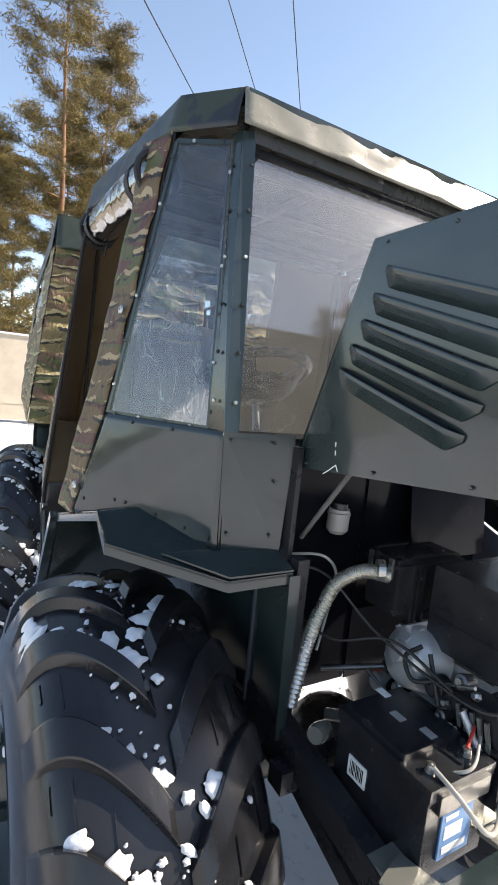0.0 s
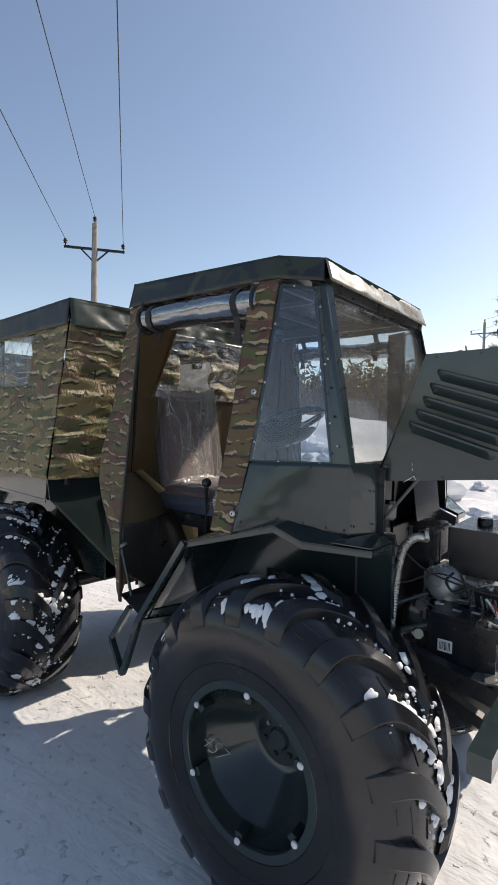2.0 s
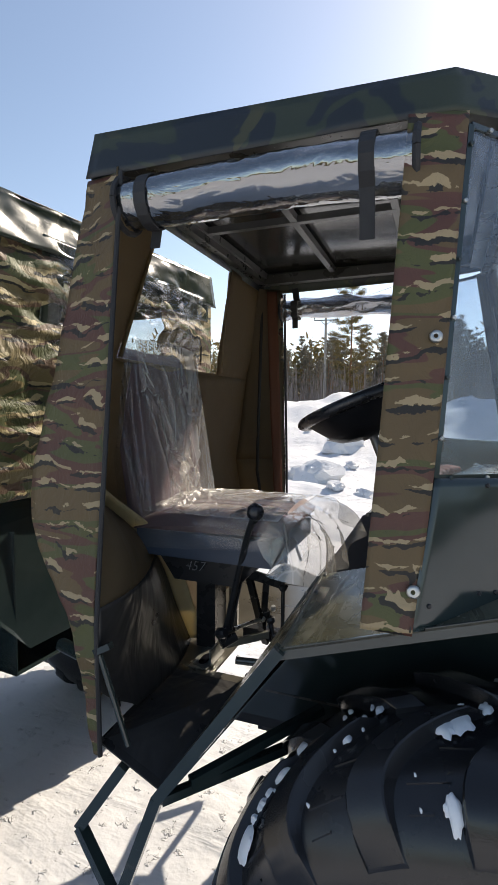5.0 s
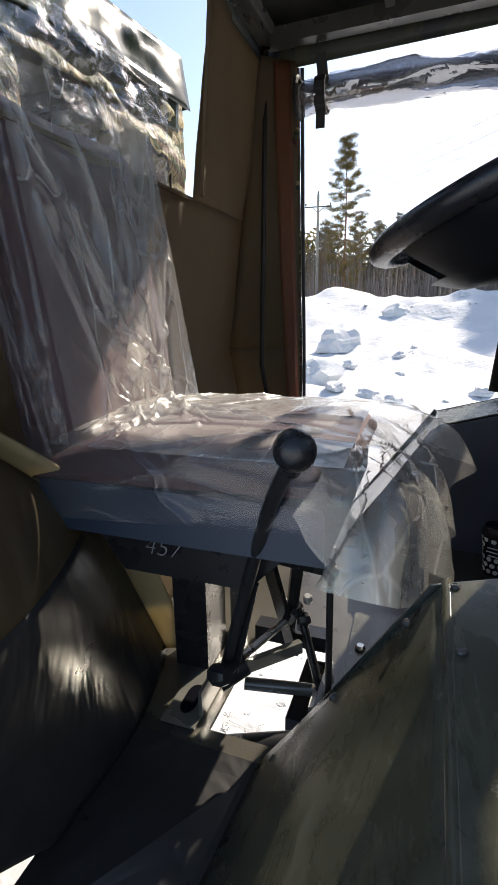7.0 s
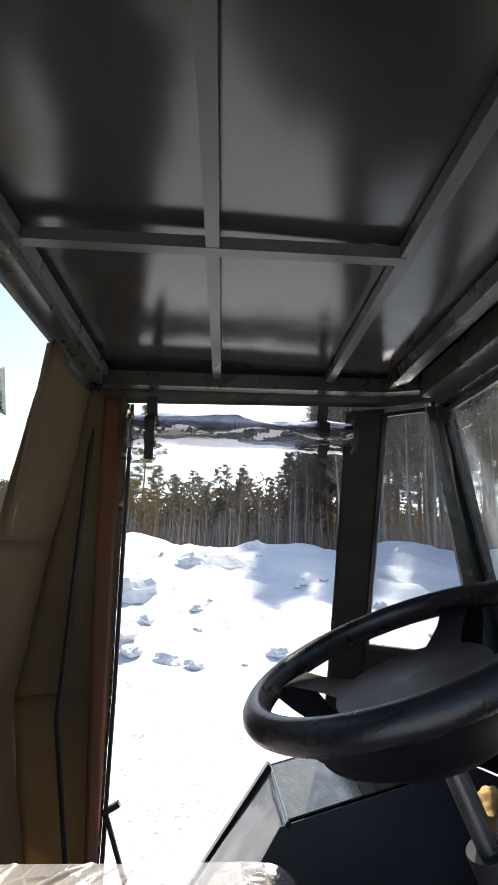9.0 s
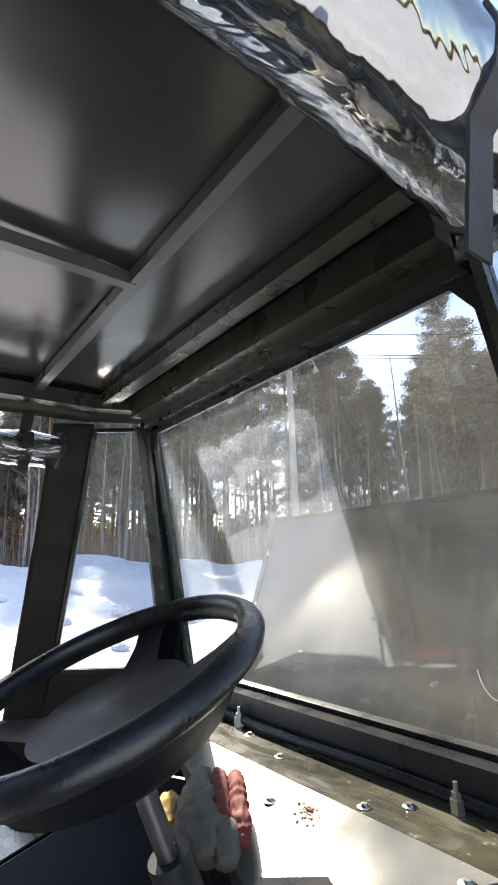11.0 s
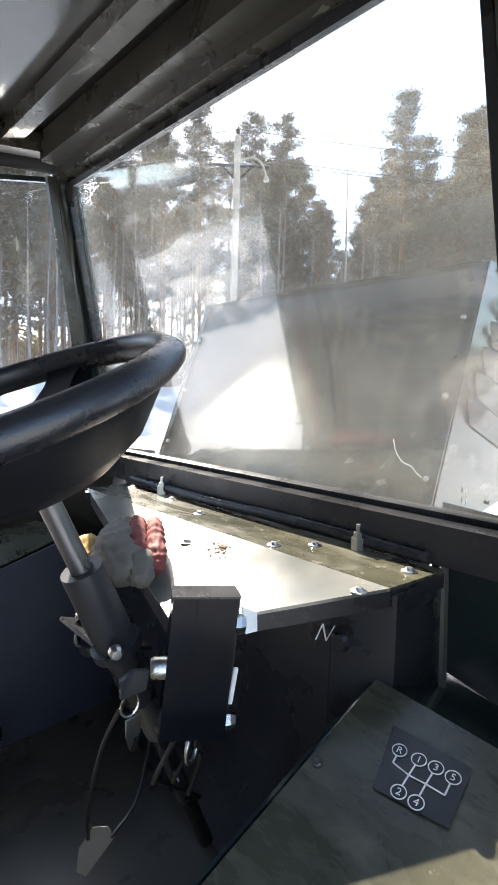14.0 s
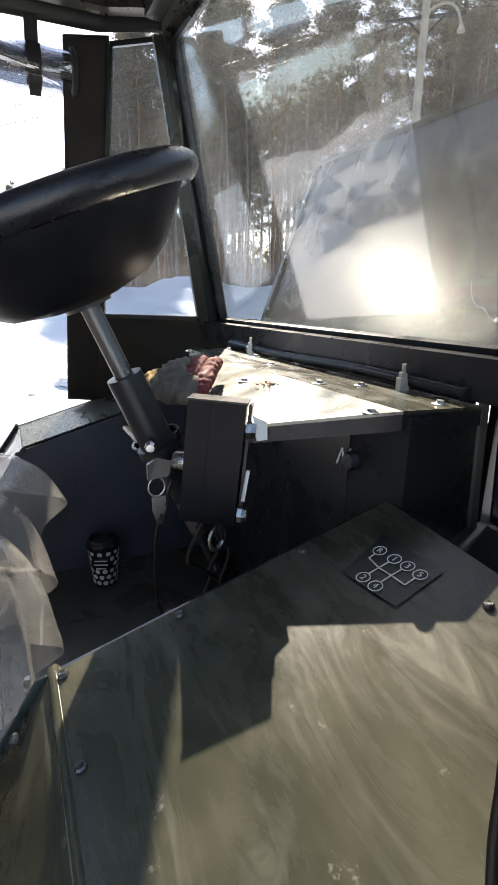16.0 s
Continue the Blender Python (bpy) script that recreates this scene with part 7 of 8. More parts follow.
for c, r, d, m_ in (((0.445, -0.135, 1.03), 0.022, (0.2, -1, 0.1), BLACKP), ((0.50, -0.13, 1.075), 0.016, (0.1, -1, 0.3), SHAFT), ((0.475, -0.14, 0.985), 0.014, (0, -1, 0.3), SHAFT), ((0.31, -0.12, 1.0), 0.022, (-0.3, -1, 0.2), BLACKP), ((0.34, -0.12, 0.96), 0.015, (0, -1, 0.4), STEEL)):
    bm = bmesh.new()
    lathe(bm, [(0.0001, 0.022), (r * 0.45, 0.022), (r * 0.5, 0.014), (r * 0.9, 0.012), (r, 0.006), (r, -0.03)], c, d, 20)
    part("engine_cover", bm, m_, eng, smooth=40)
for a, b, r, m_ in (((0.40, -0.15, 1.02), (0.54, -0.15, 1.09), 0.004, STEEL), ((0.26, -0.17, 0.99), (0.40, -0.15, 0.93), 0.004, SHAFT), ((0.20, -0.24, 0.955), (0.31, -0.13, 1.00), 0.008, SHAFT), ((0.43, -0.15, 1.10), (0.47, -0.155, 1.01), 0.005, BLACKP), ((0.52, -0.15, 1.03), (0.58, -0.14, 0.95), 0.007, CASTING), ((0.24, -0.24, 0.86), (0.34, -0.2, 0.90), 0.014, DASHPLATE)):
    bm = bmesh.new()
    rod(bm, a, b, r, 10)
    part("linkage_rod", bm, m_, eng, smooth=40)
# long control cables
for pts, r, m_ in (([(0.16, -0.31, 1.09), (0.25, -0.26, 1.06), (0.36, -0.19, 1.10), (0.50, -0.16, 1.06)], 0.0035, WIRE), ([(0.16, -0.34, 1.22), (0.22, -0.27, 1.20), (0.33, -0.20, 1.10), (0.54, -0.15, 1.05), (0.62, -0.1, 1.08)], 0.0035, WIRE),
                   ([(0.14, -0.35, 1.235), (0.20, -0.28, 1.245), (0.21, -0.24, 1.20), (0.20, -0.24, 1.12), (0.22, -0.28, 1.02)], 0.0035, BLUEPIPE), ([(0.56, -0.14, 1.0), (0.60, -0.22, 0.99), (0.56, -0.26, 0.965)], 0.0032, BLUEPIPE)):
    bm = bmesh.new()
    tube(bm, smooth_line(pts, 8), r, 8)
    part("control_cable", bm, m_, ATV, smooth=60)
# ribbed air hose from filter down to the arch
pts = smooth_line([(0.300, -0.160, 1.222), (0.272, -0.215, 1.228), (0.252, -0.27, 1.198), (0.246, -0.305, 1.135), (0.246, -0.335, 1.05), (0.245, -0.36, 0.915)], 26)
bm = bmesh.new()
tube(bm, pts, 0.02, 14, [0.0155 + (0.0020 if i % 2 else -0.0014) for i in range(len(pts))])
hose = part("air_hose", bm, FOIL, ATV, "silvery ribbed air hose", 25)
bm = bmesh.new()
lathe(bm, [(0.023, -0.008), (0.024, -0.008), (0.024, 0.008), (0.023, 0.008)], (0.293, -0.185, 1.236), (0.5, 0.8, 0), 20)
part("hose_clamp", bm, STEEL, hose)
bm = bmesh.new()
lathe(bm, [(0.0001, 0.03), (0.017, 0.03), (0.020, 0.02), (0.020, 0.0), (0.015, -0.03)], (0.34, -0.345, 0.915), (0.4, -0.8, 0.2), 20)
part("pipe_flange", bm, DASHPLATE, ATV, smooth=40)
# battery
bat = thing("car_battery", "black car battery with white sticker on the front frame", "battery", at=(0, 0, 0))
bm = bmesh.new()
block(bm, (0.365, -0.318, 0.802), (0.595, -0.150, 0.955))
part("case", soften(bm, 0.005), PLASTIC, bat)
bm = bmesh.new()
block(bm, (0.360, -0.322, 0.955), (0.600, -0.146, 0.980))
block(bm, (0.372, -0.312, 0.980), (0.53, -0.156, 0.992))
block(bm, (0.565, -0.30, 0.93), (0.606, -0.165, 0.965))
part("cover", soften(bm, 0.004), PLASTIC, bat)
for y in (-0.285, -0.185):
    bm = bmesh.new()
    lathe(bm, [(0.0001, 0.02), (0.008, 0.02), (0.010, 0.0)], (0.565, y, 0.975), (0, 0, 1), 14)
    part("terminal", bm, STEEL, bat, smooth=40)
bm = bmesh.new()
block(bm, (0.405, -0.3205, 0.862), (0.455, -0.3182, 0.905))
stk = part("sticker", bm, WHITEP, bat, "small white data sticker")
for i in range(9):
    bm = bmesh.new()
    x = 0.412 + i * 0.0042
    block(bm, (x, -0.3213, 0.870), (x + (0.0022 if i % 3 else 0.0012), -0.3205, 0.898))
    part("print_bar", bm, PLASTIC, stk)
bm = bmesh.new()
block(bm, (0.5955, -0.277, 0.828), (0.5985, -0.193, 0.925))
fl = part("front_label", bm, BLUEP, bat, "blue and white front label")
for i, (z0, z1) in enumerate(((0.838, 0.852), (0.866, 0.892), (0.903, 0.912))):
    bm = bmesh.new()
    block(bm, (0.5985, -0.268, z0), (0.5995, -0.205 - 0.015 * i, z1))
    part("print_bar", bm, WHITEP, fl)
bm = bmesh.new()
tube(bm, smooth_line([(0.565, -0.185, 0.995), (0.55, -0.15, 1.01), (0.52, -0.10, 0.99), (0.50, -0.06, 0.98)], 8), 0.0035, 8)
part("battery_lead", bm, REDP, bat, "red battery lead", 60)
bm = bmesh.new()
tube(bm, smooth_line([(0.565, -0.285, 0.992), (0.62, -0.28, 0.975), (0.66, -0.25, 0.93), (0.64, -0.18, 0.90), (0.60, -0.12, 0.92)], 8), 0.0045, 8)
part("battery_lead", bm, BLUEPIPE, bat, "pale earth lead", 60)
for p in ((0.36, -0.22, 0.994), (0.43, -0.25, 0.994), (0.49, -0.23, 0.994)):
    bm = bmesh.new()
    block(bm, (p[0], p[1], 0.9915), (p[0] + 0.03, p[1] + 0.018, 0.9935))
    part("top_print", bm, WHITEP if p[0] < 0.4 else CASTING, bat)

# ---- rear half: tented box on its own axle ----
REAR = thing("rear_module", "camouflage-tented rear half of the vehicle on balloon tyres", "trailer")
# the rear half stands turned a little at its joint
REAR.matrix_basis = Matrix.Translation((-1.2, 0, 0)) @ Matrix.Rotation(radians(-4.5), 4, "Z") @ Matrix.Translation((1.2, 0, 0))
RX = -2.04
for s in (-1, 1):
    w = new("wheel")
    w.parent = REAR
    w.matrix_basis = pose(RX, s * (TYRE_Y0 + TYRE_Y1) / 2, TYRE_R - 0.012, 0, 38, 0 if s < 0 else 180)
    copy_children(WR, w)
    for o in list(w.children):
        if o.name.startswith(("caked_snow", "chalk_mark")):
            bpy.data.objects.remove(o)
    if s < 0:
        snow_bits(w, 21, 190)
TX0, TX1, TY, TYL, LEAN = -3.25, -1.368, 0.68, 0.752, 0.085


ZB, ZT = 1.335, 2.20


def cloth_grid(bm, a, b, c, d, nu, nv, amp, seed, hole=None, freq=(3, 9)):
    """Crumpled cloth between four corners (a, b below, c, d above), with an optional open rectangle in u and v."""
    a, b, c, d = (Vector(q) for q in (a, b, c, d))
    n = (b - a).cross(d - a).normalized()
    g = []
    for j in range(nv + 1):
        v = j / nv
        row = []
        for i in range(nu + 1):
            u = i / nu
            p = a.lerp(b, u).lerp(d.lerp(c, u), v)
            e = (b - a).normalized().dot(p)
            q = Vector((e * freq[0] + seed, p.z * freq[1], seed))
            q2 = Vector((e * 3 + p.z * 4, p.z * 5 - e * 2, seed + 4))
            h = (1 - 2 * abs(noise.noise(q))) * 0.7 + noise.noise(q * 2.1) * 0.4 + 0.8 * (1 - 2 * abs(noise.noise(q2)))
            k = 0.3 + 0.7 * min(1, 8 * v, 8 * (1 - v), 8 * u, 8 * (1 - u))
            row.append(bm.verts.new(p + n * amp * h * k))
        g.append(row)
    for j in range(nv):
        for i in range(nu):
            if hole and hole[0] <= (i + 0.5) / nu <= hole[1] and hole[2] <= (j + 0.5) / nv <= hole[3]:
                continue
            bm.faces.new([g[j][i], g[j][i + 1], g[j + 1][i + 1], g[j + 1][i]])


XB, YB, YBL = TX1 - 0.07, -TY - LEAN, TYL + LEAN
BRt, BLt, BRb, BLb = (TX1, -TY, ZT), (TX1, TYL, ZT), (XB, YB, ZB), (XB, YBL, ZB)
bm = bmesh.new()
cloth_grid(bm, BRb, BLb, BLt, BRt, 150, 110, 0.034, 1, (0.50, 0.68, 0.62, 0.86))
thicken(part("tent_front", bm, CAMO_LEAF, REAR, "crumpled camouflage front wall of the tent", 80), 0.003)
bm = bmesh.new()
for f in (0.12, 0.93):
    p, q = Vector(BRb).lerp(Vector(BLb), f), Vector(BRt).lerp(Vector(BLt), f)
    tube(bm, [p.lerp(q, k / 8) + Vector((0.016, 0, 0)) for k in range(9)], 0.004, 6)
part("tent_seam", bm, WEB, REAR)
for s, y0, y1 in ((-1, YB, -TY), (1, YBL, TYL)):
    bm = bmesh.new()
    lo, hi = (0.34, 0.80) if s < 0 else (0.3, 0.86)
    cloth_grid(bm, (TX0, y0, ZB), (XB, y0, ZB), (TX1, y1, ZT), (TX0, y1, ZT), 110, 60, 0.014, 4 + s, (lo, hi, 0.58, 0.93), (4, 8))
    thicken(part("tent_side", bm, CAMO_LEAF, REAR, "camouflage side wall of the tent", 80), 0.003)
    bm = bmesh.new()
    L = TX1 - TX0
    ym = y0 + (y1 - y0) * 0.56
    yn = y0 + (y1 - y0) * 0.95
    sheet(bm, [(TX0 + L * (lo - 0.02), ym, ZB + 0.56 * (ZT - ZB)), (TX0 + L * (hi + 0.02), ym, ZB + 0.56 * (ZT - ZB)), (TX0 + L * (hi + 0.02), yn, ZB + 0.95 * (ZT - ZB)), (TX0 + L * (lo - 0.02), yn, ZB + 0.95 * (ZT - ZB))], 60, 40, 0.016, 9, 3)
    f = part("side_window", bm, FILM, REAR, "wrinkled clear film window", 180)
    f.visible_shadow = False
# loose crumpled film hanging over the front wall, dark vinyl behind its upper edge
bm = bmesh.new()
sheet(bm, [(TX1 + 0.005, -0.34, 1.78), (TX1 + 0.005, 0.62, 1.78), (TX1 + 0.035, 0.62, ZT), (TX1 + 0.035, -0.34, ZT)], 90, 60, 0.026, 9, 8)
f = part("front_window", bm, FILM, REAR, "wrinkled clear film over the tent front", 180)
f.visible_shadow = False
bm = bmesh.new()
sheet(bm, [(TX1 + 0.016, -0.36, 2.09), (TX1 + 0.016, 0.70, 2.09), (TX1 + 0.024, 0.70, ZT), (TX1 + 0.024, -0.36, ZT)], 50, 8, 0.006, 7, 4)
sheet(bm, [(TX1 - 0.02, -0.36, 1.80), (TX1 - 0.02, -0.27, 1.80), (TX1 + 0.02, -0.27, 2.09), (TX1 + 0.02, -0.36, 2.09)], 6, 20, 0.006, 7, 4)
thicken(part("vinyl_backing", bm, VINYL, REAR, "glossy dark vinyl edge of the film", 80), 0.003)
bm = bmesh.new()
cloth_grid(bm, (TX0, YBL, ZB), (TX0, YB, ZB), (TX0, -TY, ZT), (TX0, TYL, ZT), 40, 30, 0.014, 9)
thicken(part("tent_back", bm, CAMO_LEAF, REAR, smooth=80), 0.003)
# vinyl roof with hanging hem
bm = bmesh.new()
sheet(bm, [(TX0, -TY - 0.005, 2.287), (TX1 + 0.005, -TY - 0.005, 2.287), (TX1 + 0.005, TYL + 0.005, 2.328), (TX0, TYL + 0.005, 2.328)], 40, 24, 0.022, 4, 2)
sheet(bm, [(TX0, -TY - 0.005, 2.287), (TX1 + 0.005, -TY - 0.005, 2.287), (TX1 + 0.010, -TY - 0.022, 2.150), (TX0, -TY - 0.022, 2.150)], 50, 6, 0.008, 6, 3)
sheet(bm, [(TX0, TYL + 0.005, 2.328), (TX1 + 0.005, TYL + 0.005, 2.328), (TX1 + 0.010, TYL + 0.02, 2.18), (TX0, TYL + 0.02, 2.18)], 40, 6, 0.008, 6, 5)
bmesh.ops.remove_doubles(bm, verts=bm.verts, dist=0.01)
thicken(part("tent_roof", bm, CAMO_ROOF, REAR, "dark camouflage vinyl tent roof", 80), 0.003)
bm = bmesh.new()
sheet(bm, [(TX1 + 0.005, -TY - 0.005, 2.290), (TX1 + 0.005, TYL + 0.008, 2.331), (TX1 + 0.030, TYL + 0.01, 2.17), (TX1 + 0.035, -TY - 0.01, 2.135)], 50, 10, 0.030, 4.5, 6)
thicken(part("roof_hem", bm, VINYL, REAR, "glossy dark vinyl hem", 80), 0.003)
bm = bmesh.new()
for s, y in ((-1, -TY + 0.03), (1, TYL - 0.03)):
    for x in (TX1 - 0.03, -2.3, TX0 + 0.03):
        rod(bm, (x - 0.05, y, 1.3), (x - 0.05, y, 2.25), 0.014, 8)
    rod(bm, (TX0, y, 2.25), (TX1 - 0.08, y, 2.25), 0.014, 8)
part("tent_frame", bm, BLACKP, REAR)
# tub with wheel-arch ledges and a raked prow
bm = bmesh.new()
slab(bm, [(TX0, -0.41, 0.72), (-1.45, -0.41, 0.72), (-1.45, 0.41, 0.72), (TX0, 0.41, 0.72)], 0.005, (0, 0, 1))
part("tub_floor", bm, GREEN, REAR)
for s in (-1, 1):
    bm = bmesh.new()
    slab(bm, [(TX0, s * 0.408, 0.72), (-1.45, s * 0.408, 0.72), (-1.45, s * 0.408, 1.22), (TX0, s * 0.408, 1.22)], 0.005, (0, -s, 0))
    part("tub_side", bm, GREEN, REAR)
    bm = bmesh.new()
    slab(bm, [(TX0, s * 0.40, 1.215), (-1.55, s * 0.40, 1.215), (-1.50, s * 0.735, 1.215), (TX0, s * 0.735, 1.215)], 0.005, (0, 0, 1))
    part("tub_ledge", bm, GREEN, REAR)
    bm = bmesh.new()
    slab(bm, [(TX0, s * 0.735, 1.20), (-1.52, s * 0.735, 1.20), (-1.50, s * 0.735, 1.345), (TX0, s * 0.735, 1.345)], 0.005, (0, -s, 0))
    part("tub_rail", bm, GREEN, REAR)
bm = bmesh.new()
slab(bm, [(-1.50, -0.735, 1.345), (-1.50, 0.735, 1.345), (-1.46, 0.735, 1.22), (-1.44, 0.36, 0.80), (-1.44, -0.36, 0.80), (-1.46, -0.735, 1.22)], 0.005, (-1, 0, 0))
part("tub_prow", bm, GREEN, REAR)
bm = bmesh.new()
slab(bm, [(TX0, -0.735, 1.345), (TX0, 0.735, 1.345), (TX0, 0.41, 0.72), (TX0, -0.41, 0.72)], 0.005, (1, 0, 0))
part("tub_tail", bm, GREEN, REAR)

bm = bmesh.new()
rod(bm, (RX, -0.42, 0.56), (RX, 0.42, 0.56), 0.05, 16)
part("rear_axle", bm, BLACKP, REAR, smooth=50)
bm = bmesh.new()
bar(bm, (-2.8, 0, 0.74), (-1.0, 0, 0.76), 0.10, 0.08)
bar(bm, (-1.18, -0.18, 0.92), (-0.92, -0.12, 0.80), 0.05, 0.05)
bar(bm, (-1.18, 0.18, 0.92), (-0.92, 0.12, 0.80), 0.05, 0.05)
part("drawbar", soften(bm, 0.005), BLACKP, REAR)
bm = bmesh.new()
rod(bm, (-1.30, -0.35, 0.84), (-0.92, -0.45, 0.86), 0.022, 12)
rod(bm, (-1.10, -0.40, 0.85), (-0.90, -0.455, 0.862), 0.012, 12)
part("steering_cylinder", bm, GREEN, REAR, smooth=50)

# ---- poles, wires, fence, snow lumps ----
def on_ground(x, y, sink=0.0):
    return (x, y, ground_h(x, y) - sink)


def power_pole(x, y, top, yaw, leg=True):
    p = thing("power_pole", "grey wooden power pole with insulators on a crossarm", "pole", "power poles", at=(x, y, 0))
    z0 = ground_h(x, y) - 0.3
    bm = bmesh.new()
    tube(bm, [(0, 0, z0), (0, 0, top * 0.5), (0, 0, top)], 0.12, 14, [0.14, 0.12, 0.10])
    part("post", bm, POLE, p, smooth=60)
    c, s = math.cos(yaw), math.sin(yaw)
    bm = bmesh.new()
    bar(bm, (-1.05 * c, -1.05 * s, top - 0.92), (1.05 * c, 1.05 * s, top - 0.92), 0.08, 0.08)
    part("crossarm", bm, BLACKP, p)
    for d, h in ((-1.0, top - 0.86), (1.0, top - 0.86), (0, top + 0.02)):
        bm = bmesh.new()
        lathe(bm, [(0.02, 0), (0.02, 0.06), (0.07, 0.07), (0.05, 0.12), (0.08, 0.14), (0.06, 0.2), (0.0001, 0.24)], (d * c, d * s, h), (0, 0, 1), 14)
        part("insulator", bm, WIRE, p, smooth=50)
    bm = bmesh.new()
    bar(bm, (-0.5 * c, -0.5 * s, top - 0.92), (0, 0, top - 1.4), 0.05, 0.05)
    bar(bm, (0.5 * c, 0.5 * s, top - 0.92), (0, 0, top - 1.4), 0.05, 0.05)
    part("brace", bm, BLACKP, p)
    return [Vector((x + d * c, y + d * s, h + 0.2)) for d, h in ((-1.0, top - 0.86), (1.0, top - 0.86), (0, top + 0.02))]


def wire(a, b, sag, r=0.011):
    bm = bmesh.new()
    pts = [a.lerp(b, t / 24) - Vector((0, 0, sag * 4 * (t / 24) * (1 - t / 24))) for t in range(25)]
    tube(bm, pts, r, 5)
    tagged(mesh_ob("overhead_wire", bm, WIRE, 60), "thin dark overhead power wire", "wire", "power wires")


A = power_pole(-14.9, 8.55, 8.75, math.radians(52))
power_pole(16.4, -16.3, 7.6, math.radians(52))
for a, b in zip(A, (A[0] + Vector((31.2, -25.4, -1.6)), A[1] + Vector((31.8, -24.6, 0.9)), A[2] + Vector((31.2, -25.4, -1.7)))):
    wire(a, b, 0.3)
C = power_pole(10.9, 11.9, 10.0, math.radians(-40))
D = power_pole(38.0, -11.5, 10.0, math.radians(-40))
E_ = power_pole(-9.9, 42.5, 10.6, math.radians(8))
for a, b in zip(C, D):
    wire(a, b, 0.7)
for a, b in zip(E_, C):
    wire(a, b, 0.9)
# bent lamp arm on the near pole
arm = thing("street_lamp", "grey bent lamp arm with a small head on the power pole", "street lamp", at=(10.9, 11.9, 0))
bm = bmesh.new()
tube(bm, smooth_line([(0, 0, 9.15), (0.3, -0.3, 9.35), (0.55, -0.55, 9.2), (0.68, -0.68, 8.8)], 6), 0.035, 8)
part("lamp_arm", bm, POLE, arm, smooth=60)
bm = bmesh.new()
lathe(bm, [(0.0001, 0.0), (0.05, -0.02), (0.11, -0.16), (0.10, -0.18), (0.0001, -0.18)], (0.68, -0.68, 8.8), (0, 0, 1), 14)
part("lamp_head", bm, POLE, arm, smooth=50)

# beige concrete fence behind the pines
fence = thing("concrete_fence", "low beige concrete panel fence behind snow", "fence", at=(-12.9, 0.7, 0))
for i in range(6):
    bm = bmesh.new()
    block(bm, (-0.06, -2.45 - 2.5 * i, 0.1), (0.06, -0.05 - 2.5 * i, 2.22))
    pn = part("fence_panel", soften(bm, 0.02), CONCRETE, fence)
    bm = bmesh.new()
    block(bm, (-0.10, -0.05 - 2.5 * i, -0.2), (0.10, 0.05 - 2.5 * i, 2.30))
    part("fence_post", soften(bm, 0.01), CONCRETE, fence)
    bm = bmesh.new()
    block(bm, (0.06, -2.3 - 2.5 * i, 0.5), (0.075, -0.2 - 2.5 * i, 2.0))
    part("panel_relief", soften(bm, 0.006), CONCRETE, pn)
    bm = bmesh.new()
    block(bm, (-0.11, -2.45 - 2.5 * i, 2.22), (0.11, -0.05 - 2.5 * i, 2.27))
    part("snow_cap", soften(bm, 0.02, 3), SNOW, fence)


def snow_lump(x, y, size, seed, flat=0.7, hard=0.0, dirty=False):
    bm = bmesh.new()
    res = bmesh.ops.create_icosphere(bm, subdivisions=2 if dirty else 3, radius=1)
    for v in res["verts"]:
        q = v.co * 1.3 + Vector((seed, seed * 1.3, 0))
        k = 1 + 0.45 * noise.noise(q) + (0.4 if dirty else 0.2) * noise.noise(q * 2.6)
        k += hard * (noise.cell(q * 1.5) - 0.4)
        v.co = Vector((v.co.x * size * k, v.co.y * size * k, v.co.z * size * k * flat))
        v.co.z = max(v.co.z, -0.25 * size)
    ob = mesh_ob("snow_lump", bm, DIMSNOW if dirty else SNOW, 24)
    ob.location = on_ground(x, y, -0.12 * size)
    tagged(ob, "dirty clod with shade in its grey colour on the ploughed snow bank" if dirty else "loose angular lump of ploughed white snow", "snow lump", "snow lumps in the yard")


for i, (x, y, r) in enumerate((
    (-2.8, 9.6, 0.56), (-3.5, 16.9, 0.8), (-1.95, 7.6, 0.17), (-1.42, 7.7, 0.24), (-0.95, 7.5, 0.17), (-3.5, 9.8, 0.30), (-10.6, 41.6, 0.57),
    (-1.9, 22.5, 0.60), (0.8, 24.9, 0.26), (3.9, 41.5, 0.65), (-2.3, 11.5, 0.20), (-0.3, 15.0, 0.22), (-1.2, 12.4, 0.15),
    (-12.0, 52.0, 0.9), (1.5, 30.0, 0.4), (6.5, 16.0, 0.3), (2.5, 19.0, 0.25), (-5.0, 14.0, 0.3), (4.4, 11.0, 0.2),
)):
    snow_lump(x, y, r, 2.7 * i + 1)
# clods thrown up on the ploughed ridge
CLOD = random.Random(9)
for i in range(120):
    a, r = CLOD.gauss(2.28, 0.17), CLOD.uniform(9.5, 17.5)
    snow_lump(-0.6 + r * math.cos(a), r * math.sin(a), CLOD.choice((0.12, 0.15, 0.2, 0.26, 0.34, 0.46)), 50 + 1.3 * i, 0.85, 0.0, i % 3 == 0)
for i in range(26):
    a, r = CLOD.uniform(1.0, 1.9), CLOD.uniform(7.5, 24)
    snow_lump(-0.6 + r * math.cos(a), r * math.sin(a), CLOD.choice((0.06, 0.09, 0.13, 0.18)), 200 + 1.7 * i, 0.7)

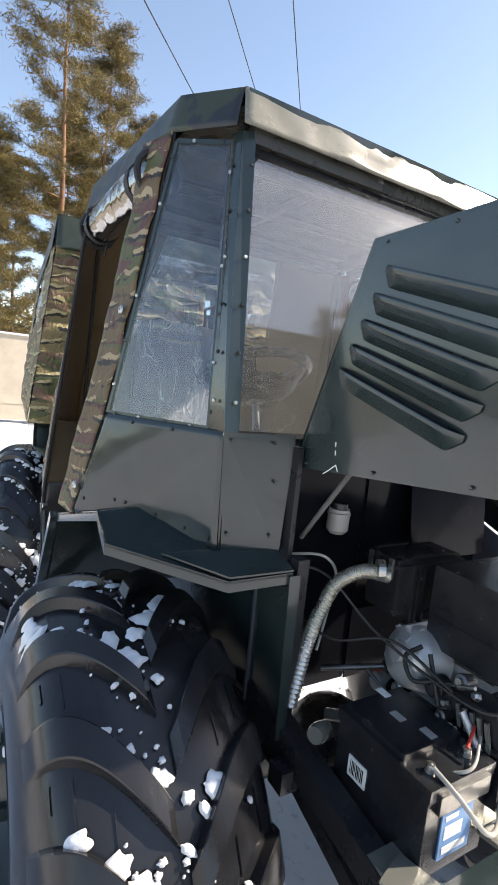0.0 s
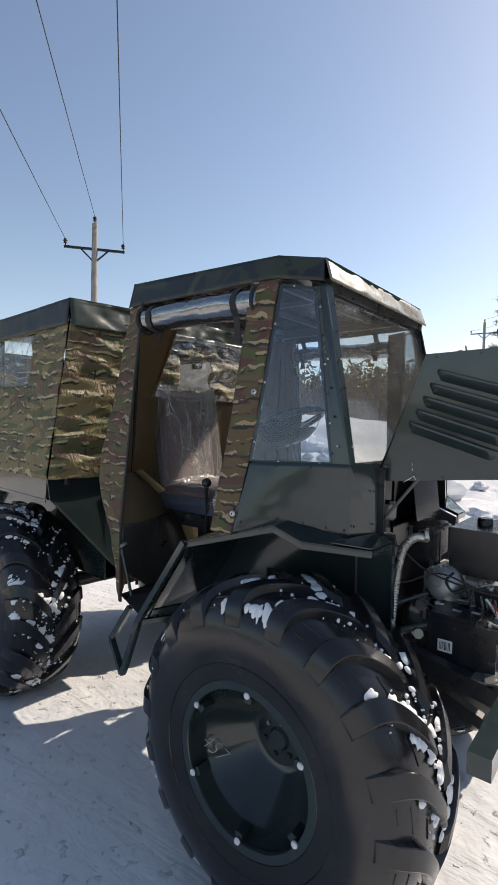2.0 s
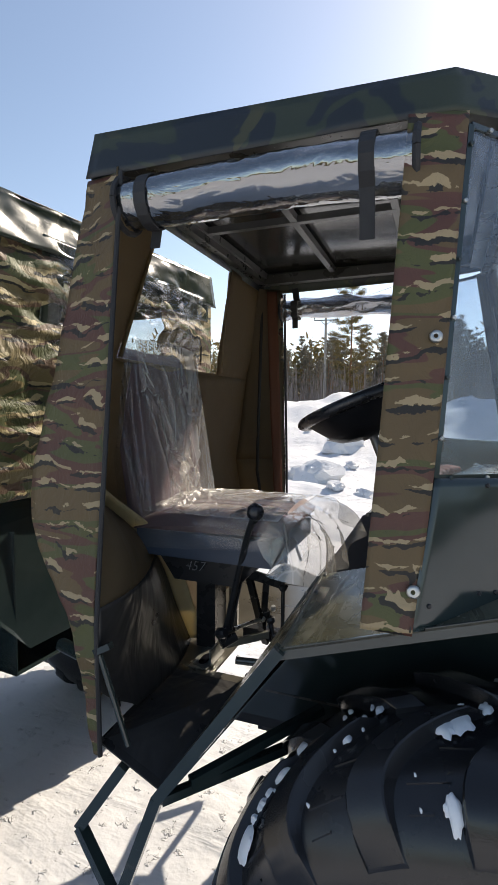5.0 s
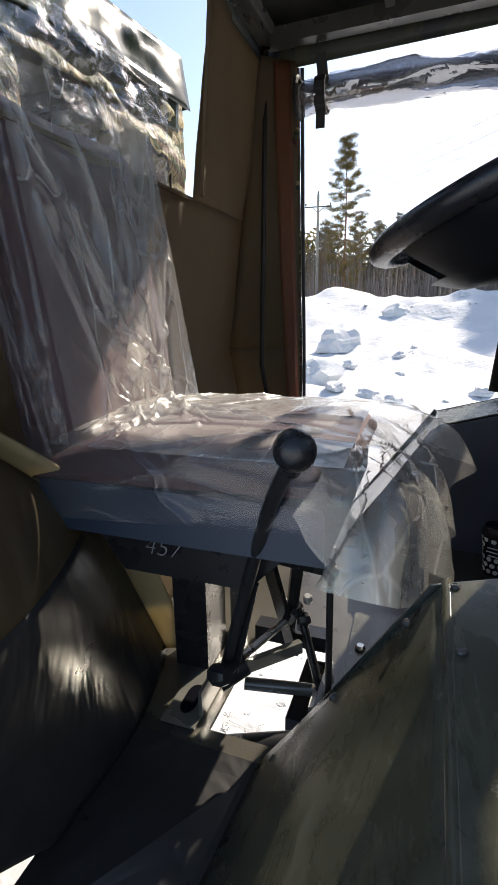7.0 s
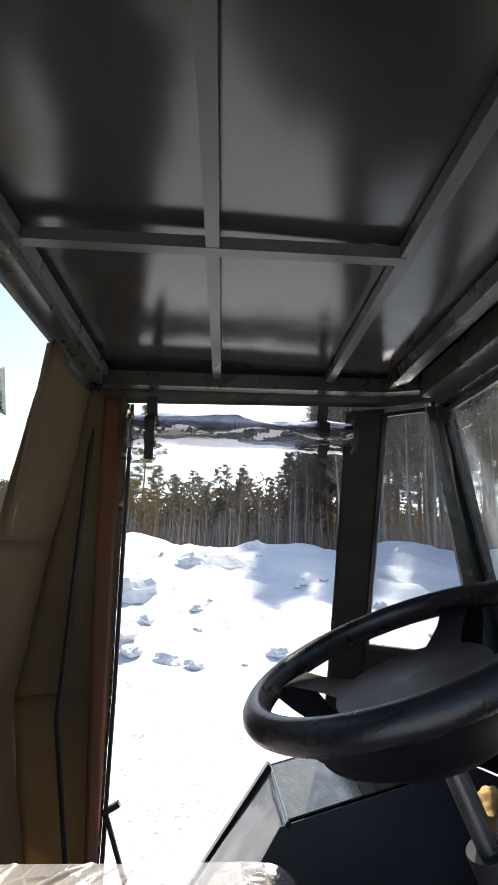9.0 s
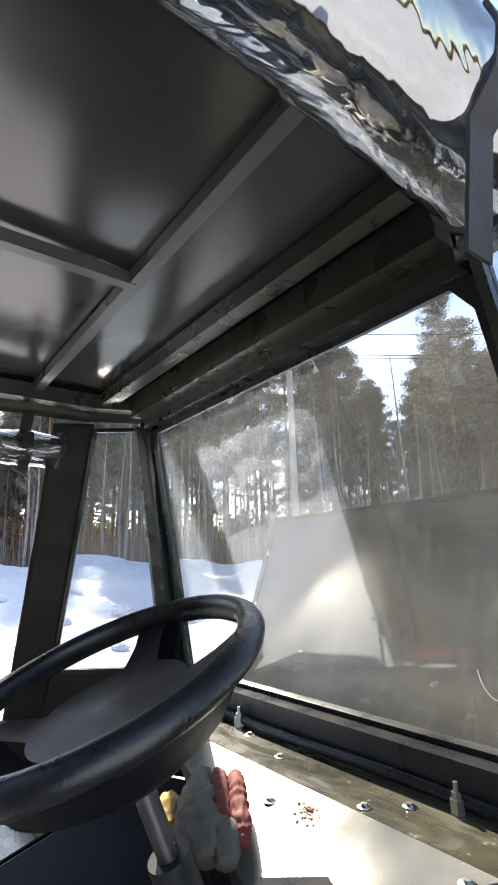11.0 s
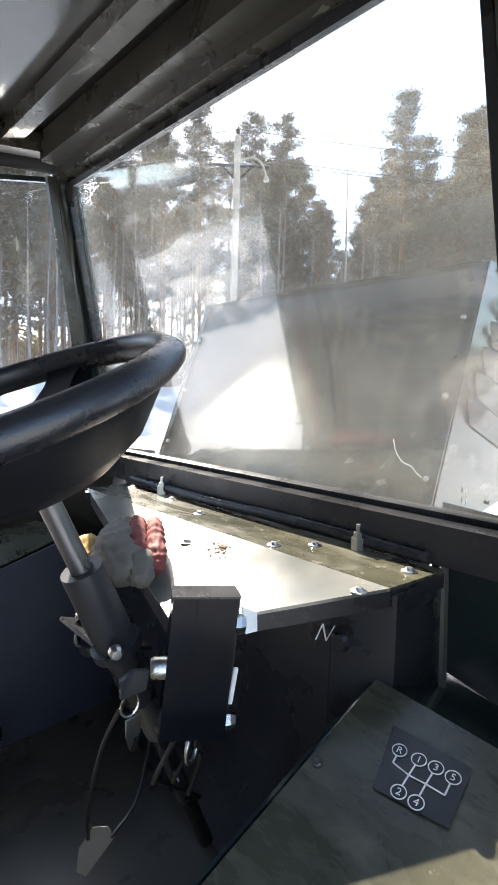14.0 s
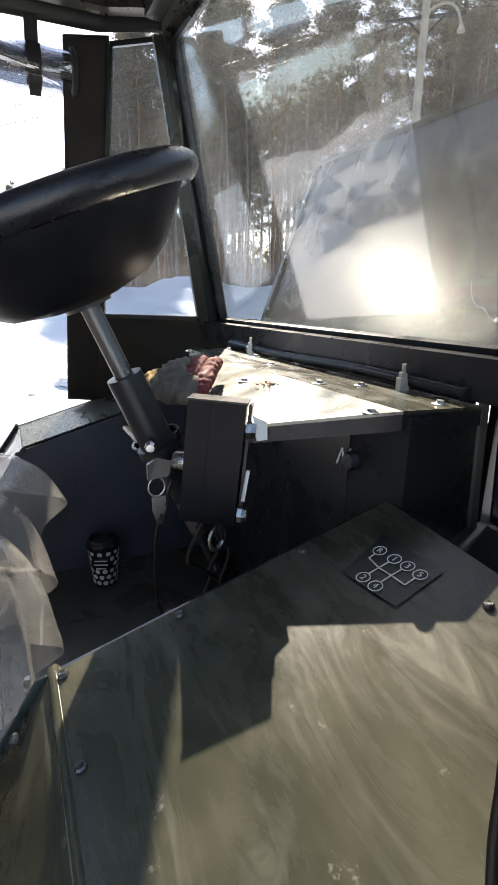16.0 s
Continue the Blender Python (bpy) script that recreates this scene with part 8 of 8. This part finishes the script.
# two-storey house beyond the yard, half hidden by the snow ridge
def house(x, y, yaw):
    hs = thing("house", "beige plastered house with a snow-covered gable roof", "house", at=on_ground(x, y))
    hs.rotation_euler = (0, 0, yaw)
    W, D, H, R = 3.6, 4.5, 6.2, 2.0
    bm = bmesh.new()
    slab(bm, [(-W, -D, -1), (W, -D, -1), (W, -D, H), (0, -D, H + R), (-W, -D, H)], 2 * D, (0, 1, 0))
    part("wall", bm, CONCRETE, hs)
    for sd in (-1, 1):
        bm = bmesh.new()
        slab(bm, [(0, -D - 0.4, H + R + 0.05), (sd * (W + 0.45), -D - 0.4, H - 0.2), (sd * (W + 0.45), D + 0.4, H - 0.2), (0, D + 0.4, H + R + 0.05)], 0.16, (0, 0, 1))
        part("roof", bm, SNOW, hs, "roof slope under snow")
    for wx in (-1.9, 0.0, 1.9):
        for wz in (1.2, 4.0):
            bm = bmesh.new()
            block(bm, (wx - 0.5, -D - 0.05, wz), (wx + 0.5, -D - 0.004, wz + 1.3))
            win = part("window", soften(bm, 0.02), POLE, hs)
            bm = bmesh.new()
            block(bm, (wx - 0.42, -D - 0.07, wz + 0.08), (wx + 0.42, -D - 0.052, wz + 1.22))
            part("pane", bm, GLOSSBLACK, win)


house(-31.0, 30.5, math.radians(42))

# ---- woods ----
def tuft(verts, faces, c, size, rng, n, fat=1.0):
    """A spray of short needle blades."""
    for _ in range(n):
        d = Vector((rng.gauss(0, 1), rng.gauss(0, 1), rng.gauss(0.25, 0.8))).normalized()
        s = d.orthogonal().normalized()
        s.rotate(Matrix.Rotation(rng.uniform(0, 6.28), 3, d))
        o = c + Vector((rng.gauss(0, 0.34), rng.gauss(0, 0.34), rng.gauss(0, 0.15))) * size
        L, w = size * rng.uniform(0.14, 0.32), size * rng.uniform(0.015, 0.03) * fat
        k = len(verts)
        verts += [o - s * w, o + s * w, o + d * L + s * w * 0.5, o + d * L - s * w * 0.5]
        faces.append((k, k + 1, k + 2, k + 3))


def pine_meshes(seed, H, start, spread, clumps, blades, size, fat=1.0, needles=None):
    rng = random.Random(seed)
    bm = bmesh.new()
    lean = Vector((rng.gauss(0, 0.012), rng.gauss(0, 0.012), 0))
    stem = [Vector((lean.x * z * z / H + 0.05 * math.sin(z * 0.6 + seed), lean.y * z * z / H, z)) for z in [H * k / 10 - (0.4 if k == 0 else 0) for k in range(11)]]
    r0 = 0.0085 * H
    tube(bm, stem, 0.2, 9, [r0 * (1 - 0.93 * k / 10) + 0.01 for k in range(11)])
    V_, F_ = [], []
    n = clumps
    ga = 2.4
    nl = max(12, int(n / 6))
    for i in range(nl):
        t = start + (1 - start) * (i + rng.random()) / nl
        z = H * t
        k = min(9, int(t * 10))
        base = stem[k].lerp(stem[k + 1], t * 10 - k)
        a = i * ga + rng.uniform(-0.5, 0.5)
        u = (t - start) / (1 - start)
        L = spread * (0.35 + 0.9 * math.sin(math.pi * min(1, 0.22 + u * 0.86))) * rng.uniform(0.6, 1.15)
        d = Vector((math.cos(a), math.sin(a), 0.05 + 0.5 * u))
        pts = [base, base + d * L * 0.5 + Vector((0, 0, -0.05 * L)), base + d * L + Vector((0, 0, 0.06 * L))]
        tube(bm, pts, 0.03, 4, [0.012 + 0.018 * (1 - u) * H / 14, 0.012, 0.005])
        m = 6
        for j in range(m):
            f = 0.35 + 0.65 * (j + rng.random() * 0.6) / m
            c = pts[0].lerp(pts[1], f * 2) if f < 0.5 else pts[1].lerp(pts[2], f * 2 - 1)
            c = c + Vector((rng.gauss(0, 0.16), rng.gauss(0, 0.16), rng.gauss(0.06, 0.10))) * spread * 0.42
            tuft(V_, F_, c, size * rng.uniform(0.7, 1.3), rng, blades, fat)
    for i in range(int(nl * 0.25)):  # dead stubs below the crown
        z = H * start * rng.uniform(0.45, 1)
        k = min(9, int(z / H * 10))
        a = rng.uniform(0, 6.28)
        b = stem[k] + Vector((0, 0, z - stem[k].z))
        tube(bm, [b, b + Vector((math.cos(a), math.sin(a), -0.1)) * rng.uniform(0.3, 1.2)], 0.01, 3)
    me = bpy.data.meshes.new("crown")
    me.from_pydata(V_, [], F_)
    me.materials.append(needles or NEEDLES)
    tm = bpy.data.meshes.new("trunk")
    bm.to_mesh(tm)
    bm.free()
    tm.materials.append(BARK)
    tm.polygons.foreach_set("use_smooth", [True] * len(tm.polygons))
    return tm, me


def bare_meshes(seed, H):
    rng = random.Random(seed)
    bm = bmesh.new()
    stem = [Vector((0.1 * math.sin(k * 0.7 + seed), 0.1 * math.cos(k * 0.5 + seed), H * k / 8 - (0.3 if k == 0 else 0))) for k in range(9)]
    tube(bm, stem, 0.1, 7, [0.0085 * H * (1 - 0.95 * k / 8) + 0.006 for k in range(9)])
    tw = bmesh.new()
    for i in range(46):
        t = rng.uniform(0.25, 0.98)
        k = min(7, int(t * 8))
        b = stem[k].lerp(stem[k + 1], t * 8 - k)
        a = rng.uniform(0, 6.28)
        L = H * 0.16 * (1.15 - t) * rng.uniform(0.7, 1.4)
        d = Vector((math.cos(a), math.sin(a), rng.uniform(0.5, 1.1))).normalized()
        e = b + d * L
        tube(tw, [b, b + d * L * 0.5 + Vector((0, 0, 0.04 * L)), e], 0.02, 4, [0.024 * (1.2 - t), 0.016 * (1.2 - t), 0.007])
        for _ in range(5):
            q = b + d * L * rng.uniform(0.3, 1)
            v = (d + Vector((rng.gauss(0, 0.6), rng.gauss(0, 0.6), rng.gauss(0.1, 0.5)))).normalized()
            tube(tw, [q, q + v * L * rng.uniform(0.25, 0.5)], 0.005, 3, [0.006, 0.003])
    out = []
    for m_, mat in ((bm, BIRCH), (tw, TWIGS)):
        me = bpy.data.meshes.new("wood")
        m_.to_mesh(me)
        m_.free()
        me.materials.append(mat)
        out.append(me)
    return out


PINES = [pine_meshes(1, 15, 0.34, 1.8, 270, 190, 0.50, 0.85), pine_meshes(2, 14, 0.24, 1.9, 300, 190, 0.50, 0.85), pine_meshes(3, 13, 0.45, 1.5, 230, 190, 0.50, 0.85), pine_meshes(4, 12, 0.10, 1.7, 320, 150, 0.48, 1.0)]
MID = [pine_meshes(5, 15, 0.34, 1.7, 200, 60, 0.6, 1.7, HAZENEEDLES), pine_meshes(6, 13, 0.25, 1.8, 210, 60, 0.6, 1.7, HAZENEEDLES)]
THIN = [pine_meshes(11, 13, 0.5, 1.1, 120, 50, 0.55, 1.7, HAZENEEDLES), pine_meshes(12, 12, 0.4, 1.2, 130, 50, 0.55, 1.7, HAZENEEDLES), pine_meshes(13, 14, 0.55, 1.0, 120, 50, 0.55, 1.7, HAZENEEDLES)]
FAR = [pine_meshes(15, 12, 0.10, 1.7, 150, 12, 0.9, 4.5, HAZENEEDLES), pine_meshes(16, 14, 0.2, 1.9, 150, 12, 0.9, 4.5, HAZENEEDLES)]
AIRY = [pine_meshes(31, 15, 0.32, 1.7, 230, 75, 0.5, 1.5, HAZENEEDLES), pine_meshes(32, 14, 0.22, 1.7, 270, 75, 0.5, 1.5, HAZENEEDLES), pine_meshes(33, 13, 0.42, 1.4, 190, 75, 0.5, 1.5, HAZENEEDLES), pine_meshes(34, 12, 0.12, 1.5, 270, 75, 0.45, 1.5, HAZENEEDLES)]
BARE = [bare_meshes(21, 10), bare_meshes(22, 8.5)]


def plant(kind, meshes, x, y, scale, turn, label, group):
    t = thing(kind, label, "tree", group, at=on_ground(x, y))
    t.rotation_euler = (0, 0, turn)
    t.scale = (scale, scale, scale)
    for nm, me in zip(("trunk", "crown"), meshes):
        o = new(nm, me)
        o.parent = t


TREES = random.Random(77)
LP = "tall pine with reddish trunk and sunlit needle crown"
# close pines beyond the fence
for x, y, k, sc in ((-16.6, 1.55, 0, 0.94), (-18.0, 2.9, 1, 0.92), (-18.6, 4.6, 3, 0.90), (-16.0, -0.3, 3, 0.66), (-21.5, 2.4, 2, 0.9), (-22.5, 4.6, 1, 0.72), (-18.2, -2.6, 1, 0.8), (-20.8, 0.6, 3, 0.75), (-22.5, -0.9, 0, 0.75), (-17.6, -5.0, 0, 0.85)):
    plant("pine_tree", PINES[k], x, y, sc, TREES.uniform(0, 6.28), LP, "pines by the fence")
# wood ahead of the vehicle: treetops follow an uneven skyline, given as (yaw in degrees, elevation of the tops)
SKYLINE = ((-76, 5), (-72, 15), (-69.5, 25), (-67, 27), (-65, 22), (-63, 25), (-60, 28), (-57.5, 23), (-54, 19), (-51, 21), (-48, 27), (-40, 28), (-30, 27), (-17, 26), (-12, 23), (-9, 14), (-6, 10), (6, 10), (14, 8.5), (34, 7))


def skyline(w):
    for (a, ea), (b, eb) in zip(SKYLINE, SKYLINE[1:]):
        if a <= w <= b:
            return ea + (eb - ea) * (w - a) / (b - a)
    return 4.0


def tree_height(x, y, w, share):
    """Height of a tree at a place whose top reaches that share of the skyline."""
    return 1.7 + math.hypot(x + 0.55, y + 0.72) * math.tan(math.radians(skyline(w) * share)) - ground_h(x, y)


def spot(w, r):
    a = math.radians(w)
    return -0.55 - r * math.sin(a), -0.72 + r * math.cos(a)


# the tall dense pines that stand out against the sky
for w, r, k, sh in ((-60.2, 43, 1, 1.03), (-67.6, 45, 3, 1.0), (-64.0, 50, 1, 0.86), (-47.3, 46, 0, 1.02), (-44.0, 49, 1, 1.0), (-38.5, 48, 2, 1.0), (-34.5, 50, 0, 1.02), (-29, 51, 1, 0.98), (-24, 52, 0, 1.0), (-18.5, 51, 1, 1.0), (-13, 52, 0, 1.0), (-70.3, 49, 2, 0.85), (-51.5, 47, 2, 0.95), (-57.6, 48, 0, 0.95)):
    x, y = spot(w, r)
    plant("pine_tree", AIRY[k], x, y, tree_height(x, y, w, sh) / (15, 14, 13, 12)[k], TREES.uniform(0, 6.28), "tall dense pine at the edge of the snowy wood", "pines in the wood ahead")
KINDS = MID + THIN
HEIGHTS = (15, 13, 13, 12, 14)
for i in range(165):
    w, r = (TREES.uniform(-73, -8) if i % 3 else TREES.uniform(-71, -44)), TREES.uniform(42, 64)
    x, y = spot(w, r)
    k = TREES.randrange(5)
    plant("pine_tree", KINDS[k], x, y, tree_height(x, y, w, TREES.uniform(0.62, 0.98)) / HEIGHTS[k], TREES.uniform(0, 6.28), "dark pine standing in the snowy wood", "pines in the wood ahead")
for i in range(110):
    w, r = TREES.uniform(-72, 5), TREES.uniform(34, 48)
    x, y = spot(w, r)
    k = i % 2
    plant("bare_tree", BARE[k], x, y, tree_height(x, y, w, TREES.uniform(0.35, 0.8)) / (10, 8.5)[k], TREES.uniform(0, 6.28), "leafless grey tree with fine twigs", "bare trees at the wood's edge")
x, y = spot(-54.5, 38)
plant("bare_tree", BARE[0], x, y, tree_height(x, y, -54.5, 1.2) / 10, 0.4, "leafless grey tree with fine twigs", "bare trees at the wood's edge")
# single tall spruce-like pine and the wood across the yard
x, y = spot(9.3, 46)
plant("pine_tree", PINES[3], x, y, 1.08, 1.0, "tall dense pine at the wood's edge", "pines across the yard")
for i in range(105):
    w, r = TREES.uniform(-12, 30), TREES.uniform(46, 72)
    x, y = spot(w, r)
    k = i % 5
    near = i % 2 == 0
    mesh, tall = (FAR[k % 2], (12, 14)[k % 2]) if near else ((THIN + MID)[k], (13, 12, 14, 15, 13)[k])
    plant("pine_tree", mesh, x, y, tree_height(x, y, w, TREES.uniform(0.55, 0.85) if near else TREES.uniform(0.75, 1.03)) / tall, TREES.uniform(0, 6.28), "slender pine in the far wood", "pines across the yard")


def far_woods():
    """Belt of distant trees all round, one mesh."""
    rng = random.Random(5)
    V_, F_, brown = [], [], []
    for i in range(3000):
        a = rng.uniform(0, 2 * math.pi)
        r = rng.uniform(66, 110)
        H = rng.uniform(8, 14) * (0.34 if 3.6 < a < 5.6 else 0.72)
        c = Vector((r * math.cos(a), r * math.sin(a), ground_h(r * math.cos(a), r * math.sin(a))))
        t = Vector((-math.sin(a), math.cos(a), 0))
        k = len(V_)
        V_ += [c - t * 0.12 - Vector((0, 0, 1)), c + t * 0.12 - Vector((0, 0, 1)), c + t * 0.03 + Vector((0, 0, H * 0.95)), c - t * 0.03 + Vector((0, 0, H * 0.95))]
        F_.append((k, k + 1, k + 2, k + 3))
        for j in range(26):
            u = rng.random()
            b = c + Vector((0, 0, H * (0.2 + 0.8 * u))) + t * rng.gauss(0, 1) * 0.9 * (1.15 - u)
            tuft(V_, F_, b, 3.2, rng, 3, 2.4)
    for i in range(9000):  # brown undergrowth in front of the belt
        a = math.radians(rng.uniform(20, 130))
        r = rng.uniform(40, 66)
        c = Vector((r * math.cos(a), r * math.sin(a), ground_h(r * math.cos(a), r * math.sin(a)) - 0.3))
        t = Vector((-math.sin(a), math.cos(a), 0))
        H, w = rng.uniform(1.2, 4.2), rng.uniform(0.012, 0.03)
        lean = t * rng.gauss(0, 0.25)
        k = len(V_)
        V_ += [c - t * w, c + t * w, c + t * w * 0.4 + lean + Vector((0, 0, H)), c - t * w * 0.4 + lean + Vector((0, 0, H))]
        F_.append((k, k + 1, k + 2, k + 3))
        brown.append(len(F_) - 1)
    me = bpy.data.meshes.new("far_woods")
    me.from_pydata(V_, [], F_)
    me.materials.append(NEEDLES)
    me.materials.append(TWIGS)
    for k in brown:
        me.polygons[k].material_index = 1
    tagged(new("far_woods", me), "dark belt of distant woods on the horizon", "woods", kind="stuff")


far_woods()
